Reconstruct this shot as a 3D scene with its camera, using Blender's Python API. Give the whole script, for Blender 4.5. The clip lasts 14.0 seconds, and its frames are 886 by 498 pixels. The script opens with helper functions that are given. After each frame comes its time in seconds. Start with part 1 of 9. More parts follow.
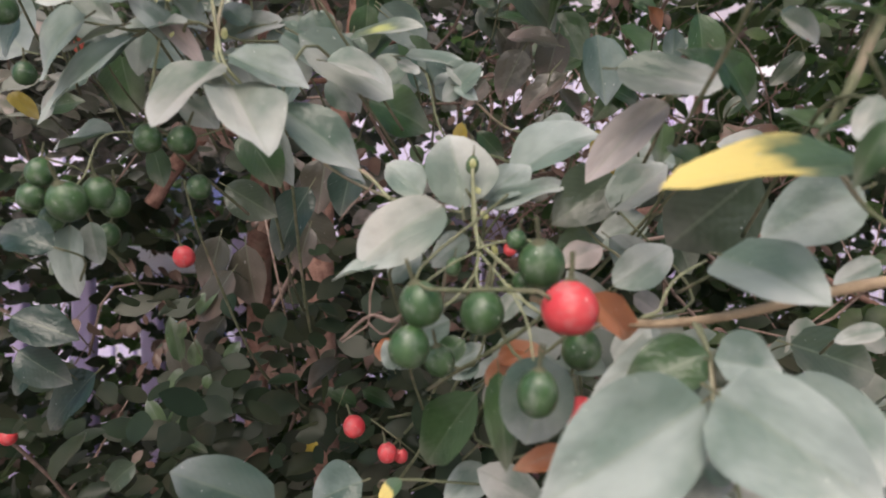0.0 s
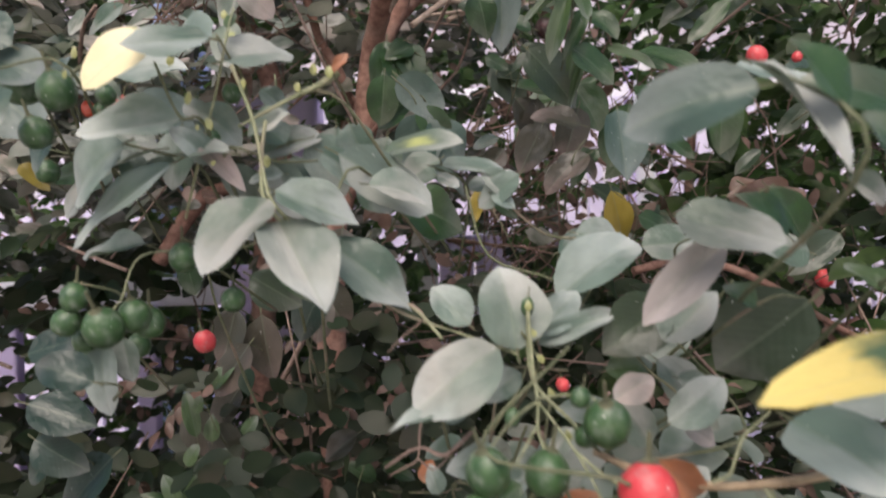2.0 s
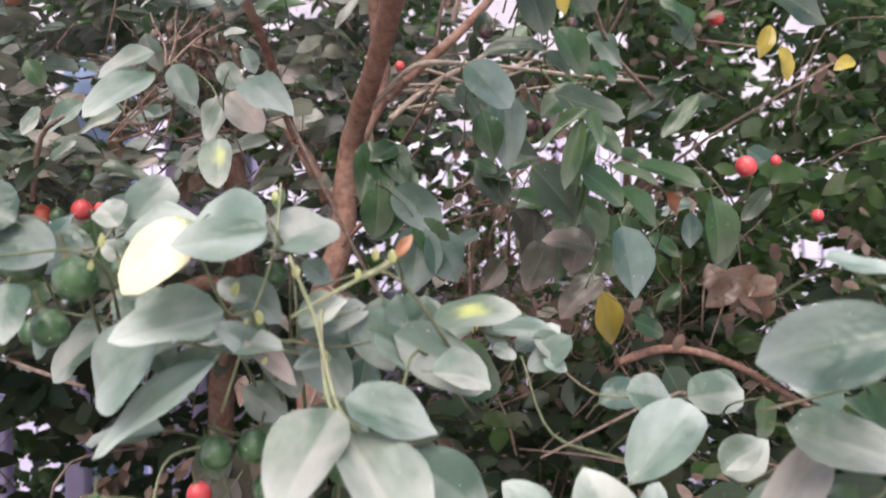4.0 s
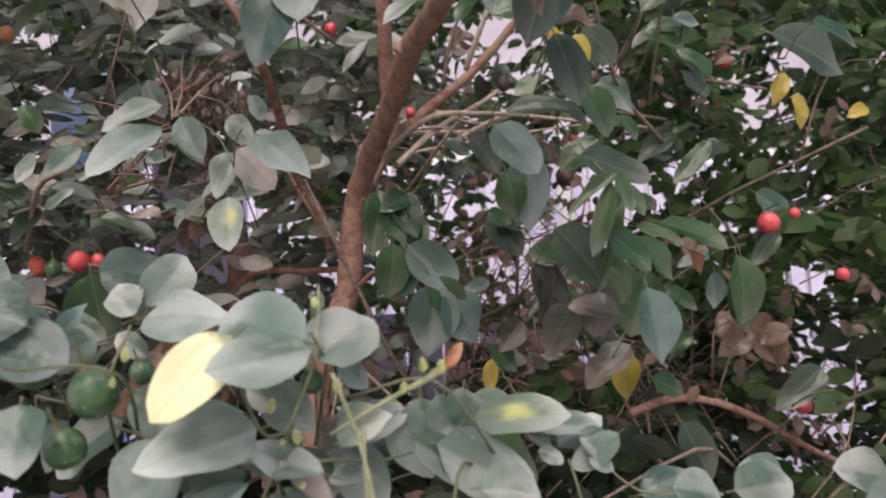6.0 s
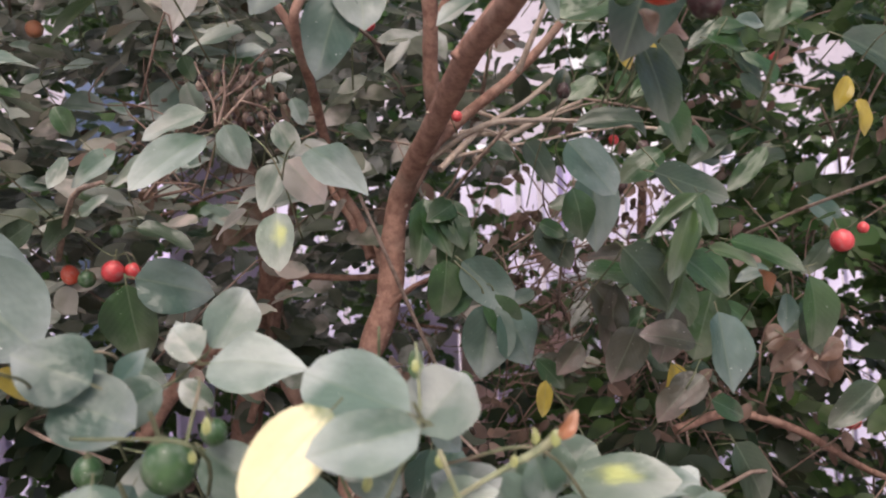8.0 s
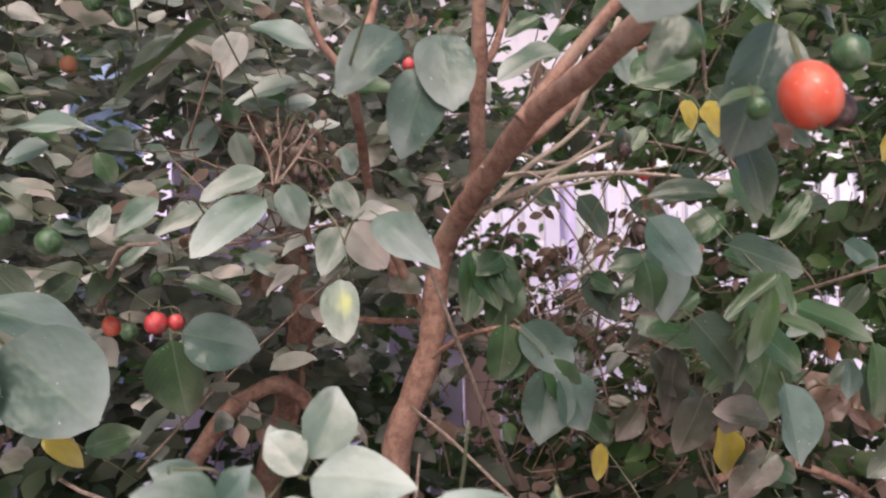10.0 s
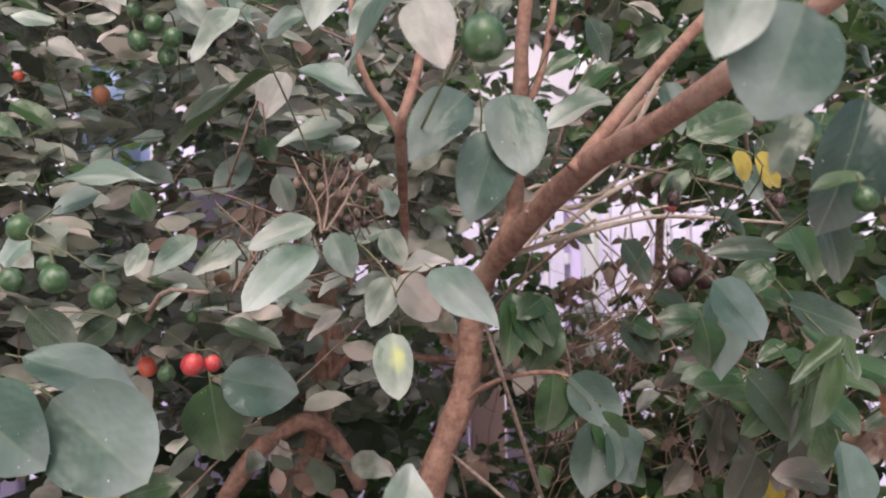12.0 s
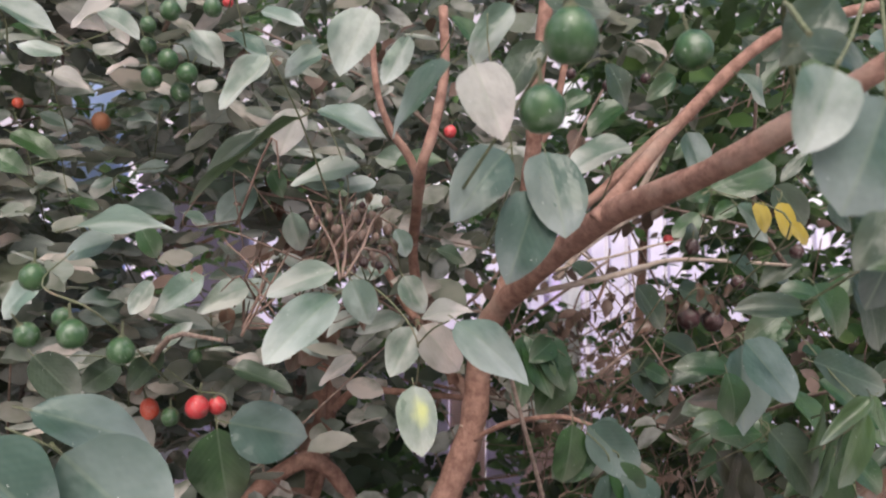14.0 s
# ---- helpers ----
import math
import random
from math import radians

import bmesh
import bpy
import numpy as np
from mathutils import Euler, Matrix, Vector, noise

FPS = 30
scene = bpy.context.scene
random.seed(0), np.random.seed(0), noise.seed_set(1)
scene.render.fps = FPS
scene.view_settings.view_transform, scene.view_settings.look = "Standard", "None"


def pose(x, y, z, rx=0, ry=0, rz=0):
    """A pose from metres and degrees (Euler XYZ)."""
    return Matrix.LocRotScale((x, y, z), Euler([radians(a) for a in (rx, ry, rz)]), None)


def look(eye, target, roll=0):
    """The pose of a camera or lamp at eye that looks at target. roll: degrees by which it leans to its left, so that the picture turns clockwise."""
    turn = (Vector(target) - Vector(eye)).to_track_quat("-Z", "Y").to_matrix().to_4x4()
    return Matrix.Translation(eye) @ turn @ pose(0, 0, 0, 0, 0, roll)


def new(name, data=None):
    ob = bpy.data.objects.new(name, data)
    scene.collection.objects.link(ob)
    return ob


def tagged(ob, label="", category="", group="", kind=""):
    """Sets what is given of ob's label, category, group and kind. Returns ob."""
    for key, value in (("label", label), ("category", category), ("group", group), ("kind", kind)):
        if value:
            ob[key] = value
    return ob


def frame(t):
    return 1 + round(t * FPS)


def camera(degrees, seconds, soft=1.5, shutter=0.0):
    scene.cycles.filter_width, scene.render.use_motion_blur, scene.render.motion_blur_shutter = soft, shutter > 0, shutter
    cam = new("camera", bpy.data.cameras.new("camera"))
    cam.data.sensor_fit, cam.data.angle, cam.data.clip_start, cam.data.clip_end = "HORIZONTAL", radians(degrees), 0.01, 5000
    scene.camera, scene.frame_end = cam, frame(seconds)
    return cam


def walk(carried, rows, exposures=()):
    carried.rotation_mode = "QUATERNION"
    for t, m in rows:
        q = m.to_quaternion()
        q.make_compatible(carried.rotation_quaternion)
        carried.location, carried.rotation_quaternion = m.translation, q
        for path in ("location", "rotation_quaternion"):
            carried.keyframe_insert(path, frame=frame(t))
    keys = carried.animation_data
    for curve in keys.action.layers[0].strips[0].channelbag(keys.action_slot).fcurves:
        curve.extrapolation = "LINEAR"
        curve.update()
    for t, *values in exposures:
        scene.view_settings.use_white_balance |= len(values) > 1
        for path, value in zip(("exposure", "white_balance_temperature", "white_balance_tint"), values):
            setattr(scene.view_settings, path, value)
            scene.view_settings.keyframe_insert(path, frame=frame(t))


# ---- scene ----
cam = camera(65.73, 14.0, soft=2.0, shutter=0.9)
cam.data.dof.use_dof, cam.data.dof.focus_distance, cam.data.dof.aperture_fstop = True, 0.36, 19.0
PATH = [
    (0, (0.00201, 0.00699, 1.20834), (-0.0069, 1.0068, 1.1895), -1.05),
    (0.5, (0.00187, 0.00789, 1.21205), (-0.0049, 1.0076, 1.1900), -0.80),
    (1, (-0.00120, 0.00845, 1.22153), (-0.0001, 1.0083, 1.2035), -0.80),
    (1.5, (-0.00535, 0.00862, 1.22975), (-0.0105, 1.0086, 1.2273), -1.16),
    (2, (-0.01540, 0.01059, 1.24596), (-0.0073, 1.0105, 1.2391), -1.62),
    (2.5, (-0.02728, 0.01140, 1.25744), (0.0061, 1.0105, 1.2822), -1.88),
    (3, (-0.04466, 0.01952, 1.27248), (0.0239, 1.0169, 1.2962), -2.86),
    (3.5, (-0.05211, 0.02524, 1.28337), (0.0462, 1.0198, 1.3165), -3.04),
    (6, (-0.07063, 0.04357, 1.31882), (0.0707, 1.0314, 1.3845), -2.85),
    (6.5, (-0.07672, 0.05189, 1.32137), (0.0632, 1.0407, 1.3724), -2.60),
    (7, (-0.08254, 0.05769, 1.32640), (0.0505, 1.0478, 1.3707), -2.47),
    (9.5, (-0.11326, 0.07467, 1.36027), (0.0210, 1.0645, 1.4067), -1.76),
    (10, (-0.12424, 0.07645, 1.36979), (0.0161, 1.0654, 1.4178), -1.48),
    (10.5, (-0.13220, 0.07501, 1.37568), (0.0016, 1.0646, 1.4279), -1.34),
    (11, (-0.14091, 0.07696, 1.38103), (-0.0066, 1.0663, 1.4373), -0.80),
    (11.5, (-0.14466, 0.07911, 1.38820), (-0.0099, 1.0685, 1.4428), -0.91),
    (12, (-0.14828, 0.08383, 1.39160), (-0.0051, 1.0718, 1.4495), -0.72),
    (12.5, (-0.15050, 0.08604, 1.39542), (-0.0006, 1.0732, 1.4511), -0.57),
    (13, (-0.15660, 0.08882, 1.39922), (0.0032, 1.0742, 1.4581), -0.46),
    (13.5, (-0.16406, 0.09087, 1.40460), (0.0065, 1.0744, 1.4650), -0.14),
    (14, (-0.16942, 0.09174, 1.40970), (0.0098, 1.0728, 1.4832), 0.07),
]
EXPOSURES = [(0.0, 0.37, 6800, 14), (2.0, 0.36, 6750, 13), (3.0, 0.52, 6550, 11), (3.5, 0.84, 6500, 11), (3.7, 0.88, 6500, 11), (6.0, 0.33, 6700, 13), (7.2, 0.33, 6700, 13), (8.0, 0.48, 6800, 14), (10.0, 0.65, 6900, 14), (11.5, 0.64, 6800, 13), (14.0, 0.62, 6600, 10)]
walk(cam, [(t, look(eye, target, roll)) for t, eye, target, roll in PATH], EXPOSURES)

# ---- light ----
SUN_EL, SUN_AZ = radians(52), radians(192)
world = bpy.data.worlds.new("overcast_day")
scene.world = world
world.use_nodes = True
wn = world.node_tree
sky = wn.nodes.new("ShaderNodeTexSky")
sky.sky_type, sky.sun_disc = 'NISHITA', False
sky.sun_elevation, sky.sun_rotation = SUN_EL, SUN_AZ
sky.air_density, sky.dust_density, sky.ozone_density = 1.0, 4.0, 1.0
wn.links.new(sky.outputs[0], wn.nodes["Background"].inputs[0])
wn.nodes["Background"].inputs[1].default_value = 0.15
sun_data = bpy.data.lights.new("sun", 'SUN')
sun_data.energy, sun_data.angle, sun_data.color = 1.55, radians(40), (1.0, 0.97, 0.94)
sun = new("sun", sun_data)
sun.matrix_world = look((math.sin(SUN_AZ) * 9, math.cos(SUN_AZ) * 9, 9 * math.tan(SUN_EL)), (0, 0, 0))


# ---- materials ----
class Mat:
    """A small writer of node materials."""

    def __init__(self, name, rough=0.5, spec=0.4):
        self.m = bpy.data.materials.new(name)
        self.m.use_nodes = True
        self.t = self.m.node_tree
        self.b = self.t.nodes["Principled BSDF"]
        self.b.inputs["Roughness"].default_value = rough
        self.b.inputs["Specular IOR Level"].default_value = spec
        self.co = self.t.nodes.new("ShaderNodeTexCoord").outputs["Object"]

    def node(self, kind, **inputs):
        n = self.t.nodes.new(kind)
        for k, v in inputs.items():
            self.put(n.inputs[k.replace("_", " ")], v)
        return n

    def put(self, socket, v):
        if isinstance(v, bpy.types.NodeSocket):
            self.t.links.new(v, socket)
        else:
            socket.default_value = v

    def math(self, op, a, b=0.0, clamp=False):
        n = self.t.nodes.new("ShaderNodeMath")
        n.operation, n.use_clamp = op, clamp
        self.put(n.inputs[0], a)
        self.put(n.inputs[1], b)
        return n.outputs[0]

    def noise(self, scale, detail=3.0, vector=None, rough=0.55):
        n = self.node("ShaderNodeTexNoise", Scale=scale, Detail=detail, Roughness=rough)
        self.put(n.inputs["Vector"], vector or self.co)
        return n.outputs[0]

    def ramp(self, value, lo, hi, a=0.0, b=1.0):
        n = self.t.nodes.new("ShaderNodeMapRange")
        n.interpolation_type = 'SMOOTHSTEP'
        for i, v in enumerate((value, lo, hi, a, b)):
            self.put(n.inputs[i], v)
        return n.outputs[0]

    def mix(self, fac, a, b):
        n = self.t.nodes.new("ShaderNodeMix")
        n.data_type = 'RGBA'
        self.put(n.inputs[0], fac)
        self.put(n.inputs[6], a if isinstance(a, bpy.types.NodeSocket) else (*a, 1))
        self.put(n.inputs[7], b if isinstance(b, bpy.types.NodeSocket) else (*b, 1))
        return n.outputs[2]

    def shift(self, amount):
        """Coordinates moved by a number, so that no two pieces look alike."""
        n = self.t.nodes.new("ShaderNodeVectorMath")
        n.operation = 'ADD'
        c = self.node("ShaderNodeCombineXYZ")
        for i, k in enumerate((37.0, 53.0, 71.0)):
            self.put(c.inputs[i], self.math('MULTIPLY', amount, k))
        self.put(n.inputs[0], self.co)
        self.put(n.inputs[1], c.outputs[0])
        return n.outputs[0]

    def bump(self, height, strength=0.3, distance=0.002):
        n = self.node("ShaderNodeBump", Strength=strength, Distance=distance, Height=height)
        self.t.links.new(n.outputs[0], self.b.inputs["Normal"])

    def colour(self, c):
        self.put(self.b.inputs["Base Color"], c if isinstance(c, bpy.types.NodeSocket) else (*c, 1))
        return self.m


def leaf_material(name, green_a, green_b, dust, dust_lo, dust_hi, island=False, tip=None, spot=None, glow=0.24):
    """A leaf's skin: green under a thin coat of dust, with fold shading and tip gloss painted in, a paler midrib,
    specks; tip or spot: a yellowed part of it.
    """
    k = Mat(name, 0.42, 0.22 if island else 0.45)
    if island:
        rnd = k.node("ShaderNodeNewGeometry").outputs["Random Per Island"]
    else:
        rnd = k.node("ShaderNodeObjectInfo").outputs["Random"]
    co = k.shift(rnd)
    freq = 1.0 if not island else 30.0
    col = k.mix(rnd, green_a, green_b)
    col = k.mix(k.ramp(k.noise(1.5 * freq, 2, co), 0.35, 0.75), col, [c * 0.7 for c in green_a])
    split = k.node("ShaderNodeSeparateXYZ")
    k.put(split.inputs[0], k.co)
    along, across = split.outputs[0], split.outputs[1]
    dust_shade = k.ramp(k.noise(1.7 * freq, 3, co, 0.5), 0.25, 0.75)
    if island:
        amount = k.ramp(k.math('FRACT', k.math('MULTIPLY', rnd, 7.31)), 0.25, 0.9, dust_lo, dust_hi)
    else:
        amount = k.math('MULTIPLY_ADD', rnd, dust_hi - dust_lo)
        amount.node.inputs[2].default_value = dust_lo
    dust_shade = k.math('MULTIPLY', dust_shade, amount)
    if not island:
        # One half darker, one paler: uneven dust and the fold's shading in colour.
        side = k.math('MULTIPLY', across, k.math('SIGN', k.math('SUBTRACT', rnd, 0.5)))
        dust_shade = k.math('ADD', dust_shade, k.ramp(side, -0.04, 0.05, -0.24, 0.16))
        dust_shade = k.math('ADD', dust_shade, k.ramp(along, 0.25, 1.0, -0.12, 0.30), clamp=True)
        dust_shade = k.math('MULTIPLY', dust_shade, min(1.0, dust_hi * 1.5))
    dust_shade = k.math('ADD', dust_shade, dust_lo * 0.5, clamp=True)
    warm = k.ramp(k.math('FRACT', k.math('MULTIPLY', rnd, 13.7)), 0.2, 0.9)
    col = k.mix(dust_shade, col, k.mix(warm, dust, [c * f for c, f in zip(dust, (1.24, 1.06, 1.04))]))
    if not island:
        # Pale towards the tip: dust there, with a glossy whitening painted in.
        edge = k.math('ADD', along, k.math('MULTIPLY', k.noise(2.4, 3, k.shift(k.math('ADD', rnd, 0.37))), 0.7))
        amount = k.math('MULTIPLY', k.ramp(edge, 0.95, 1.4), 0.72 * min(1.0, dust_hi + 0.15))
        col = k.mix(amount, col, [min(0.62, c * 1.42 + e) for c, e in zip(dust, (0.045, 0.0, 0.015))])
    if tip:
        edge = k.math('ADD', along, k.math('MULTIPLY', k.noise(3.0, 3, co), 0.5))
        col = k.mix(k.ramp(edge, tip[1], tip[1] + 0.22), col, tip[0])
    if spot:
        n = k.t.nodes.new("ShaderNodeVectorMath")
        n.operation = 'DISTANCE'
        k.put(n.inputs[0], k.co)
        n.inputs[1].default_value = spot[1]
        far = k.math('ADD', n.outputs["Value"], k.math('MULTIPLY', k.noise(3.0, 4, co), 0.45))
        col = k.mix(k.ramp(far, 0.22, 0.52, 0.75, 0.0), col, spot[0])
    if not island:
        rib = k.ramp(k.math('ABSOLUTE', across), 0.008, 0.03, 0.38, 0.0)
        col = k.mix(k.math('MULTIPLY', rib, 0.6), col, (0.24, 0.28, 0.20))
        veins = k.node("ShaderNodeTexWave", Scale=3.4, Distortion=1.2, Detail=2.0)
        slant = k.node("ShaderNodeCombineXYZ")
        k.put(slant.inputs[0], k.math('SUBTRACT', along, k.math('MULTIPLY', k.math('ABSOLUTE', across), 0.75)))
        k.put(veins.inputs["Vector"], slant.outputs[0])
        col = k.mix(k.math('MULTIPLY', veins.outputs[1], 0.022), col, (0.3, 0.34, 0.24))
        specks = k.ramp(k.noise(30.0, 0.5, co), 0.80, 0.82, 0.0, 0.8)
        col = k.mix(specks, col, (0.62, 0.63, 0.58))
        k.bump(k.math('ADD', k.noise(4, 2, co), k.math('MULTIPLY', veins.outputs[1], 0.008)), 0.10, 0.02)
    k.put(k.b.inputs["Roughness"], k.ramp(dust_shade, 0.0, 0.8, 0.30, 0.60))
    k.colour(col)
    thin = k.node("ShaderNodeBsdfTranslucent")
    k.put(thin.inputs["Color"], k.mix(0.35, col, (0.14, 0.22, 0.07)))
    both = k.node("ShaderNodeMixShader")
    both.inputs[0].default_value = glow + 0.08 if island else glow
    k.t.links.new(k.b.outputs[0], both.inputs[1])
    k.t.links.new(thin.outputs[0], both.inputs[2])
    k.t.links.new(both.outputs[0], k.t.nodes["Material Output"].inputs[0])
    return k.m


DUST = (0.280, 0.325, 0.302)
LEAF = {
    "dusty": leaf_material("dusty_leaf", (0.028, 0.078, 0.044), (0.055, 0.112, 0.070), DUST, 0.35, 0.95),
    # Pale dust, and on near sprigs their open light put into colour.
    "pale": leaf_material("pale_dust_and_light_leaf", (0.065, 0.130, 0.090), (0.12, 0.18, 0.145), (0.338, 0.392, 0.362), 0.5, 1.0),
    "blush": leaf_material("bleached_leaf", (0.19, 0.20, 0.18), (0.26, 0.25, 0.23), (0.375, 0.352, 0.33), 0.5, 1.0),
    "teal": leaf_material("teal_leaf", (0.028, 0.070, 0.050), (0.044, 0.090, 0.066), (0.165, 0.218, 0.205), 0.3, 0.75),
    "green": leaf_material("green_leaf", (0.021, 0.061, 0.019), (0.038, 0.091, 0.028), (0.215, 0.238, 0.192), 0.02, 0.26),
    # Dark green of its own, deepened by shade put into the colour.
    "dark": leaf_material("shade_dark_leaf", (0.025, 0.047, 0.025), (0.040, 0.064, 0.037), (0.205, 0.23, 0.196), 0.06, 0.28),
    "yellow": leaf_material("yellow_leaf", (0.06, 0.12, 0.055), (0.08, 0.14, 0.065), DUST, 0.1, 0.3, tip=((0.74, 0.60, 0.20), 0.60)),
    "amber": leaf_material("amber_leaf", (0.42, 0.31, 0.04), (0.48, 0.36, 0.06), (0.38, 0.32, 0.16), 0.05, 0.25),
    "cream": leaf_material("cream_leaf", (0.22, 0.26, 0.11), (0.22, 0.26, 0.11), DUST, 0.1, 0.2, tip=((0.86, 0.76, 0.47), 0.26)),
    "spotted": leaf_material("spotted_leaf", (0.075, 0.125, 0.08), (0.10, 0.15, 0.10), (0.31, 0.34, 0.30), 0.4, 0.9, spot=((0.58, 0.60, 0.20), (0.42, 0.12, 0))),
    "lime": leaf_material("lime_leaf", (0.055, 0.105, 0.035), (0.08, 0.13, 0.05), DUST, 0.05, 0.3),
    "bud": leaf_material("young_bud", (0.34, 0.36, 0.13), (0.42, 0.42, 0.17), (0.45, 0.44, 0.30), 0.05, 0.3),
    "dry": leaf_material("dry_leaf", (0.42, 0.15, 0.07), (0.36, 0.14, 0.07), (0.5, 0.3, 0.2), 0.05, 0.3),
    # Dull brown leaf with the deep crown's shade mixed into its colour.
    "umber": leaf_material("shade_dull_leaf", (0.034, 0.036, 0.024), (0.060, 0.052, 0.038), (0.17, 0.145, 0.13), 0.1, 0.55),
    # Dark teal leaf; the inner crown's shade is painted into it.
    "shade": leaf_material("shade_teal_leaf", (0.012, 0.036, 0.027), (0.020, 0.048, 0.037), (0.10, 0.125, 0.115), 0.05, 0.35),
    "brown": leaf_material("brown_leaf", (0.10, 0.048, 0.032), (0.15, 0.08, 0.055), (0.25, 0.20, 0.17), 0.1, 0.4),
}
MASS = leaf_material("massed_leaves", (0.024, 0.047, 0.021), (0.094, 0.112, 0.071), (0.45, 0.445, 0.42), 0.15, 1.3, island=True)
# The shade low in the crown is put into this leaf colour.
MASS_SHADE = leaf_material("massed_shade_leaves", (0.020, 0.040, 0.022), (0.046, 0.050, 0.031), (0.068, 0.060, 0.048), 0.05, 0.55, island=True)
MASS_PALE = leaf_material("massed_pale_leaves", (0.06, 0.10, 0.06), (0.16, 0.19, 0.145), (0.49, 0.49, 0.46), 0.4, 1.2, island=True)
MASS_GREEN = leaf_material("massed_green_leaves", (0.020, 0.053, 0.012), (0.062, 0.107, 0.028), (0.17, 0.18, 0.14), 0.03, 0.5, island=True)
MASS_MID = leaf_material("massed_grey_leaves", (0.045, 0.095, 0.060), (0.11, 0.155, 0.115), (0.34, 0.37, 0.345), 0.3, 0.95, island=True)
MASS_FAR = leaf_material("far_leaves", (0.030, 0.085, 0.020), (0.095, 0.165, 0.050), (0.22, 0.25, 0.17), 0.03, 0.4, island=True, glow=0.32)
MASS_DEAD = leaf_material("withered_leaves", (0.075, 0.043, 0.033), (0.16, 0.10, 0.08), (0.26, 0.20, 0.17), 0.1, 0.6, island=True, glow=0.05)


def bark_material(name, a, b, scale=90.0):
    k = Mat(name, 0.8, 0.2)
    grain = k.noise(scale * 1.6, 5, None, 0.7)
    patch = k.noise(scale * 0.3, 3)
    col = k.mix(k.ramp(grain, 0.3, 0.7), a, b)
    col = k.mix(k.ramp(patch, 0.5, 0.72, 0, 0.6), col, (0.33, 0.235, 0.19))
    col = k.mix(k.ramp(k.noise(scale * 4, 3), 0.62, 0.75, 0, 0.5), col, [c * 0.5 for c in a])
    k.bump(grain, 0.6, 0.0014)
    return k.colour(col)


BARK = bark_material("brown_bark", (0.165, 0.086, 0.066), (0.330, 0.188, 0.148))
TWIG = bark_material("green_twig", (0.095, 0.11, 0.06), (0.165, 0.17, 0.105), 140)
LIMETWIG = bark_material("lime_stalk", (0.18, 0.20, 0.115), (0.31, 0.32, 0.20), 140)
TANTWIG = bark_material("tan_twig", (0.27, 0.20, 0.13), (0.42, 0.32, 0.21), 140)
DRYTWIG = bark_material("dry_twig", (0.16, 0.11, 0.09), (0.32, 0.235, 0.195), 140)


def berry_material(name, a, b, rough=0.33):
    k = Mat(name, rough, 0.45)
    rnd = k.node("ShaderNodeObjectInfo").outputs["Random"]
    co = k.shift(rnd)
    col = k.mix(k.ramp(k.noise(1.1, 3, co), 0.3, 0.7), a, b)
    col = k.mix(k.ramp(k.noise(1.6, 4, co), 0.45, 0.8, 0, 0.40), col, (0.34, 0.35, 0.32))
    col = k.mix(k.ramp(k.noise(5.0, 1, co), 0.74, 0.77, 0, 0.7), col, (0.62, 0.62, 0.58))
    k.bump(k.noise(9.0, 3, co), 0.12, 0.03)
    return k.colour(col)


PALETWIG = bark_material("pale_dry_branch", (0.32, 0.245, 0.20), (0.46, 0.37, 0.31), 120)
RUSTTWIG = bark_material("rusty_twig", (0.115, 0.072, 0.058), (0.23, 0.155, 0.128), 140)

BERRY = {
    "green": berry_material("green_berry", (0.026, 0.068, 0.024), (0.050, 0.104, 0.038), 0.30),
    "red": berry_material("red_berry", (0.55, 0.042, 0.052), (0.62, 0.075, 0.082)),
    "orange": berry_material("orange_berry", (0.58, 0.085, 0.04), (0.50, 0.06, 0.035)),
    "peach": berry_material("peach_berry", (0.62, 0.24, 0.14), (0.66, 0.30, 0.18)),
    "husk": berry_material("dried_husk", (0.15, 0.095, 0.075), (0.23, 0.155, 0.125), 0.8),
    "maroon": berry_material("shrivelled_berry", (0.055, 0.016, 0.018), (0.030, 0.014, 0.014), 0.5),
}


def plain(name, a, b, scale, rough=0.7, spec=0.3, bump=0.2, depth=0.003):
    k = Mat(name, rough, spec)
    n1, n2 = k.noise(scale, 4), k.noise(scale * 9, 4)
    col = k.mix(k.ramp(n1, 0.3, 0.7), a, b)
    col = k.mix(k.ramp(n2, 0.55, 0.8, 0, 0.35), col, [c * 0.7 for c in a])
    k.bump(n2, bump, depth)
    return k.colour(col)


LILAC = plain("lilac_paint", (0.68, 0.55, 0.88), (0.75, 0.64, 0.91), 2.0, 0.5)
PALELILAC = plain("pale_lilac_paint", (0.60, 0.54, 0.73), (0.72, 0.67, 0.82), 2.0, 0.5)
WHITEPAINT = plain("white_paint", (0.74, 0.72, 0.78), (0.82, 0.81, 0.84), 1.5, 0.5)
PLASTER = plain("pale_plaster", (0.44, 0.395, 0.46), (0.55, 0.50, 0.57), 0.8, 0.9)
PAVING = plain("pale_concrete", (0.42, 0.39, 0.38), (0.52, 0.49, 0.47), 1.2, 0.9)
SOIL = plain("dry_soil", (0.16, 0.11, 0.08), (0.26, 0.19, 0.14), 9.0, 0.95, bump=0.8, depth=0.01)
BLUE = plain("blue_paint", (0.38, 0.50, 0.88), (0.46, 0.58, 0.92), 3.0, 0.45)
PINK = plain("pink_paint", (0.72, 0.46, 0.50), (0.78, 0.54, 0.56), 3.0, 0.6)


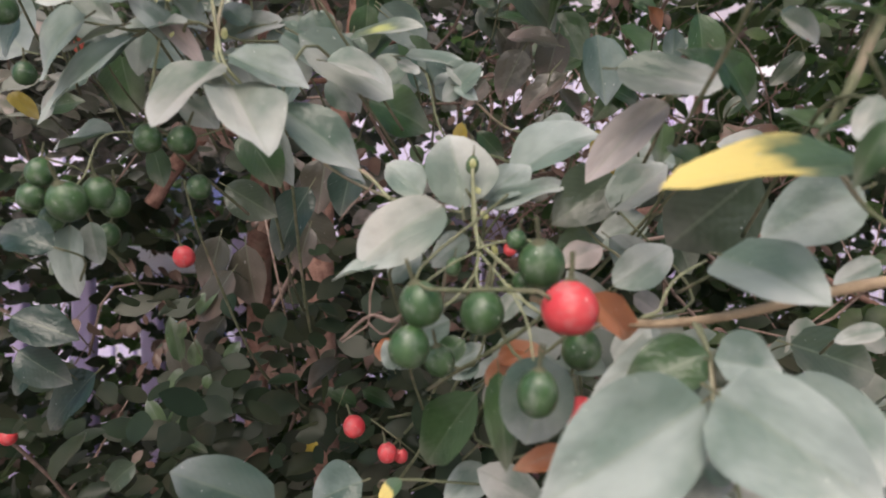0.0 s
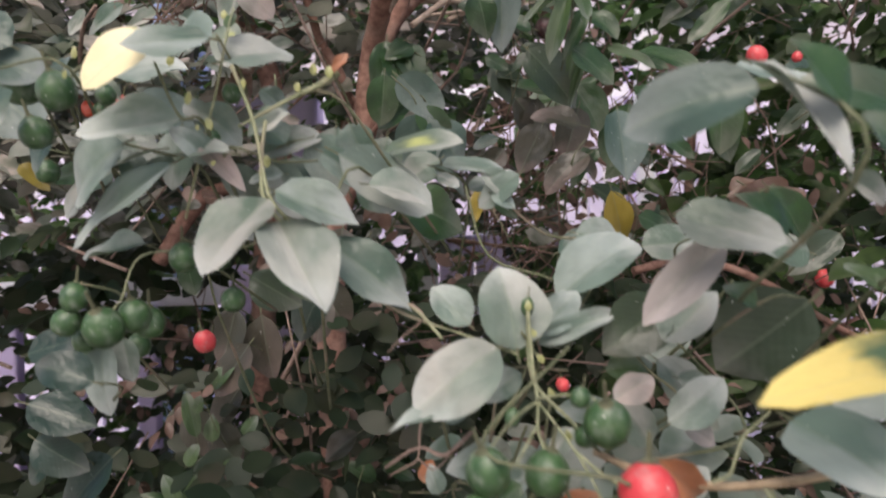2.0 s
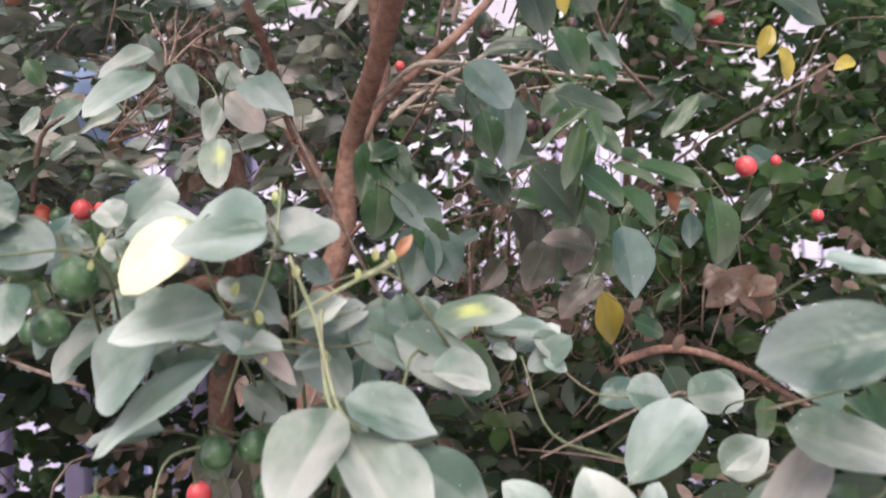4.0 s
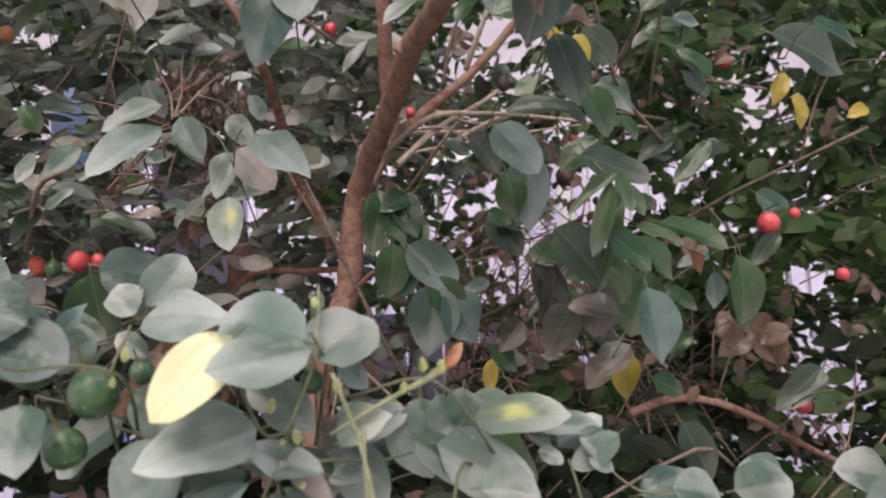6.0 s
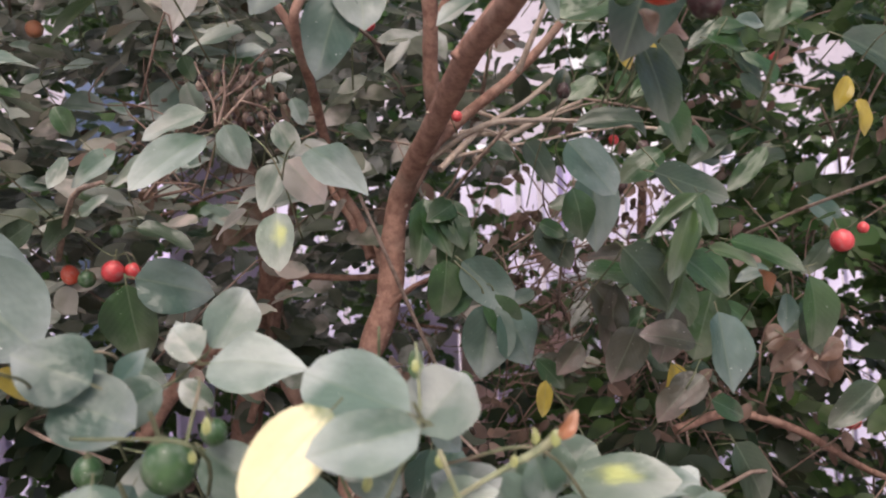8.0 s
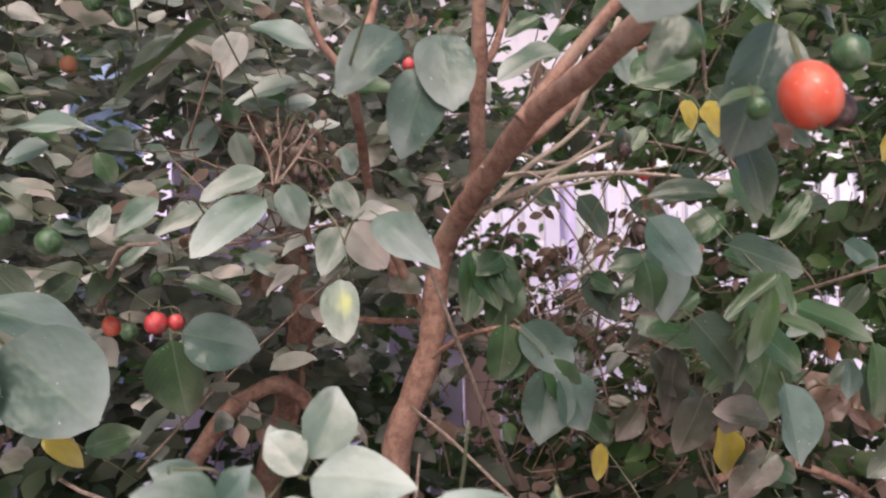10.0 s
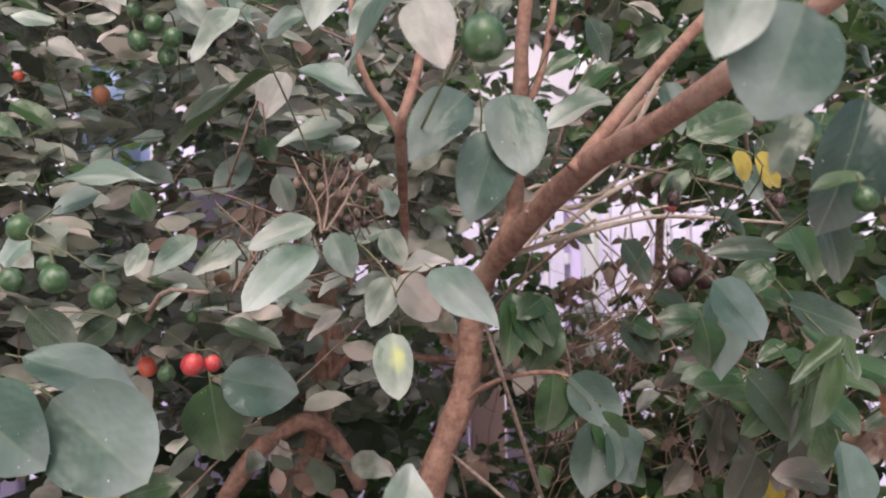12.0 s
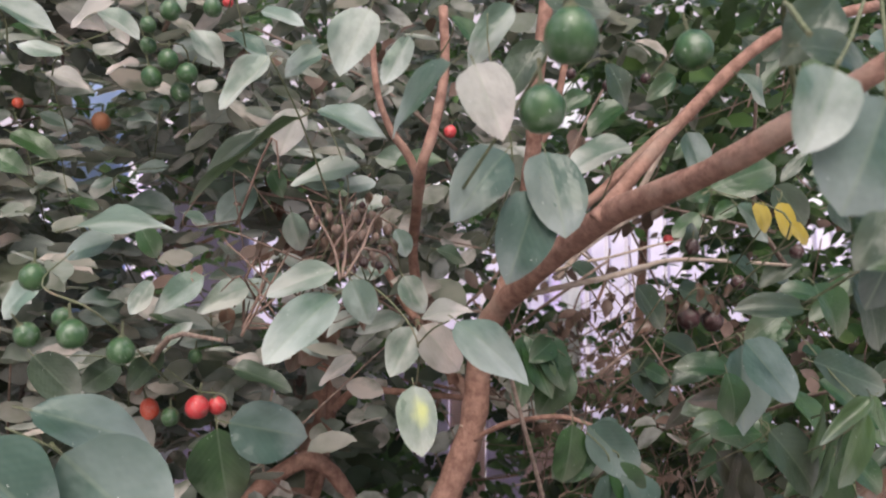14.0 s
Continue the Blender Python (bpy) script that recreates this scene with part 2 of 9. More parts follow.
# ---- helpers of this scene ----
def part(name, bm, material, parent, label=""):
    """One mesh object under a thing or a part; the bmesh is in world places."""
    mesh = bpy.data.meshes.new(name)
    base = parent.matrix_world.translation if parent else Vector((0, 0, 0))
    bmesh.ops.translate(bm, verts=bm.verts, vec=-base)
    bm.to_mesh(mesh)
    bm.free()
    for m in material if isinstance(material, tuple) else (material,):
        mesh.materials.append(m)
    ob = new(name, mesh)
    if parent:
        ob.parent = parent
    if label:
        tagged(ob, label)
    return ob


def box(bm, lo, hi, bevel=0.0):
    made = bmesh.ops.create_cube(bm, size=1)["verts"]
    for v in made:
        v.co = Vector([lo[i] + (v.co[i] + 0.5) * (hi[i] - lo[i]) for i in range(3)])
    if bevel:
        edges = list({e for v in made for e in v.link_edges})
        bmesh.ops.bevel(bm, geom=edges, offset=bevel, segments=2, affect='EDGES', profile=0.5)


def thing(name, at, label, category, group="", kind=""):
    ob = new(name)
    ob.location = at
    ob.matrix_world = Matrix.Translation(at)
    return tagged(ob, label, category, group, kind)


def smooth_line(points, steps):
    """Points along a Catmull-Rom curve."""
    p = [Vector(q) for q in points]
    p = [p[0] * 2 - p[1]] + p + [p[-1] * 2 - p[-2]]
    out = []
    for i in range(1, len(p) - 2):
        a, b, c, d = p[i - 1:i + 3]
        for s in range(steps):
            t = s / steps
            out.append(0.5 * (2 * b + (c - a) * t + (2 * a - 5 * b + 4 * c - d) * t * t + (3 * b - a - 3 * c + d) * t ** 3))
    return out + [p[-2]]


def tube(bm, points, r0, r1, sides=8, steps=4, rough=0.0):
    """A tapered, slightly knotty stem along the points."""
    line = smooth_line(points, steps)
    rings, u = [], Vector((0.31, 0.83, 0.47))
    for i, p in enumerate(line):
        d = (line[min(i + 1, len(line) - 1)] - line[max(i - 1, 0)]).normalized()
        u = (u - d * u.dot(d)).normalized()
        w = d.cross(u)
        r = r0 + (r1 - r0) * i / (len(line) - 1)
        r *= 1 + rough * (noise.noise(p * 60) + 0.6 * noise.noise(p * 150))
        rings.append([bm.verts.new(p + (u * math.cos(a) + w * math.sin(a)) * r * (1 + rough * 0.6 * noise.noise(p * 90 + u * math.cos(a) * 3)))
                      for a in [2 * math.pi * s / sides for s in range(sides)]])
    for a, b in zip(rings, rings[1:]):
        for s in range(sides):
            bm.faces.new((a[s], a[(s + 1) % sides], b[(s + 1) % sides], b[s])).smooth = True
    bm.faces.new(rings[-1])
    bm.faces.new(rings[0][::-1])


# ---- the ground and what stands behind the shrub ----
bm = bmesh.new()
bmesh.ops.create_grid(bm, x_segments=60, y_segments=60, size=300)
tagged(part("ground", bm, PAVING, None), "pale dusty concrete ground beyond the planting bed", "ground", kind="structure")
bm = bmesh.new()
box(bm, (-3.5, -0.1, 0.004), (3.5, 1.6, 0.06), 0.02)
tagged(part("bed", bm, SOIL, None), "dry brown soil of the planting bed", "soil", kind="structure")

FENCE_Y = 3.0
fence = thing("fence", (0, FENCE_Y, 0), "lilac and white painted picket fence with square posts", "fence")
for z, h in ((1.86, 0.06), (1.49, 0.05), (0.70, 0.06)):
    bm = bmesh.new()
    box(bm, (-4.6, FENCE_Y - 0.03, z), (4.6, FENCE_Y + 0.03, z + h), 0.006)
    part("rail", bm, WHITEPAINT, fence)
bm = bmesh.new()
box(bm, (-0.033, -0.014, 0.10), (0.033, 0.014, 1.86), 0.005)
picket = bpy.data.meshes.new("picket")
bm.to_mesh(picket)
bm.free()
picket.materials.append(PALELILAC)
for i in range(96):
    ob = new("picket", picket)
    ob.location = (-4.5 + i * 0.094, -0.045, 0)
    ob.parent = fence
for i in range(6):
    bm = bmesh.new()
    x = -4.2 + i * 1.7
    box(bm, (x - 0.07, FENCE_Y - 0.07, 0), (x + 0.07, FENCE_Y + 0.07, 2.02), 0.01)
    part("post", bm, LILAC, fence, "square lilac post")

bm = bmesh.new()
box(bm, (-14, 7.0, 0), (14, 7.25, 5.6))
tagged(part("wall_north", bm, PLASTER, None), "pale plastered house wall behind the fence", "wall", kind="structure")
pole = thing("pole", (0.75, 2.5, 0), "tall white painted metal pole in front of the fence", "pole")
bm = bmesh.new()
bmesh.ops.create_cone(bm, cap_ends=True, segments=28, radius1=0.036, radius2=0.036, depth=3.4, matrix=Matrix.Translation((0.75, 2.5, 1.7)))
part("shaft", bm, WHITEPAINT, pole)
bm = bmesh.new()
bmesh.ops.create_cone(bm, cap_ends=True, segments=28, radius1=0.07, radius2=0.06, depth=0.03, matrix=Matrix.Translation((0.75, 2.5, 0.015)))
part("foot_plate", bm, WHITEPAINT, pole)

low_fence = thing("low_fence", (-0.8, 1.22, 0.06), "low lilac picket fence with a white rail, beside the shrub", "fence")
for i in range(7):
    bm = bmesh.new()
    x = -1.245 + i * 0.12
    box(bm, (x - 0.018, 1.20, 0.06), (x + 0.018, 1.225, 1.15), 0.005)
    part("picket", bm, LILAC, low_fence)
for z in (0.3, 1.15):
    bm = bmesh.new()
    box(bm, (-1.3, 1.225, z), (-0.376, 1.265, z + 0.05), 0.005)
    part("rail", bm, WHITEPAINT, low_fence)
bm = bmesh.new()
box(bm, (-0.376, 1.19, 0.06), (-0.324, 1.24, 1.22), 0.008)
part("post", bm, LILAC, low_fence, "square lilac end post")

blue_post = thing("blue_post", (-0.75, 2.1, 0), "bright blue painted post standing behind the shrub", "post")
bm = bmesh.new()
box(bm, (-0.87, 2.05, 0), (-0.70, 2.15, 2.02), 0.01)
part("shaft", bm, BLUE, blue_post)
bm = bmesh.new()
box(bm, (-0.89, 2.03, 2.02), (-0.68, 2.17, 2.05), 0.008)
part("cap", bm, WHITEPAINT, blue_post)

lilac_post = thing("gate_post", (-0.47, 2.06, 0), "broad lilac painted gate post behind the shrub", "post")
bm = bmesh.new()
box(bm, (-0.59, 2.0, 0), (-0.35, 2.12, 1.72), 0.012)
part("shaft", bm, LILAC, lilac_post)
bm = bmesh.new()
box(bm, (-0.61, 1.98, 1.72), (-0.33, 2.14, 1.75), 0.008)
part("cap", bm, WHITEPAINT, lilac_post)

gate = thing("garden_gate", (0.2, 2.0, 0), "low gate of lilac and pink painted boards in a white frame", "gate")
for x, paint in ((-0.01, LILAC), (0.095, LILAC), (0.20, PINK), (0.305, LILAC), (0.41, PINK)):
    bm = bmesh.new()
    box(bm, (x, 1.985, 0.06), (x + 0.098, 2.01, 1.27), 0.004)
    part("board", bm, paint, gate)
for z in (0.30, 1.20):
    bm = bmesh.new()
    box(bm, (-0.03, 2.013, z), (0.53, 2.04, z + 0.07), 0.005)
    part("rail", bm, WHITEPAINT, gate)
for x in (-0.075, 0.515):
    bm = bmesh.new()
    box(bm, (x, 1.97, 0), (x + 0.06, 2.05, 1.34), 0.008)
    part("post", bm, WHITEPAINT, gate, "white square post")

# ---- leaves and berries ----
LEAF_MESH = {}


def leaf_mesh(look_of, variant):
    """A unit leaf along x from stalk to tip, one wide, with a folded, wavy, slightly arched blade and its stalk."""
    if (look_of, variant) in LEAF_MESH:
        return LEAF_MESH[look_of, variant]
    rnd = random.Random(variant * 7 + 3)
    fold, arch, wave = rnd.uniform(0.08, 0.42), rnd.uniform(-0.05, 0.38), rnd.uniform(0.015, 0.05)
    lean, blunt, foot = rnd.uniform(-0.06, 0.06), rnd.uniform(0.58, 0.95), rnd.uniform(0.50, 0.74)
    if look_of in ("dry", "brown"):
        fold, arch, wave = 0.45, 0.35, 0.07
    bm = bmesh.new()
    stations, rows = 10, []
    top = foot / (foot + blunt)
    peak = top ** foot * (1 - top) ** blunt
    for i in range(1, stations):
        u = i / stations
        w = u ** foot * (1 - u) ** blunt / peak * 0.5
        z0 = -arch * (u - 0.25) ** 2
        row = []
        for s in (-1, -0.55, 0, 0.55, 1):
            ripple = wave * math.sin(u * 9 + s * 2 + variant) * abs(s) ** 2
            row.append(bm.verts.new((u, w * s + lean * math.sin(math.pi * u), z0 + fold * abs(w * s) * (1.3 - 0.6 * abs(s)) + ripple)))
        rows.append(row)
    base, tip = bm.verts.new((0, 0, -arch * 0.0625)), bm.verts.new((1, 0, -arch * 0.5625))
    for a, b in zip(rows, rows[1:]):
        for s in range(4):
            bm.faces.new((a[s], b[s], b[s + 1], a[s + 1]))
    for s in range(4):
        bm.faces.new((base, rows[0][s], rows[0][s + 1]))
        bm.faces.new((rows[-1][s], tip, rows[-1][s + 1]))
    for f in bm.faces:
        f.smooth = True
    ring = []
    for x, r, z in ((-0.13, 0.014, -0.03), (0.03, 0.010, -0.006)):
        ring.append([bm.verts.new((x, r * 1.6 * math.cos(a), z + r * math.sin(a))) for a in (0.5, 2.6, 4.7)])
    for s in range(3):
        bm.faces.new((ring[0][s], ring[0][(s + 1) % 3], ring[1][(s + 1) % 3], ring[1][s])).material_index = 1
    mesh = bpy.data.meshes.new("leaf")
    bm.normal_update()
    bm.to_mesh(mesh)
    bm.free()
    mesh.materials.append(LEAF[look_of])
    mesh.materials.append(TWIG)
    LEAF_MESH[look_of, variant] = mesh
    return mesh


COUNT = {"leaf": 0, "berry": 0}


def leaf(on, look_of, base, tip, width, roll=0.0, face=0.55):
    """A leaf from base to tip; face: how far its upper side turns to the sky (0: to the front, 1: to the sky)."""
    COUNT["leaf"] += 1
    base, tip = Vector(base), Vector(tip)
    x = tip - base
    n = Vector((0.0, -1.0, 0.0)).lerp(Vector((0, -0.15, 1)), face)
    z = (n - x.normalized() * n.dot(x.normalized()))
    z = (z if z.length > 0.05 else Vector((0, -1, 0.2))).normalized()
    z = Matrix.Rotation(radians(roll), 3, x.normalized()) @ z
    y = z.cross(x.normalized())
    m = Matrix.Identity(4)
    for i, axis in enumerate((x, y * width, z * x.length)):
        m.col[i][:3] = axis
    m.translation = base
    broad = look_of in ("yellow", "cream", "spotted")
    ob = new("leaf", leaf_mesh(look_of, 6 if broad else int(abs(base.x * 997 + base.z * 791 + base.y * 613) * 100) % 9))
    ob.parent = on
    ob.matrix_basis = Matrix.Translation(-shrub.location) @ m
    return ob


BERRY_MESH = {}


def berry(on, look_of, at, radius, long=1.12, hang=(0.1, 0.05, -1)):
    """An oval berry with a dimpled foot, a calyx and a short stalk, hanging along hang."""
    COUNT["berry"] += 1
    if look_of not in BERRY_MESH:
        bm = bmesh.new()
        bmesh.ops.create_uvsphere(bm, u_segments=20, v_segments=12, radius=1)
        for v in bm.verts:
            s = 1 - 0.10 * max(0.0, v.co.z) ** 2
            v.co = Vector((v.co.x * s, v.co.y * s, v.co.z * (1 - 0.10 * max(0.0, -v.co.z) ** 6)))
        if look_of in ("maroon", "husk"):
            for v in bm.verts:
                v.co *= 1 + 0.16 * noise.noise(v.co * 2.6)
        for f in bm.faces:
            f.smooth = True
        body = set(bm.faces)
        bmesh.ops.create_cone(bm, cap_ends=True, segments=8, radius1=0.34, radius2=0.12, depth=0.16, matrix=Matrix.Translation((0, 0, 1.02)))
        bmesh.ops.create_cone(bm, cap_ends=True, segments=6, radius1=0.11, radius2=0.09, depth=1.0, matrix=Matrix.Translation((0, 0, 1.5)))
        bmesh.ops.create_cone(bm, cap_ends=True, segments=6, radius1=0.05, radius2=0.08, depth=0.08, matrix=Matrix.Translation((0, 0, -0.93)))
        for f in bm.faces:
            if f not in body:
                f.material_index = 1
        mesh = bpy.data.meshes.new("berry")
        bm.to_mesh(mesh)
        bm.free()
        mesh.materials.append(BERRY[look_of])
        mesh.materials.append(TWIG)
        BERRY_MESH[look_of] = mesh
    ob = new("berry", BERRY_MESH[look_of])
    ob.parent = on
    turn = (-Vector(hang)).to_track_quat("Z", "Y").to_matrix().to_4x4()
    place = Vector(at) - shrub.location
    ob.matrix_basis = Matrix.Translation(place) @ turn @ Matrix.Diagonal((radius, radius, radius * long, 1))
    return ob


shrub = thing("shrub", (-0.06, 0.52, 0.06), "dusty orange jasmine shrub with green and red berries, in dry soil", "shrub")


def stem(name, material, r0, r1, *points, label="", rough=0.12, sides=9):
    bm = bmesh.new()
    tube(bm, points, r0, r1, sides, 5, rough)
    return part(name, bm, material, shrub, label)


stem("trunk", BARK, 0.0118, 0.0037, (-0.0610, 0.5200, 0.2580), (-0.0860, 0.5350, 0.7950), (-0.0970, 0.5360, 1.0500), (-0.0980, 0.5340, 1.1700), (-0.0947, 0.5340, 1.2518), (-0.0855, 0.5340, 1.2853), (-0.0720, 0.5340, 1.3177), (-0.0667, 0.5340, 1.3426), (-0.0650, 0.5310, 1.3685), (-0.0589, 0.5230, 1.3966), (-0.0488, 0.4921, 1.4176), (-0.0378, 0.4435, 1.4385), (-0.0310, 0.4000, 1.4510), (-0.0235, 0.3700, 1.4560), (-0.0190, 0.3450, 1.4590), (-0.0140, 0.3200, 1.4640), (-0.0060, 0.3000, 1.4720), (0.0060, 0.2850, 1.4820), (0.0180, 0.2700, 1.4920), label="main brown trunk with rough bark", sides=16)
stem("limb", BARK, 0.0040, 0.0026, (-0.0383, 0.4020, 1.4482), (-0.0309, 0.4000, 1.4564), (-0.0114, 0.3950, 1.4805), (0.0089, 0.3880, 1.5037), (0.0339, 0.3800, 1.5288), (0.0568, 0.3750, 1.5416), (0.1033, 0.3800, 1.5564), sides=12)
stem("limb", BARK, 0.0064, 0.0042, (-0.0639, 0.5320, 1.3803), (-0.0521, 0.5390, 1.4019), (-0.0392, 0.5390, 1.4267), (-0.0337, 0.5320, 1.4495), (-0.0367, 0.5180, 1.4670), (-0.0380, 0.5062, 1.4881), (-0.0384, 0.4952, 1.5065), (-0.0404, 0.4827, 1.5391), (-0.0373, 0.4748, 1.5801), (-0.0310, 0.4748, 1.6328), sides=12)
stem("limb", BARK, 0.0027, 0.0020, (-0.0382, 0.4983, 1.5014), (-0.0283, 0.4952, 1.5171), (-0.0221, 0.4921, 1.5403), (-0.0171, 0.4889, 1.5718), (-0.0096, 0.4889, 1.6144))
stem("limb", BARK, 0.0054, 0.0020, (-0.0542, 0.5360, 1.3998), (-0.0351, 0.5540, 1.4320), (-0.0041, 0.5620, 1.4609), (0.0236, 0.5540, 1.4815), (0.0482, 0.5490, 1.5047), (0.0696, 0.5390, 1.5277), (0.0917, 0.5590, 1.5395), (0.1220, 0.5840, 1.5539), sides=12)
stem("limb", BARK, 0.0038, 0.0024, (-0.0802, 0.5390, 1.3544), (-0.0867, 0.5440, 1.3803), (-0.1018, 0.5420, 1.4073), (-0.1093, 0.5290, 1.4377), (-0.1140, 0.4827, 1.4576), (-0.1194, 0.4278, 1.4738), (-0.1149, 0.4247, 1.4895), (-0.1097, 0.4325, 1.5067), (-0.1056, 0.4357, 1.5324), (-0.1066, 0.4357, 1.5629))
stem("limb", BARK, 0.0050, 0.0032, (-0.0683, 0.5350, 1.3307), (-0.0694, 0.5370, 1.3458), (-0.0858, 0.5640, 1.3696), (-0.0934, 0.5890, 1.3878), (-0.1042, 0.6140, 1.4080), (-0.1171, 0.6240, 1.4336))


def bud_scar(at, side, size):
    """A small pale stub where a leaf or twig broke off the bark."""
    at, side = Vector(at), Vector(side).normalized()
    bm = bmesh.new()
    tube(bm, (at - side * size, at + side * size * 0.2, at + side * size * 0.9), size * 0.62, size * 0.34, 6, 2, 0.2)
    part("bud_scar", bm, PALETWIG, shrub)


bud_scar((-0.0992, 0.5283, 1.2627), (-0.80, -0.60, -0.06), 0.0012)
bud_scar((-0.0715, 0.5280, 1.3024), (0.75, -0.66, -0.01), 0.0016)
bud_scar((-0.0773, 0.5298, 1.3290), (-0.84, -0.49, 0.25), 0.0012)
bud_scar((-0.0585, 0.5283, 1.3579), (0.88, -0.48, 0.02), 0.0016)
bud_scar((-0.0564, 0.5198, 1.3879), (0.60, -0.78, 0.19), 0.0016)
bud_scar((-0.0515, 0.5077, 1.4046), (0.58, -0.79, 0.21), 0.0019)
bud_scar((-0.0466, 0.4539, 1.4338), (-0.79, -0.57, 0.21), 0.0018)
bud_scar((-0.0292, 0.4176, 1.4454), (0.79, -0.60, 0.09), 0.0014)
bud_scar((-0.0321, 0.3850, 1.4548), (-0.61, -0.71, 0.34), 0.0016)
bud_scar((-0.0174, 0.3508, 1.4573), (0.61, -0.79, -0.08), 0.0018)
bud_scar((-0.0123, 0.3271, 1.4631), (0.72, -0.65, 0.22), 0.0014)
bud_scar((-0.0059, 0.3063, 1.4682), (0.79, -0.62, -0.01), 0.0017)
bud_scar((-0.0015, 0.2878, 1.4778), (-0.54, -0.84, 0.02), 0.0012)
bud_scar((0.0081, 0.2761, 1.4867), (-0.73, -0.67, 0.15), 0.0019)
stem("branch", BARK, 0.0020, 0.0011, (-0.0748, 0.5340, 1.3145), (-0.0638, 0.5190, 1.3262), (-0.0505, 0.4983, 1.3364), (-0.0299, 0.4748, 1.3423), (-0.0118, 0.4670, 1.3373))
stem("branch", PALETWIG, 0.0019, 0.0011, (-0.0585, 0.5340, 1.4041), (-0.0398, 0.4827, 1.4142), (-0.0186, 0.4325, 1.4216), (0.0124, 0.4513, 1.4286), (0.0450, 0.4764, 1.4340), (0.0952, 0.4983, 1.4350), (0.1520, 0.5140, 1.4335))
stem("branch", PALETWIG, 0.0019, 0.0009, (-0.0480, 0.5600, 1.4360), (0.0010, 0.6000, 1.4710), (0.0500, 0.6200, 1.4650), (0.1180, 0.6600, 1.4910), (0.1710, 0.7000, 1.5090))
stem("branch", PALETWIG, 0.0026, 0.0018, (-0.0410, 0.5500, 1.4390), (0.0120, 0.6000, 1.4530), (0.0460, 0.6200, 1.4590), (0.0950, 0.6600, 1.4890), (0.1270, 0.7000, 1.5220))
stem("branch", BARK, 0.0036, 0.0025, (0.1384, 0.5500, 1.2207), (0.1782, 0.5600, 1.2279), (0.2190, 0.5700, 1.2214), (0.2609, 0.5800, 1.2040), (0.3010, 0.6000, 1.1823), (0.3460, 0.6200, 1.1584), (0.3996, 0.6400, 1.1345), (0.4799, 0.6600, 1.0969))
stem("branch", BARK, 0.0065, 0.0058, (-0.2380, 0.5600, 1.2380), (-0.2080, 0.5600, 1.2820), (-0.1910, 0.5700, 1.2950), (-0.1720, 0.5800, 1.3000), (-0.1530, 0.5900, 1.2830), (-0.1360, 0.6000, 1.2480))
stem("stem", BARK, 0.0140, 0.0085, (-0.2210, 0.7800, 0.2470), (-0.2250, 0.7900, 0.9000), (-0.2050, 0.7500, 1.1500), (-0.1850, 0.6900, 1.2400), (-0.1680, 0.6600, 1.3000), (-0.1600, 0.6520, 1.3450), (-0.1635, 0.6550, 1.3780), (-0.1710, 0.6600, 1.4150), (-0.1870, 0.6600, 1.4500), (-0.2050, 0.6600, 1.5100), sides=12)
stem("stem", BARK, 0.0024, 0.0014, (-0.1180, 0.4350, 1.4680), (-0.1260, 0.4300, 1.4830), (-0.1350, 0.4280, 1.4950), (-0.1420, 0.4260, 1.5150), (-0.1450, 0.4250, 1.5500))
stem("branch", DRYTWIG, 0.0009, 0.0006, (-0.0900, 0.4600, 1.3010), (-0.0760, 0.4200, 1.2930), (-0.0650, 0.3800, 1.2850), (-0.0570, 0.3400, 1.2800), (-0.0500, 0.3100, 1.2750))
stem("branch", BARK, 0.0029, 0.0022, (-0.1570, 0.6000, 1.3300), (-0.1390, 0.6000, 1.3440), (-0.1000, 0.5900, 1.3420), (-0.0660, 0.5600, 1.3420))
stem("branch", BARK, 0.0036, 0.0029, (-0.1790, 0.6400, 1.2290), (-0.1650, 0.6400, 1.2730), (-0.1590, 0.6300, 1.3180), (-0.1600, 0.6300, 1.3630))
stem("branch", LIMETWIG, 0.0006, 0.0005, (0.0260, 0.1850, 1.1900), (0.0180, 0.1900, 1.1990), (0.0110, 0.1950, 1.2060), (0.0090, 0.2000, 1.2130), (0.0090, 0.2000, 1.2270))
stem("branch", TANTWIG, 0.0014, 0.0009, (0.1150, 0.1600, 1.1970), (0.1020, 0.1650, 1.1960), (0.0880, 0.1680, 1.1930), (0.0770, 0.1700, 1.1900), (0.0620, 0.1720, 1.1870), (0.0480, 0.1750, 1.1860), (0.0340, 0.1800, 1.1880), (0.0230, 0.1850, 1.1920))
stem("branch", LIMETWIG, 0.0007, 0.0004, (0.0610, 0.1700, 1.1860), (0.0580, 0.1550, 1.1800), (0.0550, 0.1450, 1.1730), (0.0560, 0.1400, 1.1650), (0.0560, 0.1350, 1.1560))
stem("branch", TWIG, 0.0007, 0.0005, (0.0840, 0.1600, 1.2290), (0.0840, 0.1500, 1.2190), (0.0860, 0.1450, 1.2120), (0.0900, 0.1400, 1.2070))
stem("branch", TWIG, 0.0014, 0.0010, (0.1030, 0.1660, 1.2580), (0.0980, 0.1650, 1.2490), (0.0910, 0.1600, 1.2390), (0.0860, 0.1620, 1.2290))
stem("branch", LIMETWIG, 0.0006, 0.0004, (-0.0750, 0.2150, 1.3010), (-0.0690, 0.2150, 1.2840), (-0.0660, 0.2120, 1.2700), (-0.0630, 0.2100, 1.2600), (-0.0550, 0.2100, 1.2510), (-0.0410, 0.2150, 1.2360), (-0.0280, 0.2200, 1.2260), (-0.0110, 0.2220, 1.2190), (0.0060, 0.2000, 1.2150))
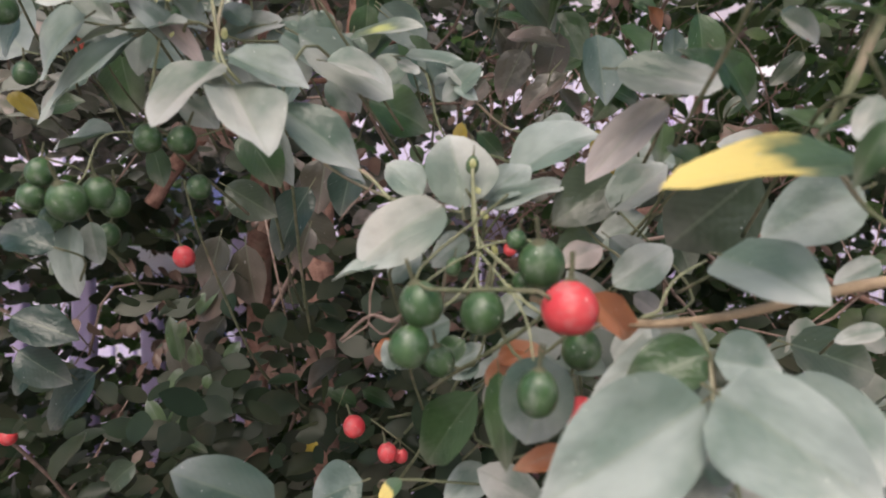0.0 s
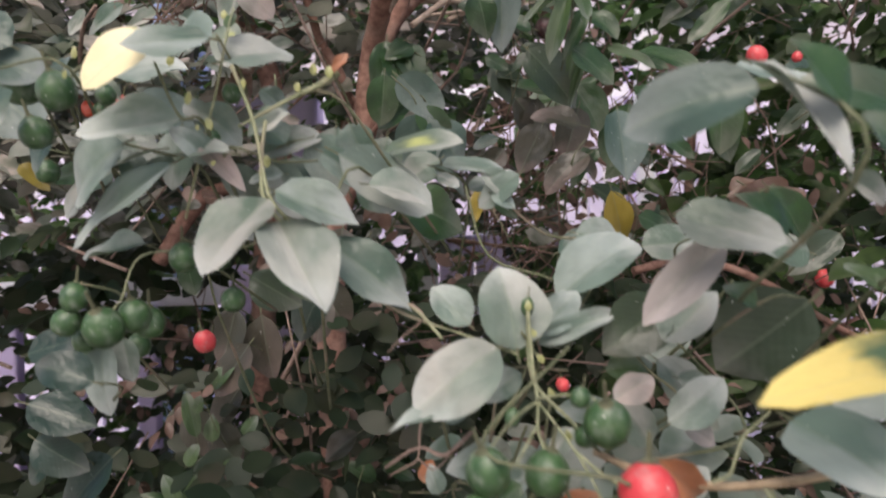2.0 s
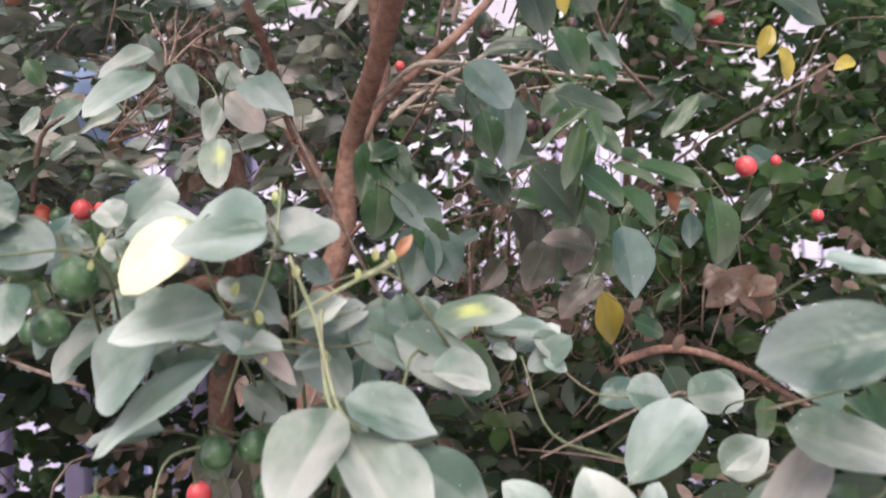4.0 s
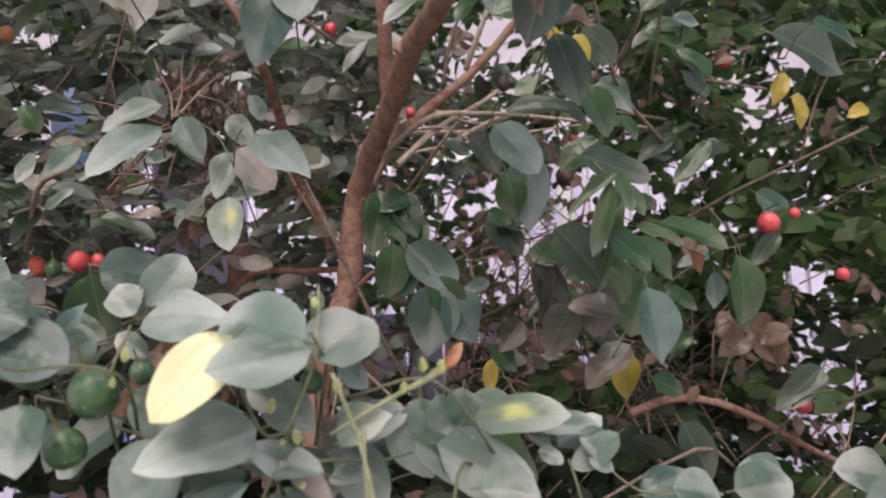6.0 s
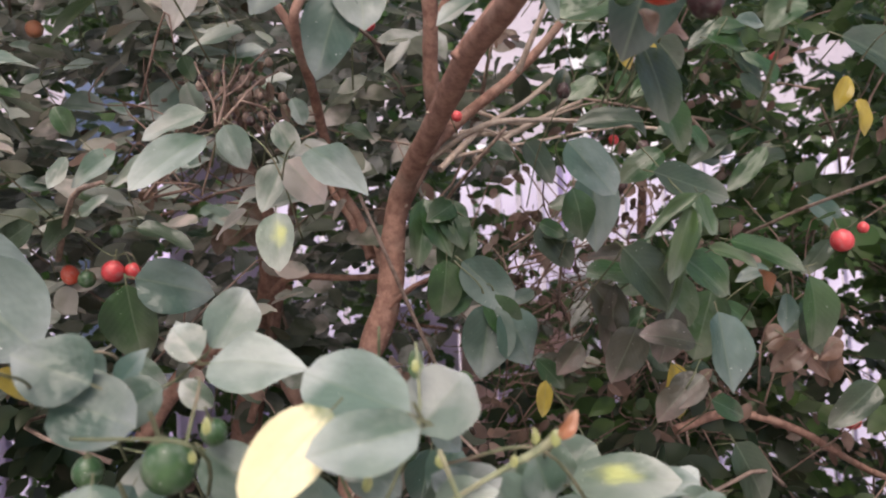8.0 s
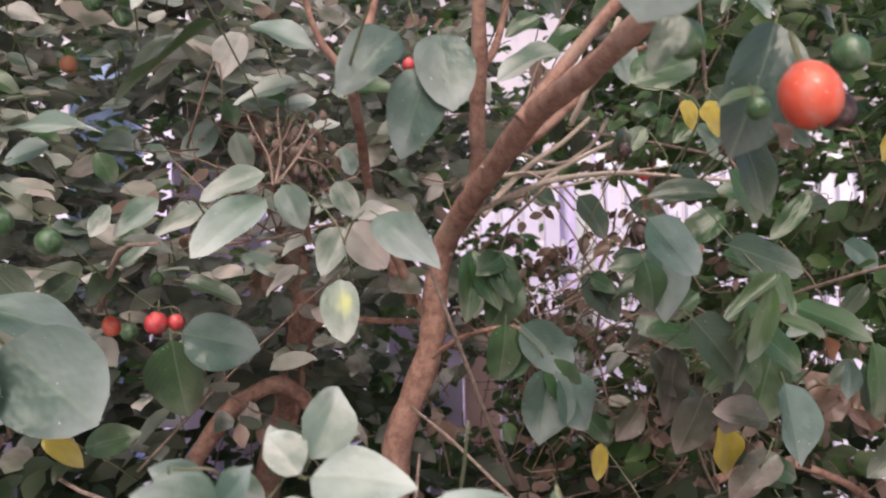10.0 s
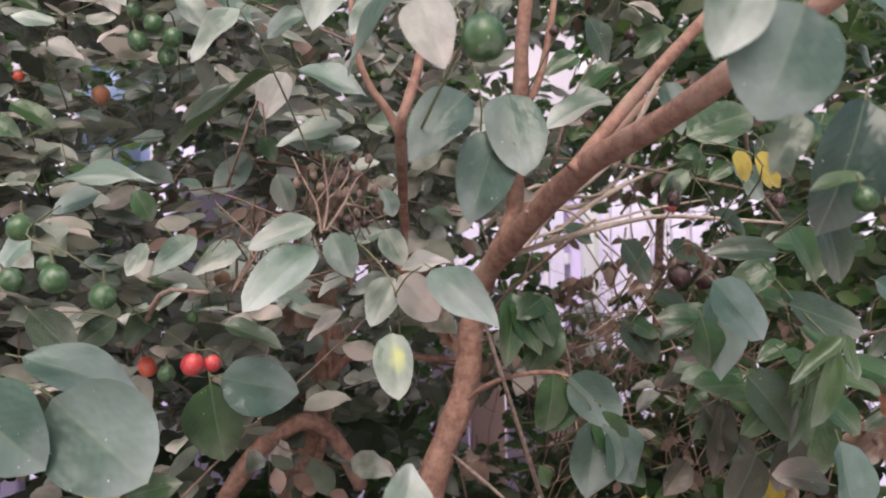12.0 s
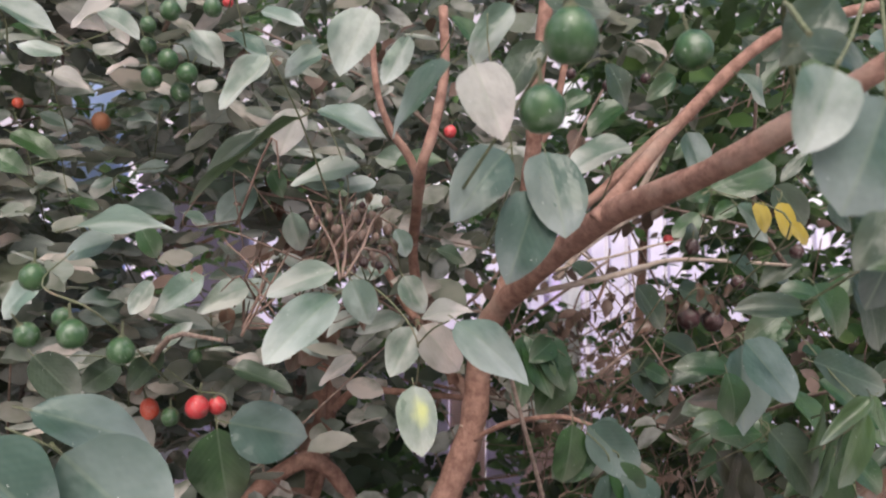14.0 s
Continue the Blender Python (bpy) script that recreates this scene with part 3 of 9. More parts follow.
stem("branch", DRYTWIG, 0.0007, 0.0005, (-0.0070, 0.2100, 1.1910), (-0.0150, 0.2150, 1.1830), (-0.0230, 0.2200, 1.1840), (-0.0340, 0.2300, 1.1750))
stem("branch", LIMETWIG, 0.0004, 0.0003, (-0.0960, 0.2500, 1.2460), (-0.1140, 0.2400, 1.2450), (-0.1190, 0.2350, 1.2310), (-0.1250, 0.2350, 1.2250))
stem("branch", LIMETWIG, 0.0005, 0.0003, (-0.0990, 0.2400, 1.2570), (-0.0890, 0.2300, 1.2810), (-0.0830, 0.2250, 1.2950), (-0.0790, 0.2200, 1.3050), (-0.0780, 0.2250, 1.3170), (-0.0780, 0.2300, 1.3230))
stem("branch", LIMETWIG, 0.0005, 0.0007, (-0.0763, 0.2250, 1.2843), (-0.0669, 0.2250, 1.2892), (-0.0565, 0.2250, 1.2942))
stem("branch", LIMETWIG, 0.0008, 0.0013, (-0.0565, 0.2250, 1.2942), (-0.0520, 0.2250, 1.2961), (-0.0482, 0.2250, 1.2982), (-0.0448, 0.2250, 1.3007), label="swollen pale green shoot tip", sides=8)
stem("branch", PALETWIG, 0.0026, 0.0019, (-0.0300, 0.5400, 1.4150), (-0.0060, 0.5600, 1.4390), (0.0170, 0.5800, 1.4580), (0.0480, 0.6000, 1.4780), (0.0790, 0.6200, 1.5030))
stem("branch", PALETWIG, 0.0022, 0.0017, (-0.0020, 0.5600, 1.4250), (0.0340, 0.5900, 1.4500), (0.0700, 0.6100, 1.4700), (0.1070, 0.6300, 1.4870))
stem("branch", PALETWIG, 0.0013, 0.0008, (-0.0170, 0.5500, 1.4260), (0.0180, 0.5700, 1.4360), (0.0490, 0.5800, 1.4420), (0.0990, 0.6000, 1.4540), (0.1540, 0.6200, 1.4640))
stem("branch", PALETWIG, 0.0012, 0.0007, (-0.0130, 0.5500, 1.4440), (0.0120, 0.5700, 1.4490), (0.0350, 0.5800, 1.4380), (0.0560, 0.6000, 1.4240))
stem("branch", PALETWIG, 0.0019, 0.0015, (0.0110, 0.4700, 1.4620), (0.0150, 0.4600, 1.4740), (0.0240, 0.4500, 1.4960), (0.0320, 0.4400, 1.5170))
stem("twig", RUSTTWIG, 0.0008, 0.0005, (-0.1590, 0.4200, 1.4190), (-0.1620, 0.4300, 1.4350), (-0.1700, 0.4400, 1.4510), (-0.1750, 0.4500, 1.4620))
stem("twig", RUSTTWIG, 0.0008, 0.0005, (-0.1580, 0.4200, 1.4200), (-0.1560, 0.4300, 1.4370), (-0.1580, 0.4400, 1.4540), (-0.1590, 0.4500, 1.4660))
stem("twig", RUSTTWIG, 0.0008, 0.0005, (-0.1570, 0.4200, 1.4200), (-0.1480, 0.4300, 1.4350), (-0.1410, 0.4500, 1.4510), (-0.1310, 0.4600, 1.4600))
stem("twig", RUSTTWIG, 0.0007, 0.0004, (-0.1560, 0.4300, 1.4370), (-0.1480, 0.4400, 1.4470), (-0.1440, 0.4500, 1.4600))
stem("twig", RUSTTWIG, 0.0007, 0.0004, (-0.1620, 0.4300, 1.4350), (-0.1550, 0.4400, 1.4470), (-0.1500, 0.4500, 1.4630))
stem("twig", RUSTTWIG, 0.0008, 0.0005, (-0.1480, 0.4300, 1.4350), (-0.1360, 0.4400, 1.4330), (-0.1290, 0.4500, 1.4250))
on = stem("sprig", TWIG, 0.0004, 0.0006, (-0.0677, 0.2133, 1.2637), (-0.0510, 0.2150, 1.2497), (-0.0403, 0.2350, 1.2720), (-0.0170, 0.2850, 1.2420), sides=6)
leaf(on, "dusty", (-0.0640, 0.2100, 1.2610), (-0.0790, 0.1920, 1.2410), 0.0210, 18, 0.35)
leaf(on, "dusty", (-0.0620, 0.2100, 1.2630), (-0.0380, 0.2100, 1.2520), 0.0156, 4, 0.55)
leaf(on, "pale", (-0.0610, 0.2100, 1.2540), (-0.0440, 0.1840, 1.2290), 0.0215, -23, 0.3)
leaf(on, "dusty", (-0.0480, 0.2100, 1.2480), (-0.0230, 0.2100, 1.2290), 0.0172, -5, 0.45)
leaf(on, "dusty", (-0.0430, 0.2250, 1.2380), (-0.0240, 0.2250, 1.2250), 0.0107, -4, 0.6)
leaf(on, "pale", (-0.0370, 0.2300, 1.2660), (-0.0170, 0.2350, 1.2620), 0.0145, -2, 0.5)
leaf(on, "pale", (-0.0780, 0.2200, 1.2760), (-0.1080, 0.2400, 1.2790), 0.0103, 2, 0.6)
leaf(on, "dusty", (-0.0530, 0.2400, 1.2780), (-0.0360, 0.2400, 1.2660), 0.0137, -6, 0.5)
leaf(on, "spotted", (-0.0341, 0.2552, 1.2791), (-0.0061, 0.2438, 1.2829), 0.0173, -4, 0.6)
on = stem("sprig", TWIG, 0.0004, 0.0006, (-0.1345, 0.2450, 1.2870), (-0.1005, 0.2300, 1.2770), (-0.0935, 0.2375, 1.2750), (-0.0917, 0.2875, 1.2450), sides=6)
leaf(on, "pale", (-0.0970, 0.2250, 1.2740), (-0.1350, 0.2290, 1.2490), 0.0104, -18, 0.6)
leaf(on, "pale", (-0.0980, 0.2300, 1.2750), (-0.1190, 0.2400, 1.2650), 0.0112, -8, 0.5)
leaf(on, "pale", (-0.1030, 0.2300, 1.2790), (-0.1280, 0.2400, 1.2730), 0.0090, 30, 0.5)
leaf(on, "dusty", (-0.0900, 0.2500, 1.2760), (-0.0760, 0.2500, 1.2590), 0.0135, -9, 0.5)
leaf(on, "pale", (-0.1121, 0.2250, 1.2801), (-0.1367, 0.2350, 1.2672), 0.0257, -2, 0.4)
leaf(on, "teal", (-0.1490, 0.2500, 1.2890), (-0.1560, 0.2500, 1.2750), 0.0103, 4, 0.5)
on = stem("sprig", TWIG, 0.0004, 0.0006, (-0.0160, 0.2600, 1.2740), (-0.0030, 0.2700, 1.2660), (-0.0063, 0.3200, 1.2360), sides=6)
leaf(on, "pale", (-0.0160, 0.2600, 1.2740), (-0.0030, 0.2700, 1.2650), 0.0092, -3, 0.5)
leaf(on, "pale", (-0.0030, 0.2700, 1.2660), (0.0170, 0.2800, 1.2730), 0.0098, -3, 0.5)
on = stem("sprig", TWIG, 0.0003, 0.0005, (-0.1210, 0.2600, 1.2490), (-0.1170, 0.2720, 1.2450), (-0.1107, 0.2900, 1.2370), sides=6)
leaf(on, "dusty", (-0.1210, 0.2600, 1.2490), (-0.1490, 0.2700, 1.2440), 0.0112, -2, 0.6)
on = stem("sprig", TWIG, 0.0004, 0.0006, (0.0070, 0.1987, 1.2213), (0.0103, 0.2027, 1.2160), (0.0120, 0.2060, 1.2090), (0.0064, 0.2560, 1.1790), sides=6)
leaf(on, "pale", (0.0060, 0.2000, 1.2160), (0.0030, 0.2100, 1.2410), 0.0217, 9, 0.2)
leaf(on, "pale", (0.0010, 0.2000, 1.2170), (-0.0230, 0.1900, 1.2030), 0.0194, -2, 0.45)
leaf(on, "bud", (0.0110, 0.1980, 1.2200), (0.0090, 0.1980, 1.2220), 0.0019, 5, 0.3)
leaf(on, "bud", (0.0130, 0.1980, 1.2130), (0.0110, 0.1980, 1.2150), 0.0019, 5, 0.3)
leaf(on, "bud", (0.0090, 0.1980, 1.2270), (0.0090, 0.1980, 1.2300), 0.0020, -8, 0.3)
leaf(on, "pale", (0.0120, 0.2100, 1.2190), (0.0290, 0.2200, 1.2320), 0.0108, 14, 0.4)
leaf(on, "pale", (0.0130, 0.2100, 1.2160), (0.0400, 0.2200, 1.2250), 0.0079, 5, 0.5)
leaf(on, "pale", (0.0080, 0.2100, 1.2080), (-0.0040, 0.2100, 1.2000), 0.0095, -3, 0.4)
leaf(on, "bud", (0.0150, 0.1980, 1.2030), (0.0140, 0.1980, 1.2060), 0.0019, -2, 0.3)
on = stem("sprig", TWIG, 0.0004, 0.0006, (0.0247, 0.2250, 1.2053), (0.0050, 0.2233, 1.2057), (-0.0007, 0.2217, 1.1853), (0.0001, 0.2717, 1.1553), sides=6)
leaf(on, "pale", (-0.0060, 0.2200, 1.2210), (-0.0180, 0.2290, 1.2330), 0.0123, 0, 0.3)
leaf(on, "pale", (0.0020, 0.2200, 1.1820), (-0.0150, 0.2200, 1.1760), 0.0105, -18, 0.35)
on = stem("sprig", TWIG, 0.0004, 0.0006, (0.0357, 0.2233, 1.2230), (0.0467, 0.2183, 1.2070), (0.0550, 0.2150, 1.1950), (0.0407, 0.2650, 1.1650), sides=6)
leaf(on, "pale", (0.0230, 0.2350, 1.2270), (0.0560, 0.2500, 1.2490), 0.0198, -5, 0.45)
leaf(on, "pale", (0.0510, 0.2150, 1.2150), (0.0700, 0.2200, 1.2290), 0.0151, -15, 0.35)
leaf(on, "dark", (0.0540, 0.2200, 1.2260), (0.0340, 0.2200, 1.2110), 0.0194, -2, 0.3)
leaf(on, "pale", (0.0540, 0.2300, 1.2070), (0.0710, 0.2300, 1.1920), 0.0138, 1, 0.3)
leaf(on, "pale", (0.0570, 0.2200, 1.2030), (0.0700, 0.2200, 1.1990), 0.0086, 6, 0.5)
leaf(on, "blush", (0.0350, 0.2100, 1.1990), (0.0490, 0.2150, 1.2060), 0.0099, 2, 0.4)
leaf(on, "pale", (0.0490, 0.2050, 1.1930), (0.0690, 0.2100, 1.2050), 0.0132, 6, 0.3)
leaf(on, "blush", (0.0590, 0.2200, 1.1890), (0.0690, 0.2200, 1.1820), 0.0081, 2, 0.4)
on = stem("sprig", TWIG, 0.0004, 0.0006, (0.0470, 0.1900, 1.2520), (0.0640, 0.2000, 1.2450), (0.0620, 0.2500, 1.2150), sides=6)
leaf(on, "blush", (0.0640, 0.2000, 1.2450), (0.0390, 0.1920, 1.2250), 0.0124, -2, 0.5)
leaf(on, "dusty", (0.0470, 0.1900, 1.2520), (0.0710, 0.1790, 1.2440), 0.0157, 5, 0.45)
on = stem("sprig", TWIG, 0.0003, 0.0005, (0.1020, 0.4200, 1.3270), (0.1047, 0.4320, 1.3230), (0.1015, 0.4500, 1.3150), sides=6)
leaf(on, "green", (0.1020, 0.4200, 1.3270), (0.0890, 0.4200, 1.2890), 0.0265, 17, 0.3)
on = stem("sprig", TWIG, 0.0003, 0.0005, (-0.0290, 0.2800, 1.2630), (-0.0307, 0.2920, 1.2590), (-0.0374, 0.3100, 1.2510), sides=6)
leaf(on, "green", (-0.0290, 0.2800, 1.2630), (-0.0030, 0.2860, 1.2530), 0.0232, -2, 0.35)
on = stem("sprig", TWIG, 0.0004, 0.0006, (-0.0130, 0.1950, 1.2010), (-0.0150, 0.2050, 1.1950), (-0.0113, 0.2550, 1.1650), sides=6)
leaf(on, "pale", (-0.0130, 0.1950, 1.2010), (-0.0300, 0.1900, 1.1980), 0.0061, 9, 0.7)
leaf(on, "pale", (-0.0150, 0.2050, 1.1950), (-0.0060, 0.2100, 1.2030), 0.0086, -8, 0.4)
on = stem("sprig", TWIG, 0.0004, 0.0006, (0.0613, 0.2467, 1.2160), (0.0763, 0.2167, 1.1873), (0.0427, 0.2133, 1.1787), (0.0506, 0.2633, 1.1487), sides=6)
leaf(on, "pale", (0.0770, 0.2500, 1.2320), (0.0610, 0.2500, 1.2250), 0.0115, 8, 0.4)
leaf(on, "pale", (0.0613, 0.2500, 1.2229), (0.0784, 0.2500, 1.2325), 0.0156, -4, 0.4)
leaf(on, "lime", (0.0362, 0.2250, 1.2049), (0.0518, 0.2250, 1.2073), 0.0100, 3, 0.4)
leaf(on, "lime", (0.0430, 0.2500, 1.2070), (0.0580, 0.2500, 1.2000), 0.0109, 5, 0.4)
leaf(on, "pale", (0.0500, 0.2250, 1.1810), (0.0400, 0.2250, 1.1970), 0.0125, 7, 0.3)
leaf(on, "pale", (0.0480, 0.2000, 1.1720), (0.0580, 0.2000, 1.1820), 0.0093, 10, 0.35)
on = stem("sprig", TWIG, 0.0004, 0.0006, (0.0223, 0.1950, 1.1793), (0.0080, 0.2083, 1.1510), (0.0200, 0.2250, 1.1375), (0.0260, 0.2750, 1.1075), sides=6)
leaf(on, "bud", (0.0190, 0.1950, 1.1920), (0.0180, 0.1950, 1.1950), 0.0019, -7, 0.3)
leaf(on, "dry", (0.0140, 0.1900, 1.1740), (0.0270, 0.1900, 1.1780), 0.0076, -15, 0.3)
leaf(on, "blush", (0.0120, 0.2000, 1.1590), (0.0190, 0.2000, 1.1720), 0.0073, 4, 0.35)
on = stem("sprig", TWIG, 0.0004, 0.0006, (0.0730, 0.1233, 1.2377), (0.0890, 0.1450, 1.2340), (0.0883, 0.1667, 1.2357), (0.0909, 0.2167, 1.2057), sides=6)
leaf(on, "yellow", (0.0871, 0.1450, 1.2208), (0.0406, 0.1270, 1.2194), 0.0124, 0, 0.55)
leaf(on, "green", (0.0930, 0.1500, 1.2320), (0.0840, 0.1600, 1.2290), 0.0091, 14, 0.5)
leaf(on, "pale", (0.0941, 0.1600, 1.2172), (0.0733, 0.1650, 1.2068), 0.0170, -4, 0.4)
leaf(on, "lime", (0.0910, 0.1700, 1.2320), (0.0850, 0.1800, 1.2380), 0.0057, -11, 0.5)
leaf(on, "green", (0.0870, 0.1400, 1.2490), (0.0730, 0.1400, 1.2520), 0.0094, 15, 0.6)
leaf(on, "pale", (0.0790, 0.1300, 1.2320), (0.0750, 0.1300, 1.2240), 0.0055, 7, 0.5)
leaf(on, "green", (0.0740, 0.1200, 1.2260), (0.0690, 0.1200, 1.2150), 0.0054, -5, 0.4)
leaf(on, "pale", (0.0810, 0.1700, 1.2590), (0.0910, 0.1700, 1.2530), 0.0077, 10, 0.4)
leaf(on, "green", (0.0660, 0.1200, 1.2550), (0.0530, 0.1200, 1.2650), 0.0108, -0, 0.5)
on = stem("sprig", TWIG, 0.0004, 0.0006, (0.0940, 0.2150, 1.2270), (0.0730, 0.2000, 1.2270), (0.0603, 0.2500, 1.1970), sides=6)
leaf(on, "dark", (0.0960, 0.2150, 1.2259), (0.0710, 0.2250, 1.2034), 0.0310, -8, 0.25)
leaf(on, "lime", (0.0730, 0.2000, 1.2270), (0.0630, 0.2000, 1.2320), 0.0074, 3, 0.4)
on = stem("sprig", TWIG, 0.0003, 0.0005, (0.0660, 0.1700, 1.2030), (0.0713, 0.1820, 1.1990), (0.0657, 0.2000, 1.1910), sides=6)
leaf(on, "pale", (0.0660, 0.1700, 1.2030), (0.0750, 0.1400, 1.1960), 0.0181, 3, 0.25)
on = stem("sprig", TWIG, 0.0004, 0.0006, (0.0580, 0.1600, 1.2830), (0.0605, 0.1300, 1.2600), (0.0591, 0.1800, 1.2300), sides=6)
leaf(on, "teal", (0.0538, 0.1547, 1.2776), (0.0266, 0.1669, 1.2730), 0.0191, -9, 0.45)
leaf(on, "green", (0.0630, 0.1400, 1.2690), (0.0530, 0.1400, 1.2840), 0.0119, 13, 0.4)
leaf(on, "pale", (0.0590, 0.1700, 1.2870), (0.0600, 0.1300, 1.2600), 0.0073, -15, 0.6)
leaf(on, "green", (0.0580, 0.1200, 1.2510), (0.0690, 0.1200, 1.2500), 0.0073, -3, 0.5)
on = stem("sprig", TWIG, 0.0003, 0.0005, (0.0770, 0.2000, 1.2590), (0.0792, 0.2120, 1.2550), (0.0640, 0.2300, 1.2470), sides=6)
leaf(on, "green", (0.0770, 0.2000, 1.2590), (0.0890, 0.2000, 1.2430), 0.0103, 7, 0.5)
on = stem("sprig", TWIG, 0.0004, 0.0006, (0.0627, 0.1550, 1.1783), (0.0570, 0.1460, 1.1733), (0.0540, 0.1410, 1.1665), (0.0534, 0.1910, 1.1365), sides=6)
leaf(on, "green", (0.0560, 0.1500, 1.1830), (0.0380, 0.1500, 1.1760), 0.0132, 3, 0.35)
leaf(on, "pale", (0.0560, 0.1480, 1.1820), (0.0710, 0.1500, 1.1790), 0.0136, -7, 0.3)
leaf(on, "pale", (0.0570, 0.1550, 1.1810), (0.0320, 0.1580, 1.1710), 0.0154, -6, 0.35)
leaf(on, "pale", (0.0520, 0.1420, 1.1750), (0.0177, 0.1280, 1.1599), 0.0234, -7, 0.3)
leaf(on, "pale", (0.0534, 0.1400, 1.1770), (0.0691, 0.1130, 1.1648), 0.0223, 12, 0.3)
leaf(on, "pale", (0.0610, 0.1500, 1.1630), (0.0430, 0.1400, 1.1540), 0.0098, -5, 0.4)
leaf(on, "pale", (0.0560, 0.1400, 1.1590), (0.0500, 0.1400, 1.1650), 0.0056, -13, 0.4)
leaf(on, "pale", (0.0766, 0.1650, 1.1730), (0.0949, 0.1500, 1.1554), 0.0242, -3, 0.4)
on = stem("sprig", TWIG, 0.0003, 0.0005, (0.1220, 0.2500, 1.1680), (0.1216, 0.2620, 1.1640), (0.1242, 0.2800, 1.1560), sides=6)
leaf(on, "dark", (0.1220, 0.2500, 1.1680), (0.1540, 0.2500, 1.1570), 0.0216, 2, 0.3)
on = stem("sprig", TWIG, 0.0003, 0.0005, (0.1640, 0.3000, 1.1520), (0.1680, 0.3120, 1.1480), (0.1668, 0.3300, 1.1400), sides=6)
leaf(on, "amber", (0.1640, 0.3000, 1.1520), (0.1760, 0.3000, 1.1460), 0.0075, 5, 0.4)
on = stem("sprig", TWIG, 0.0003, 0.0005, (0.1240, 0.2000, 1.1800), (0.1185, 0.2120, 1.1760), (0.1220, 0.2300, 1.1680), sides=6)
leaf(on, "pale", (0.1240, 0.2000, 1.1800), (0.1100, 0.2000, 1.1770), 0.0060, -11, 0.5)
on = stem("sprig", TWIG, 0.0004, 0.0006, (0.0100, 0.1827, 1.1954), (0.0200, 0.1783, 1.1767), (0.0343, 0.1733, 1.1855), (0.0364, 0.2233, 1.1555), sides=6)
leaf(on, "teal", (0.0235, 0.1650, 1.1803), (0.0191, 0.1600, 1.1610), 0.0186, -16, 0.15)
berry(on, "red", (0.0330, 0.1700, 1.1650), 0.0042, 1.1, (0.13, -0.57, -1))
leaf(on, "dry", (0.0350, 0.1700, 1.1940), (0.0480, 0.1750, 1.1820), 0.0084, 7, 0.3)
berry(on, "green", (0.0350, 0.1800, 1.1790), 0.0051, 1.1, (0.04, 0.44, -1))
leaf(on, "green", (0.0140, 0.1800, 1.1740), (0.0150, 0.1700, 1.1520), 0.0089, -0, 0.3)
leaf(on, "dry", (0.0220, 0.1900, 1.1770), (0.0110, 0.1900, 1.1670), 0.0091, 2, 0.3)
berry(on, "green", (0.0210, 0.1850, 1.1960), 0.0029, 1.1, (-0.20, 0.38, -1))
berry(on, "green", (0.0100, 0.1780, 1.1890), 0.0056, 1.1, (-0.20, 0.01, -1))
berry(on, "green", (-0.0010, 0.1850, 1.1760), 0.0041, 1.1, (0.19, 0.34, -1))
on = stem("sprig", TWIG, 0.0004, 0.0006, (0.0153, 0.2033, 1.2011), (0.0087, 0.2100, 1.1700), (-0.0113, 0.2350, 1.1680), (-0.0099, 0.2850, 1.1380), sides=6)
leaf(on, "green", (0.0090, 0.2000, 1.1640), (-0.0080, 0.2200, 1.1360), 0.0165, 11, 0.3)
leaf(on, "green", (0.0060, 0.2000, 1.1790), (-0.0030, 0.2000, 1.1710), 0.0079, 13, 0.3)
leaf(on, "pale", (0.0230, 0.2100, 1.1910), (0.0160, 0.2100, 1.1830), 0.0070, 13, 0.3)
leaf(on, "pale", (0.0110, 0.2300, 1.1670), (0.0020, 0.2300, 1.1620), 0.0068, -1, 0.4)
leaf(on, "pale", (0.0020, 0.2300, 1.1660), (0.0130, 0.2300, 1.1730), 0.0086, 1, 0.4)
leaf(on, "pale", (-0.0170, 0.2350, 1.1640), (-0.0200, 0.2350, 1.1740), 0.0068, -7, 0.3)
leaf(on, "dry", (-0.0190, 0.2400, 1.1740), (-0.0230, 0.2400, 1.1660), 0.0059, 7, 0.3)
berry(on, "red", (0.0200, 0.2100, 1.2040), 0.0020, 1.1, (0.16, -0.08, -1))
berry(on, "green", (0.0030, 0.1900, 1.2000), 0.0021, 1.3, (-0.18, -0.23, -1))
on = stem("sprig", TWIG, 0.0003, 0.0005, (0.0290, 0.1700, 1.1570), (0.0252, 0.1820, 1.1530), (0.0190, 0.2000, 1.1450), sides=6)
leaf(on, "dry", (0.0290, 0.1700, 1.1570), (0.0160, 0.1700, 1.1520), 0.0059, -3, 0.3)
on = stem("sprig", TWIG, 0.0004, 0.0006, (0.0210, 0.2150, 1.1315), (-0.0215, 0.2300, 1.1285), (-0.0160, 0.2800, 1.0985), sides=6)
leaf(on, "pale", (0.0140, 0.2200, 1.1350), (-0.0020, 0.2200, 1.1250), 0.0125, 3, 0.4)
leaf(on, "pale", (0.0280, 0.2100, 1.1280), (0.0100, 0.2100, 1.1390), 0.0133, -2, 0.4)
leaf(on, "yellow", (-0.0140, 0.2200, 1.1320), (-0.0220, 0.2200, 1.1260), 0.0066, 23, 0.4)
leaf(on, "teal", (-0.0290, 0.2400, 1.1250), (-0.0480, 0.2400, 1.1180), 0.0187, 2, 0.4)
on = stem("sprig", TWIG, 0.0003, 0.0005, (-0.0590, 0.2400, 1.1160), (-0.0580, 0.2520, 1.1120), (-0.0591, 0.2700, 1.1040), sides=6)
leaf(on, "teal", (-0.0590, 0.2400, 1.1160), (-0.0870, 0.2200, 1.1360), 0.0226, 5, 0.4)
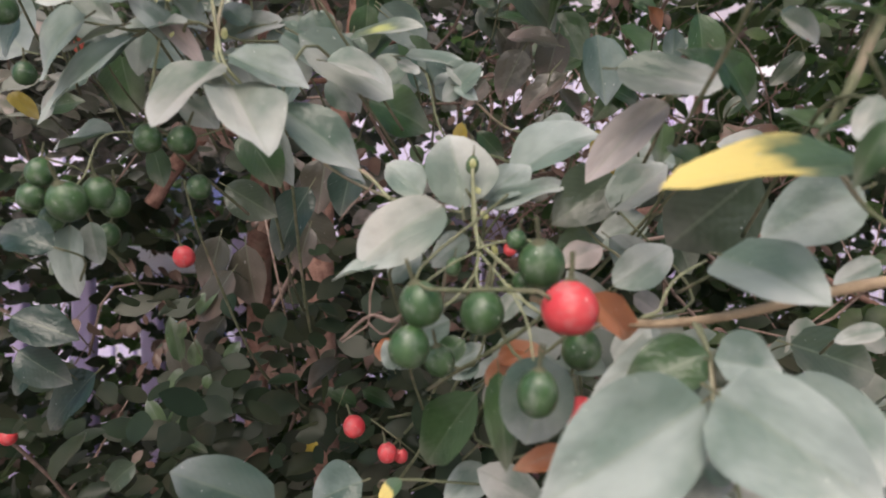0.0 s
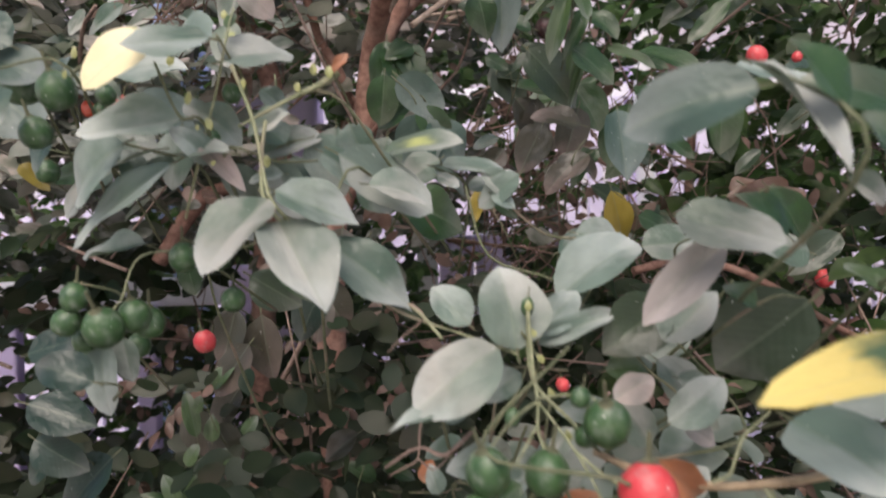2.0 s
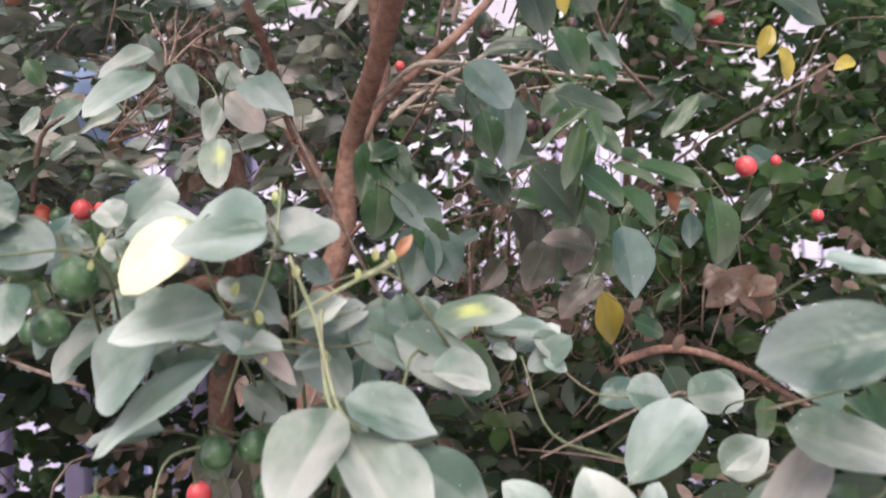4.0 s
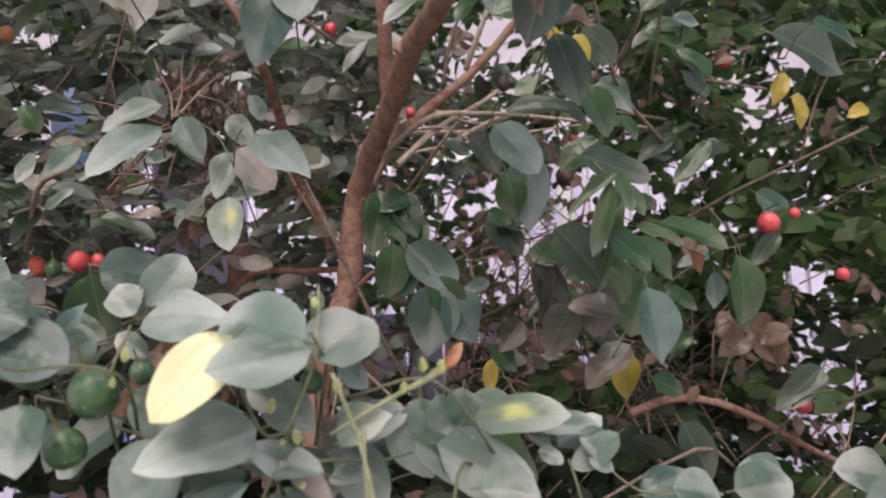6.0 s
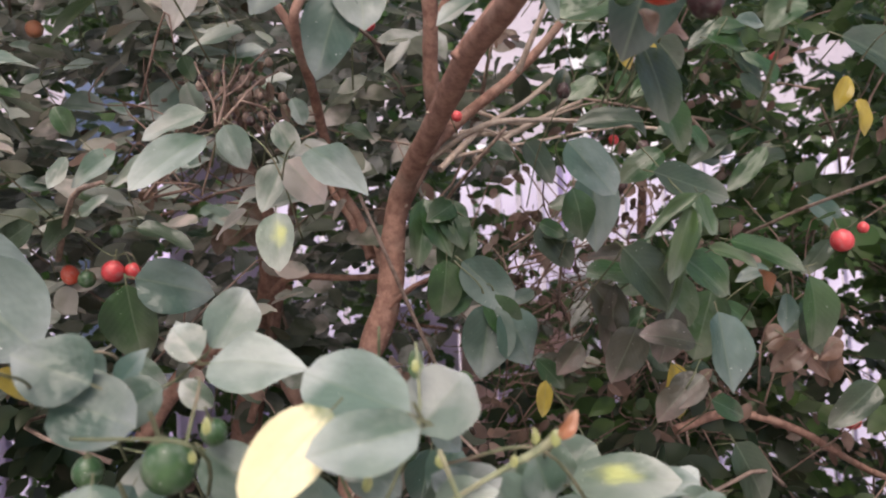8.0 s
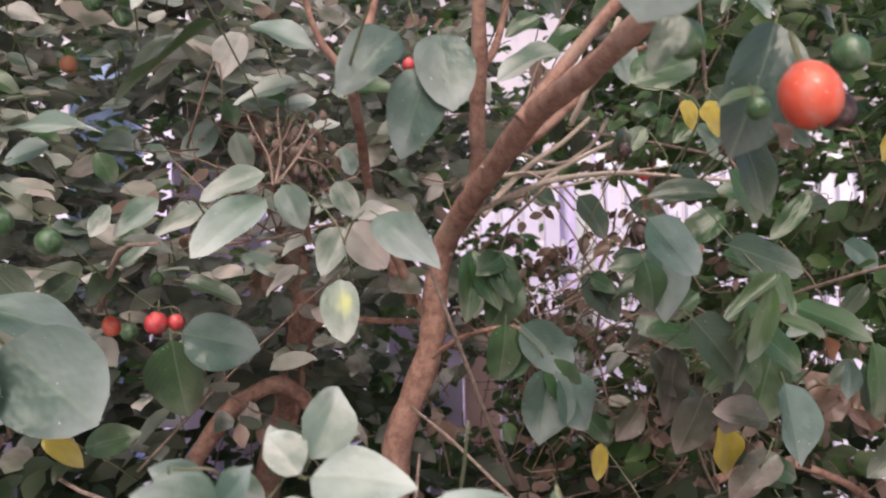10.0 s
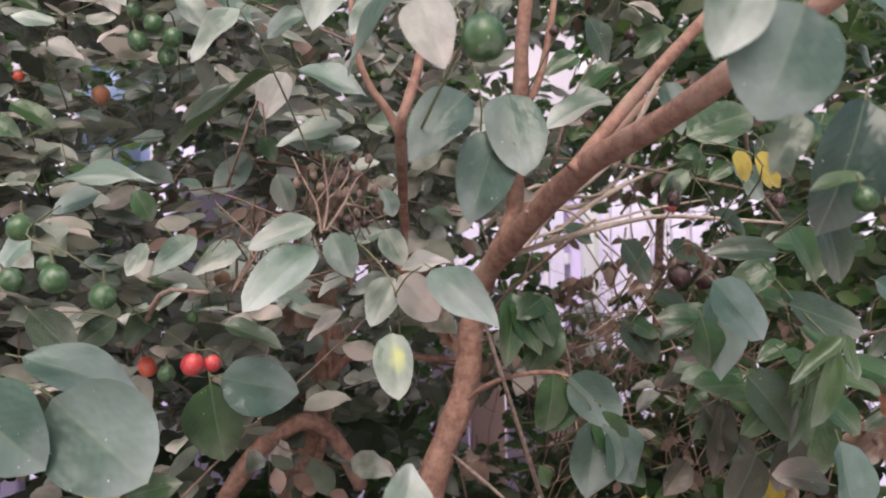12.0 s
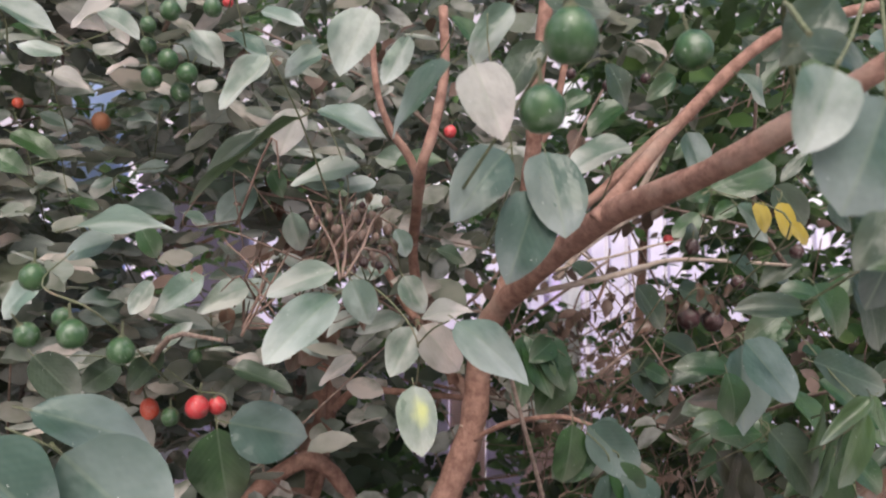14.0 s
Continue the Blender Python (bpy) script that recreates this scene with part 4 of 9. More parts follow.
on = stem("sprig", TWIG, 0.0003, 0.0005, (0.1230, 0.2000, 1.1990), (0.1178, 0.2120, 1.1950), (0.1336, 0.2300, 1.1870), sides=6)
leaf(on, "pale", (0.1230, 0.2000, 1.1990), (0.1100, 0.2000, 1.1930), 0.0074, -18, 0.4)
on = stem("sprig", TWIG, 0.0004, 0.0006, (0.0177, 0.1860, 1.2189), (-0.0065, 0.1710, 1.1974), (0.0240, 0.1530, 1.1942), (-0.0050, 0.2030, 1.1642), sides=6)
berry(on, "red", (0.0280, 0.1560, 1.1920), 0.0063, 1, (-0.09, -0.15, -1))
berry(on, "green", (0.0200, 0.1500, 1.1750), 0.0044, 1.25, (-0.05, 0.19, -1))
berry(on, "green", (0.0250, 0.1780, 1.2010), 0.0059, 1.1, (0.16, 0.51, -1))
berry(on, "green", (0.0190, 0.1800, 1.2070), 0.0026, 1.1, (-0.27, -0.05, -1))
berry(on, "green", (-0.0050, 0.1720, 1.1920), 0.0054, 1.1, (0.29, 0.27, -1))
berry(on, "green", (-0.0080, 0.1700, 1.1820), 0.0050, 1.1, (-0.33, -0.24, -1))
berry(on, "green", (0.0090, 0.2000, 1.2280), 0.0019, 1.5, (-0.11, 0.12, -1))
on = stem("sprig", TWIG, 0.0004, 0.0006, (-0.1317, 0.2343, 1.2367), (-0.1223, 0.2433, 1.2314), (-0.1300, 0.2583, 1.2170), (-0.1336, 0.3083, 1.1870), sides=6)
berry(on, "green", (-0.1240, 0.2330, 1.2220), 0.0066, 1.1, (0.12, 0.62, -1))
berry(on, "green", (-0.1170, 0.2400, 1.2250), 0.0055, 1.1, (0.13, 0.21, -1))
berry(on, "green", (-0.1140, 0.2450, 1.2220), 0.0052, 1.1, (0.00, 0.08, -1))
berry(on, "green", (-0.1340, 0.2350, 1.2320), 0.0047, 1.1, (-0.06, -0.14, -1))
berry(on, "green", (-0.1370, 0.2350, 1.2240), 0.0047, 1.1, (-0.29, -0.33, -1))
berry(on, "green", (-0.1360, 0.2450, 1.2170), 0.0044, 1.1, (-0.10, -0.04, -1))
leaf(on, "pale", (-0.1330, 0.2500, 1.2150), (-0.1330, 0.2500, 1.1880), 0.0131, -3, 0.3)
leaf(on, "pale", (-0.1280, 0.2550, 1.2160), (-0.1250, 0.2550, 1.2000), 0.0104, -1, 0.3)
berry(on, "green", (-0.1290, 0.2700, 1.2110), 0.0045, 1.1, (-0.12, -0.20, -1))
on = stem("sprig", TWIG, 0.0004, 0.0006, (-0.0695, 0.2550, 1.2520), (-0.0910, 0.2550, 1.2455), (-0.1065, 0.2575, 1.2494), (-0.0856, 0.3075, 1.2194), sides=6)
berry(on, "green", (-0.1020, 0.2450, 1.2440), 0.0049, 1.1, (0.03, 0.03, -1))
berry(on, "green", (-0.0920, 0.2500, 1.2440), 0.0050, 1.1, (-0.38, -0.11, -1))
berry(on, "green", (-0.0900, 0.2600, 1.2280), 0.0045, 1.1, (0.03, -0.20, -1))
leaf(on, "green", (-0.0700, 0.2500, 1.2470), (-0.0570, 0.2500, 1.2270), 0.0157, -3, 0.4)
leaf(on, "dusty", (-0.0690, 0.2600, 1.2570), (-0.0550, 0.2600, 1.2280), 0.0123, -0, 0.4)
leaf(on, "green", (-0.1110, 0.2700, 1.2450), (-0.1070, 0.2700, 1.2290), 0.0109, 19, 0.3)
on = stem("sprig", TWIG, 0.0004, 0.0006, (-0.1780, 0.3000, 1.2907), (-0.1500, 0.3000, 1.2810), (-0.1516, 0.3500, 1.2510), sides=6)
berry(on, "green", (-0.1780, 0.3000, 1.2810), 0.0049, 1.1, (-0.08, 0.21, -1))
leaf(on, "dusty", (-0.1500, 0.3000, 1.2810), (-0.1750, 0.3000, 1.2640), 0.0200, 3, 0.5)
on = stem("sprig", TWIG, 0.0003, 0.0005, (-0.1350, 0.3600, 1.2113), (-0.1343, 0.3720, 1.2073), (-0.1421, 0.3900, 1.1993), sides=6)
berry(on, "red", (-0.1350, 0.3600, 1.2000), 0.0056, 1.1, (0.20, 0.16, -1))
on = stem("sprig", TWIG, 0.0003, 0.0005, (-0.0375, 0.3350, 1.1211), (-0.0230, 0.3350, 1.1099), (-0.0094, 0.3850, 1.0799), sides=6)
berry(on, "red", (-0.0460, 0.3400, 1.1160), 0.0054, 1.1, (0.42, -0.52, -1))
berry(on, "red", (-0.0290, 0.3300, 1.1060), 0.0047, 1.1, (0.21, -0.12, -1))
berry(on, "red", (-0.0230, 0.3350, 1.1030), 0.0035, 1.1, (0.03, 0.21, -1))
on = stem("sprig", TWIG, 0.0003, 0.0005, (-0.2620, 0.4100, 1.1044), (-0.2659, 0.4220, 1.1004), (-0.2605, 0.4400, 1.0924), sides=6)
berry(on, "red", (-0.2620, 0.4100, 1.0940), 0.0052, 1.1, (0.27, 0.26, -1))
on = stem("sprig", TWIG, 0.0003, 0.0005, (0.2100, 0.4000, 1.3261), (0.2104, 0.4120, 1.3221), (0.2037, 0.4300, 1.3141), sides=6)
berry(on, "red", (0.2100, 0.4000, 1.3190), 0.0035, 1.1, (0.04, 0.40, -1))
on = stem("sprig", TWIG, 0.0003, 0.0005, (-0.1210, 0.2200, 1.2070), (-0.1183, 0.2320, 1.2030), (-0.1295, 0.2500, 1.1950), sides=6)
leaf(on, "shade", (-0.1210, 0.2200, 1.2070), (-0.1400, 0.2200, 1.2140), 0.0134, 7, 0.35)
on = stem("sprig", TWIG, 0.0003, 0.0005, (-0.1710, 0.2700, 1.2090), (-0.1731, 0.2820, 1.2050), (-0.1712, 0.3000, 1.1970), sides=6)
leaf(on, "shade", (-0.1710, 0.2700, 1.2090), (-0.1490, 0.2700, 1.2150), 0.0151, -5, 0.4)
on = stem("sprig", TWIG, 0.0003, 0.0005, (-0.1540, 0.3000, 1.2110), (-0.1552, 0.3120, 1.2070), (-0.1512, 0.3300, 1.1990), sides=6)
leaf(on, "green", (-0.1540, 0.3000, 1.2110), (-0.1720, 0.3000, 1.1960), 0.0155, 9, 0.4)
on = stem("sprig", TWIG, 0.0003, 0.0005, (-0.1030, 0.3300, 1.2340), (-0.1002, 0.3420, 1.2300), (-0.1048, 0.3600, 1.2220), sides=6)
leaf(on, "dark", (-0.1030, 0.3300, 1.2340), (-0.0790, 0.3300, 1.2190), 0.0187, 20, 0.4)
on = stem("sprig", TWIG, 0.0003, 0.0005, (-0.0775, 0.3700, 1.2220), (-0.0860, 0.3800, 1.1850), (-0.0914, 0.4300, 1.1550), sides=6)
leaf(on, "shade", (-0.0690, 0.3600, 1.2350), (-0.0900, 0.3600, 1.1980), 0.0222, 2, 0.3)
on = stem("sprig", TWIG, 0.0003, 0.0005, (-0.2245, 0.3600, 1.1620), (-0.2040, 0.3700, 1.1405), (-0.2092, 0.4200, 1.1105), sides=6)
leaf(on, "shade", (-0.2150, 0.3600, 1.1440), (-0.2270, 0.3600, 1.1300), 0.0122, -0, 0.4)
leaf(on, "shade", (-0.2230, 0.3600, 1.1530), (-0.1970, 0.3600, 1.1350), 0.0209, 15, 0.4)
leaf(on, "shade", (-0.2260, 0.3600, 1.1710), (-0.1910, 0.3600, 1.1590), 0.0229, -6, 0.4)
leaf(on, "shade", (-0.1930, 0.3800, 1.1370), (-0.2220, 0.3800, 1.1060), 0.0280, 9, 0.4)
on = stem("sprig", TWIG, 0.0003, 0.0005, (-0.1557, 0.4200, 1.1227), (-0.1680, 0.4233, 1.0960), (-0.1767, 0.4200, 1.0853), (-0.1803, 0.4700, 1.0553), sides=6)
leaf(on, "dark", (-0.1820, 0.4000, 1.0800), (-0.2020, 0.4000, 1.0640), 0.0169, -6, 0.4)
leaf(on, "lime", (-0.1730, 0.4200, 1.0920), (-0.1830, 0.4200, 1.1130), 0.0099, 3, 0.4)
leaf(on, "green", (-0.1740, 0.4300, 1.0880), (-0.2020, 0.4300, 1.0990), 0.0087, -9, 0.5)
leaf(on, "lime", (-0.1740, 0.4300, 1.0880), (-0.1630, 0.4300, 1.1120), 0.0106, -6, 0.5)
leaf(on, "green", (-0.1740, 0.4300, 1.0880), (-0.1500, 0.4300, 1.0770), 0.0097, -11, 0.5)
leaf(on, "lime", (-0.1570, 0.4200, 1.1080), (-0.1600, 0.4200, 1.1230), 0.0093, -7, 0.4)
leaf(on, "lime", (-0.1690, 0.4200, 1.1180), (-0.1610, 0.4200, 1.1310), 0.0093, -1, 0.4)
leaf(on, "lime", (-0.1450, 0.4200, 1.1180), (-0.1460, 0.4200, 1.1280), 0.0066, -5, 0.4)
leaf(on, "lime", (-0.1530, 0.4200, 1.1320), (-0.1520, 0.4200, 1.1490), 0.0095, 10, 0.4)
on = stem("sprig", TWIG, 0.0003, 0.0005, (-0.0595, 0.4250, 1.1240), (-0.0665, 0.4100, 1.0990), (-0.0584, 0.4600, 1.0690), sides=6)
leaf(on, "green", (-0.0520, 0.4200, 1.1160), (-0.0320, 0.4200, 1.1060), 0.0109, 1, 0.5)
leaf(on, "green", (-0.0560, 0.4200, 1.1060), (-0.0760, 0.4200, 1.1170), 0.0117, 9, 0.5)
leaf(on, "umber", (-0.0670, 0.4300, 1.1320), (-0.0890, 0.4300, 1.1150), 0.0166, 1, 0.5)
leaf(on, "amber", (-0.0770, 0.4000, 1.0920), (-0.0830, 0.4000, 1.0790), 0.0094, 6, 0.4)
on = stem("sprig", TWIG, 0.0003, 0.0005, (-0.1565, 0.4200, 1.1560), (-0.1480, 0.4200, 1.1350), (-0.1502, 0.4700, 1.1050), sides=6)
leaf(on, "lime", (-0.1620, 0.4200, 1.1350), (-0.1680, 0.4200, 1.1630), 0.0099, 15, 0.4)
leaf(on, "lime", (-0.1620, 0.4200, 1.1490), (-0.1590, 0.4200, 1.1600), 0.0075, -0, 0.4)
leaf(on, "lime", (-0.1510, 0.4200, 1.1630), (-0.1390, 0.4200, 1.1800), 0.0105, -2, 0.4)
leaf(on, "lime", (-0.1340, 0.4200, 1.1350), (-0.1260, 0.4200, 1.1470), 0.0095, 0, 0.4)
on = stem("sprig", TWIG, 0.0003, 0.0005, (0.0615, 0.3600, 1.2975), (0.0540, 0.3600, 1.2850), (0.0581, 0.4100, 1.2550), sides=6)
leaf(on, "umber", (0.0540, 0.3600, 1.2850), (0.0400, 0.3600, 1.2710), 0.0131, 2, 0.4)
leaf(on, "umber", (0.0630, 0.3600, 1.2900), (0.0450, 0.3600, 1.2760), 0.0151, 6, 0.4)
leaf(on, "umber", (0.0600, 0.3600, 1.3050), (0.0340, 0.3600, 1.3110), 0.0176, 2, 0.5)
on = stem("sprig", TWIG, 0.0003, 0.0005, (0.0260, 0.4200, 1.3020), (0.0286, 0.4320, 1.2980), (0.0198, 0.4500, 1.2900), sides=6)
leaf(on, "umber", (0.0260, 0.4200, 1.3020), (0.0120, 0.4200, 1.2850), 0.0145, -14, 0.4)
on = stem("sprig", TWIG, 0.0003, 0.0005, (0.1140, 0.2800, 1.2640), (0.1140, 0.2920, 1.2600), (0.1229, 0.3100, 1.2520), sides=6)
leaf(on, "green", (0.0771, 0.1900, 1.2456), (0.0637, 0.1900, 1.2577), 0.0124, 7, 0.5)
on = stem("sprig", TWIG, 0.0003, 0.0005, (0.1380, 0.3200, 1.2690), (0.1347, 0.3320, 1.2650), (0.1377, 0.3500, 1.2570), sides=6)
leaf(on, "green", (0.0859, 0.2000, 1.2457), (0.0778, 0.2000, 1.2599), 0.0106, -16, 0.5)
on = stem("sprig", TWIG, 0.0004, 0.0006, (-0.0050, 0.2517, 1.2663), (0.0023, 0.2450, 1.2413), (0.0263, 0.2433, 1.2293), (0.0105, 0.2933, 1.1993), sides=6)
leaf(on, "pale", (0.0150, 0.2600, 1.2710), (0.0000, 0.2650, 1.2590), 0.0095, -19, 0.4)
leaf(on, "pale", (-0.0130, 0.2600, 1.2750), (0.0140, 0.2700, 1.2730), 0.0099, -2, 0.5)
on = stem("sprig", TWIG, 0.0004, 0.0006, (-0.0570, 0.2500, 1.2850), (-0.0720, 0.2500, 1.2770), (-0.0707, 0.3000, 1.2470), sides=6)
leaf(on, "pale", (-0.0570, 0.2500, 1.2850), (-0.0470, 0.2500, 1.2640), 0.0161, 10, 0.35)
leaf(on, "pale", (-0.0720, 0.2500, 1.2770), (-0.0620, 0.2500, 1.2560), 0.0154, 11, 0.4)
on = stem("sprig", TWIG, 0.0003, 0.0005, (0.0640, 0.3600, 1.3650), (0.0688, 0.3720, 1.3610), (0.0657, 0.3900, 1.3530), sides=6)
leaf(on, "green", (0.0640, 0.3600, 1.3650), (0.0510, 0.3600, 1.3370), 0.0085, -18, 0.5)
on = stem("sprig", TWIG, 0.0003, 0.0005, (0.0090, 0.3700, 1.3780), (0.0110, 0.3820, 1.3740), (0.0087, 0.4000, 1.3660), sides=6)
leaf(on, "green", (0.0090, 0.3700, 1.3780), (0.0150, 0.3700, 1.3530), 0.0170, 1, 0.4)
on = stem("sprig", TWIG, 0.0003, 0.0005, (0.0650, 0.3900, 1.3200), (0.0450, 0.3900, 1.3110), (0.0426, 0.4400, 1.2810), sides=6)
leaf(on, "umber", (0.0450, 0.3900, 1.3110), (0.0310, 0.3900, 1.2840), 0.0201, -1, 0.3)
leaf(on, "umber", (0.0650, 0.3900, 1.3200), (0.0570, 0.3900, 1.2920), 0.0192, -9, 0.3)
on = stem("sprig", TWIG, 0.0003, 0.0005, (0.0780, 0.2500, 1.2470), (0.0726, 0.2620, 1.2430), (0.0784, 0.2800, 1.2350), sides=6)
leaf(on, "lime", (0.0780, 0.2500, 1.2470), (0.0770, 0.2500, 1.2320), 0.0099, -16, 0.4)
on = stem("sprig", TWIG, 0.0003, 0.0005, (0.0680, 0.2000, 1.2930), (0.0729, 0.2120, 1.2890), (0.0709, 0.2300, 1.2810), sides=6)
leaf(on, "pale", (0.0680, 0.2000, 1.2930), (0.0910, 0.2000, 1.2880), 0.0097, -2, 0.6)
on = stem("sprig", TWIG, 0.0003, 0.0005, (0.0720, 0.2500, 1.2140), (0.0704, 0.2620, 1.2100), (0.0819, 0.2800, 1.2020), sides=6)
leaf(on, "pale", (0.0720, 0.2500, 1.2140), (0.0520, 0.2500, 1.2040), 0.0130, 1, 0.35)
on = stem("sprig", TWIG, 0.0004, 0.0006, (-0.0990, 0.2180, 1.3033), (-0.0923, 0.2190, 1.2870), (-0.0860, 0.2247, 1.2843), (-0.0903, 0.2747, 1.2543), sides=6)
leaf(on, "cream", (-0.0976, 0.2140, 1.3113), (-0.1157, 0.2060, 1.2941), 0.0150, 0, 0.3)
leaf(on, "bud", (-0.0960, 0.2220, 1.3030), (-0.0950, 0.2220, 1.3070), 0.0027, -5, 0.3)
leaf(on, "bud", (-0.0910, 0.2220, 1.2910), (-0.0900, 0.2220, 1.2950), 0.0023, -1, 0.3)
leaf(on, "bud", (-0.0880, 0.2220, 1.2830), (-0.0880, 0.2220, 1.2850), 0.0013, -1, 0.3)
berry(on, "green", (-0.0860, 0.2300, 1.2820), 0.0025, 1.1, (0.06, -0.09, -1))
leaf(on, "bud", (-0.0840, 0.2220, 1.2830), (-0.0850, 0.2220, 1.2870), 0.0024, 11, 0.3)
leaf(on, "pale", (-0.0944, 0.2250, 1.2872), (-0.1219, 0.2150, 1.2810), 0.0188, 5, 0.4)
on = stem("sprig", TWIG, 0.0004, 0.0006, (-0.0800, 0.2173, 1.3110), (-0.0773, 0.2223, 1.3047), (-0.0773, 0.2383, 1.2991), (-0.0835, 0.2883, 1.2691), sides=6)
leaf(on, "dusty", (-0.0794, 0.2090, 1.3074), (-0.1028, 0.2030, 1.3043), 0.0144, 0, 0.45)
leaf(on, "pale", (-0.0810, 0.2150, 1.3090), (-0.1075, 0.2430, 1.3172), 0.0180, -6, 0.3)
leaf(on, "pale", (-0.0790, 0.2200, 1.3040), (-0.0620, 0.2450, 1.3150), 0.0187, -1, 0.3)
leaf(on, "bud", (-0.0790, 0.2220, 1.3170), (-0.0790, 0.2220, 1.3200), 0.0019, -2, 0.3)
leaf(on, "lime", (-0.0790, 0.2250, 1.3150), (-0.0780, 0.2300, 1.3220), 0.0037, 5, 0.3)
leaf(on, "bud", (-0.0740, 0.2220, 1.2950), (-0.0740, 0.2220, 1.2990), 0.0026, -17, 0.3)
berry(on, "green", (-0.0810, 0.2350, 1.2970), 0.0032, 1.1, (0.18, 0.32, -1))
leaf(on, "pale", (-0.0740, 0.2450, 1.3010), (-0.0650, 0.2450, 1.2930), 0.0079, 0, 0.35)
on = stem("sprig", TWIG, 0.0004, 0.0006, (-0.1370, 0.2667, 1.3130), (-0.1323, 0.2500, 1.3129), (-0.1323, 0.2317, 1.2978), (-0.1445, 0.2817, 1.2678), sides=6)
leaf(on, "pale", (-0.1356, 0.2750, 1.3161), (-0.1079, 0.2620, 1.3172), 0.0190, -5, 0.4)
berry(on, "green", (-0.1290, 0.2500, 1.3010), 0.0035, 1.1, (0.18, 0.48, -1))
leaf(on, "pale", (-0.1355, 0.2800, 1.3198), (-0.1264, 0.3000, 1.3383), 0.0166, 16, 0.25)
leaf(on, "pale", (-0.1380, 0.2750, 1.3173), (-0.1489, 0.2850, 1.3282), 0.0126, 2, 0.35)
leaf(on, "teal", (-0.1440, 0.2600, 1.3120), (-0.1590, 0.2600, 1.3030), 0.0138, -7, 0.4)
berry(on, "green", (-0.1580, 0.2500, 1.3050), 0.0067, 1.1, (0.01, 0.21, -1))
berry(on, "green", (-0.1350, 0.2300, 1.2980), 0.0061, 1.1, (0.25, 0.19, -1))
leaf(on, "pale", (-0.1200, 0.2350, 1.2930), (-0.1090, 0.2350, 1.2830), 0.0098, 9, 0.35)
berry(on, "green", (-0.1420, 0.2300, 1.2850), 0.0051, 1.1, (0.30, 0.18, -1))
on = stem("sprig", TWIG, 0.0004, 0.0006, (-0.1560, 0.2300, 1.3055), (-0.1265, 0.2220, 1.3030), (-0.1361, 0.2720, 1.2730), sides=6)
leaf(on, "teal", (-0.1640, 0.2400, 1.3130), (-0.1450, 0.2400, 1.3060), 0.0202, -9, 0.4)
leaf(on, "dusty", (-0.1480, 0.2200, 1.2980), (-0.1460, 0.2100, 1.2840), 0.0156, -1, 0.3)
leaf(on, "bud", (-0.1280, 0.2220, 1.3000), (-0.1280, 0.2220, 1.3030), 0.0020, -14, 0.3)
leaf(on, "bud", (-0.1250, 0.2220, 1.3060), (-0.1250, 0.2220, 1.3100), 0.0020, 2, 0.3)
on = stem("sprig", TWIG, 0.0004, 0.0006, (-0.0543, 0.2393, 1.2750), (-0.0660, 0.2340, 1.2743), (-0.0817, 0.2273, 1.2763), (-0.0841, 0.2773, 1.2463), sides=6)
leaf(on, "pale", (-0.0750, 0.2300, 1.2830), (-0.0600, 0.2250, 1.2880), 0.0118, 1, 0.45)
leaf(on, "pale", (-0.0860, 0.2300, 1.2740), (-0.0950, 0.2200, 1.2840), 0.0094, -11, 0.4)
leaf(on, "bud", (-0.0840, 0.2220, 1.2720), (-0.0830, 0.2220, 1.2740), 0.0015, -7, 0.3)
leaf(on, "bud", (-0.0670, 0.2220, 1.2710), (-0.0670, 0.2220, 1.2750), 0.0022, 11, 0.3)
leaf(on, "pale", (-0.0660, 0.2400, 1.2710), (-0.0780, 0.2400, 1.2690), 0.0080, 16, 0.4)
leaf(on, "dusty", (-0.0650, 0.2400, 1.2810), (-0.0740, 0.2400, 1.2890), 0.0114, 16, 0.35)
leaf(on, "pale", (-0.0473, 0.2380, 1.2770), (-0.0166, 0.2490, 1.2571), 0.0199, 0, 0.4)
on = stem("sprig", TWIG, 0.0004, 0.0006, (-0.0710, 0.2373, 1.2920), (-0.0480, 0.2313, 1.2953), (-0.0290, 0.2467, 1.2707), (-0.0090, 0.2967, 1.2407), sides=6)
leaf(on, "dusty", (-0.0450, 0.2500, 1.2890), (-0.0400, 0.2500, 1.2760), 0.0135, 6, 0.4)
leaf(on, "pale", (-0.0150, 0.2500, 1.2700), (-0.0070, 0.2500, 1.2660), 0.0059, -5, 0.4)
leaf(on, "bud", (-0.0470, 0.2220, 1.2980), (-0.0470, 0.2220, 1.3020), 0.0026, 5, 0.3)
leaf(on, "bud", (-0.0520, 0.2220, 1.2990), (-0.0520, 0.2220, 1.3030), 0.0023, 13, 0.3)
leaf(on, "bud", (-0.0570, 0.2220, 1.2940), (-0.0570, 0.2220, 1.2970), 0.0020, 3, 0.3)
leaf(on, "pale", (-0.0890, 0.2400, 1.2900), (-0.0990, 0.2400, 1.2960), 0.0077, -8, 0.35)
on = stem("sprig", TWIG, 0.0004, 0.0006, (0.0035, 0.2620, 1.2680), (0.0250, 0.2700, 1.2490), (0.0505, 0.2750, 1.2430), (0.0484, 0.3250, 1.2130), sides=6)
leaf(on, "pale", (0.0020, 0.2620, 1.2720), (0.0140, 0.2650, 1.2650), 0.0094, 7, 0.3)
leaf(on, "pale", (0.0050, 0.2620, 1.2640), (0.0140, 0.2620, 1.2590), 0.0068, 1, 0.4)
leaf(on, "dusty", (0.0370, 0.2700, 1.2490), (0.0550, 0.2700, 1.2450), 0.0164, 2, 0.35)
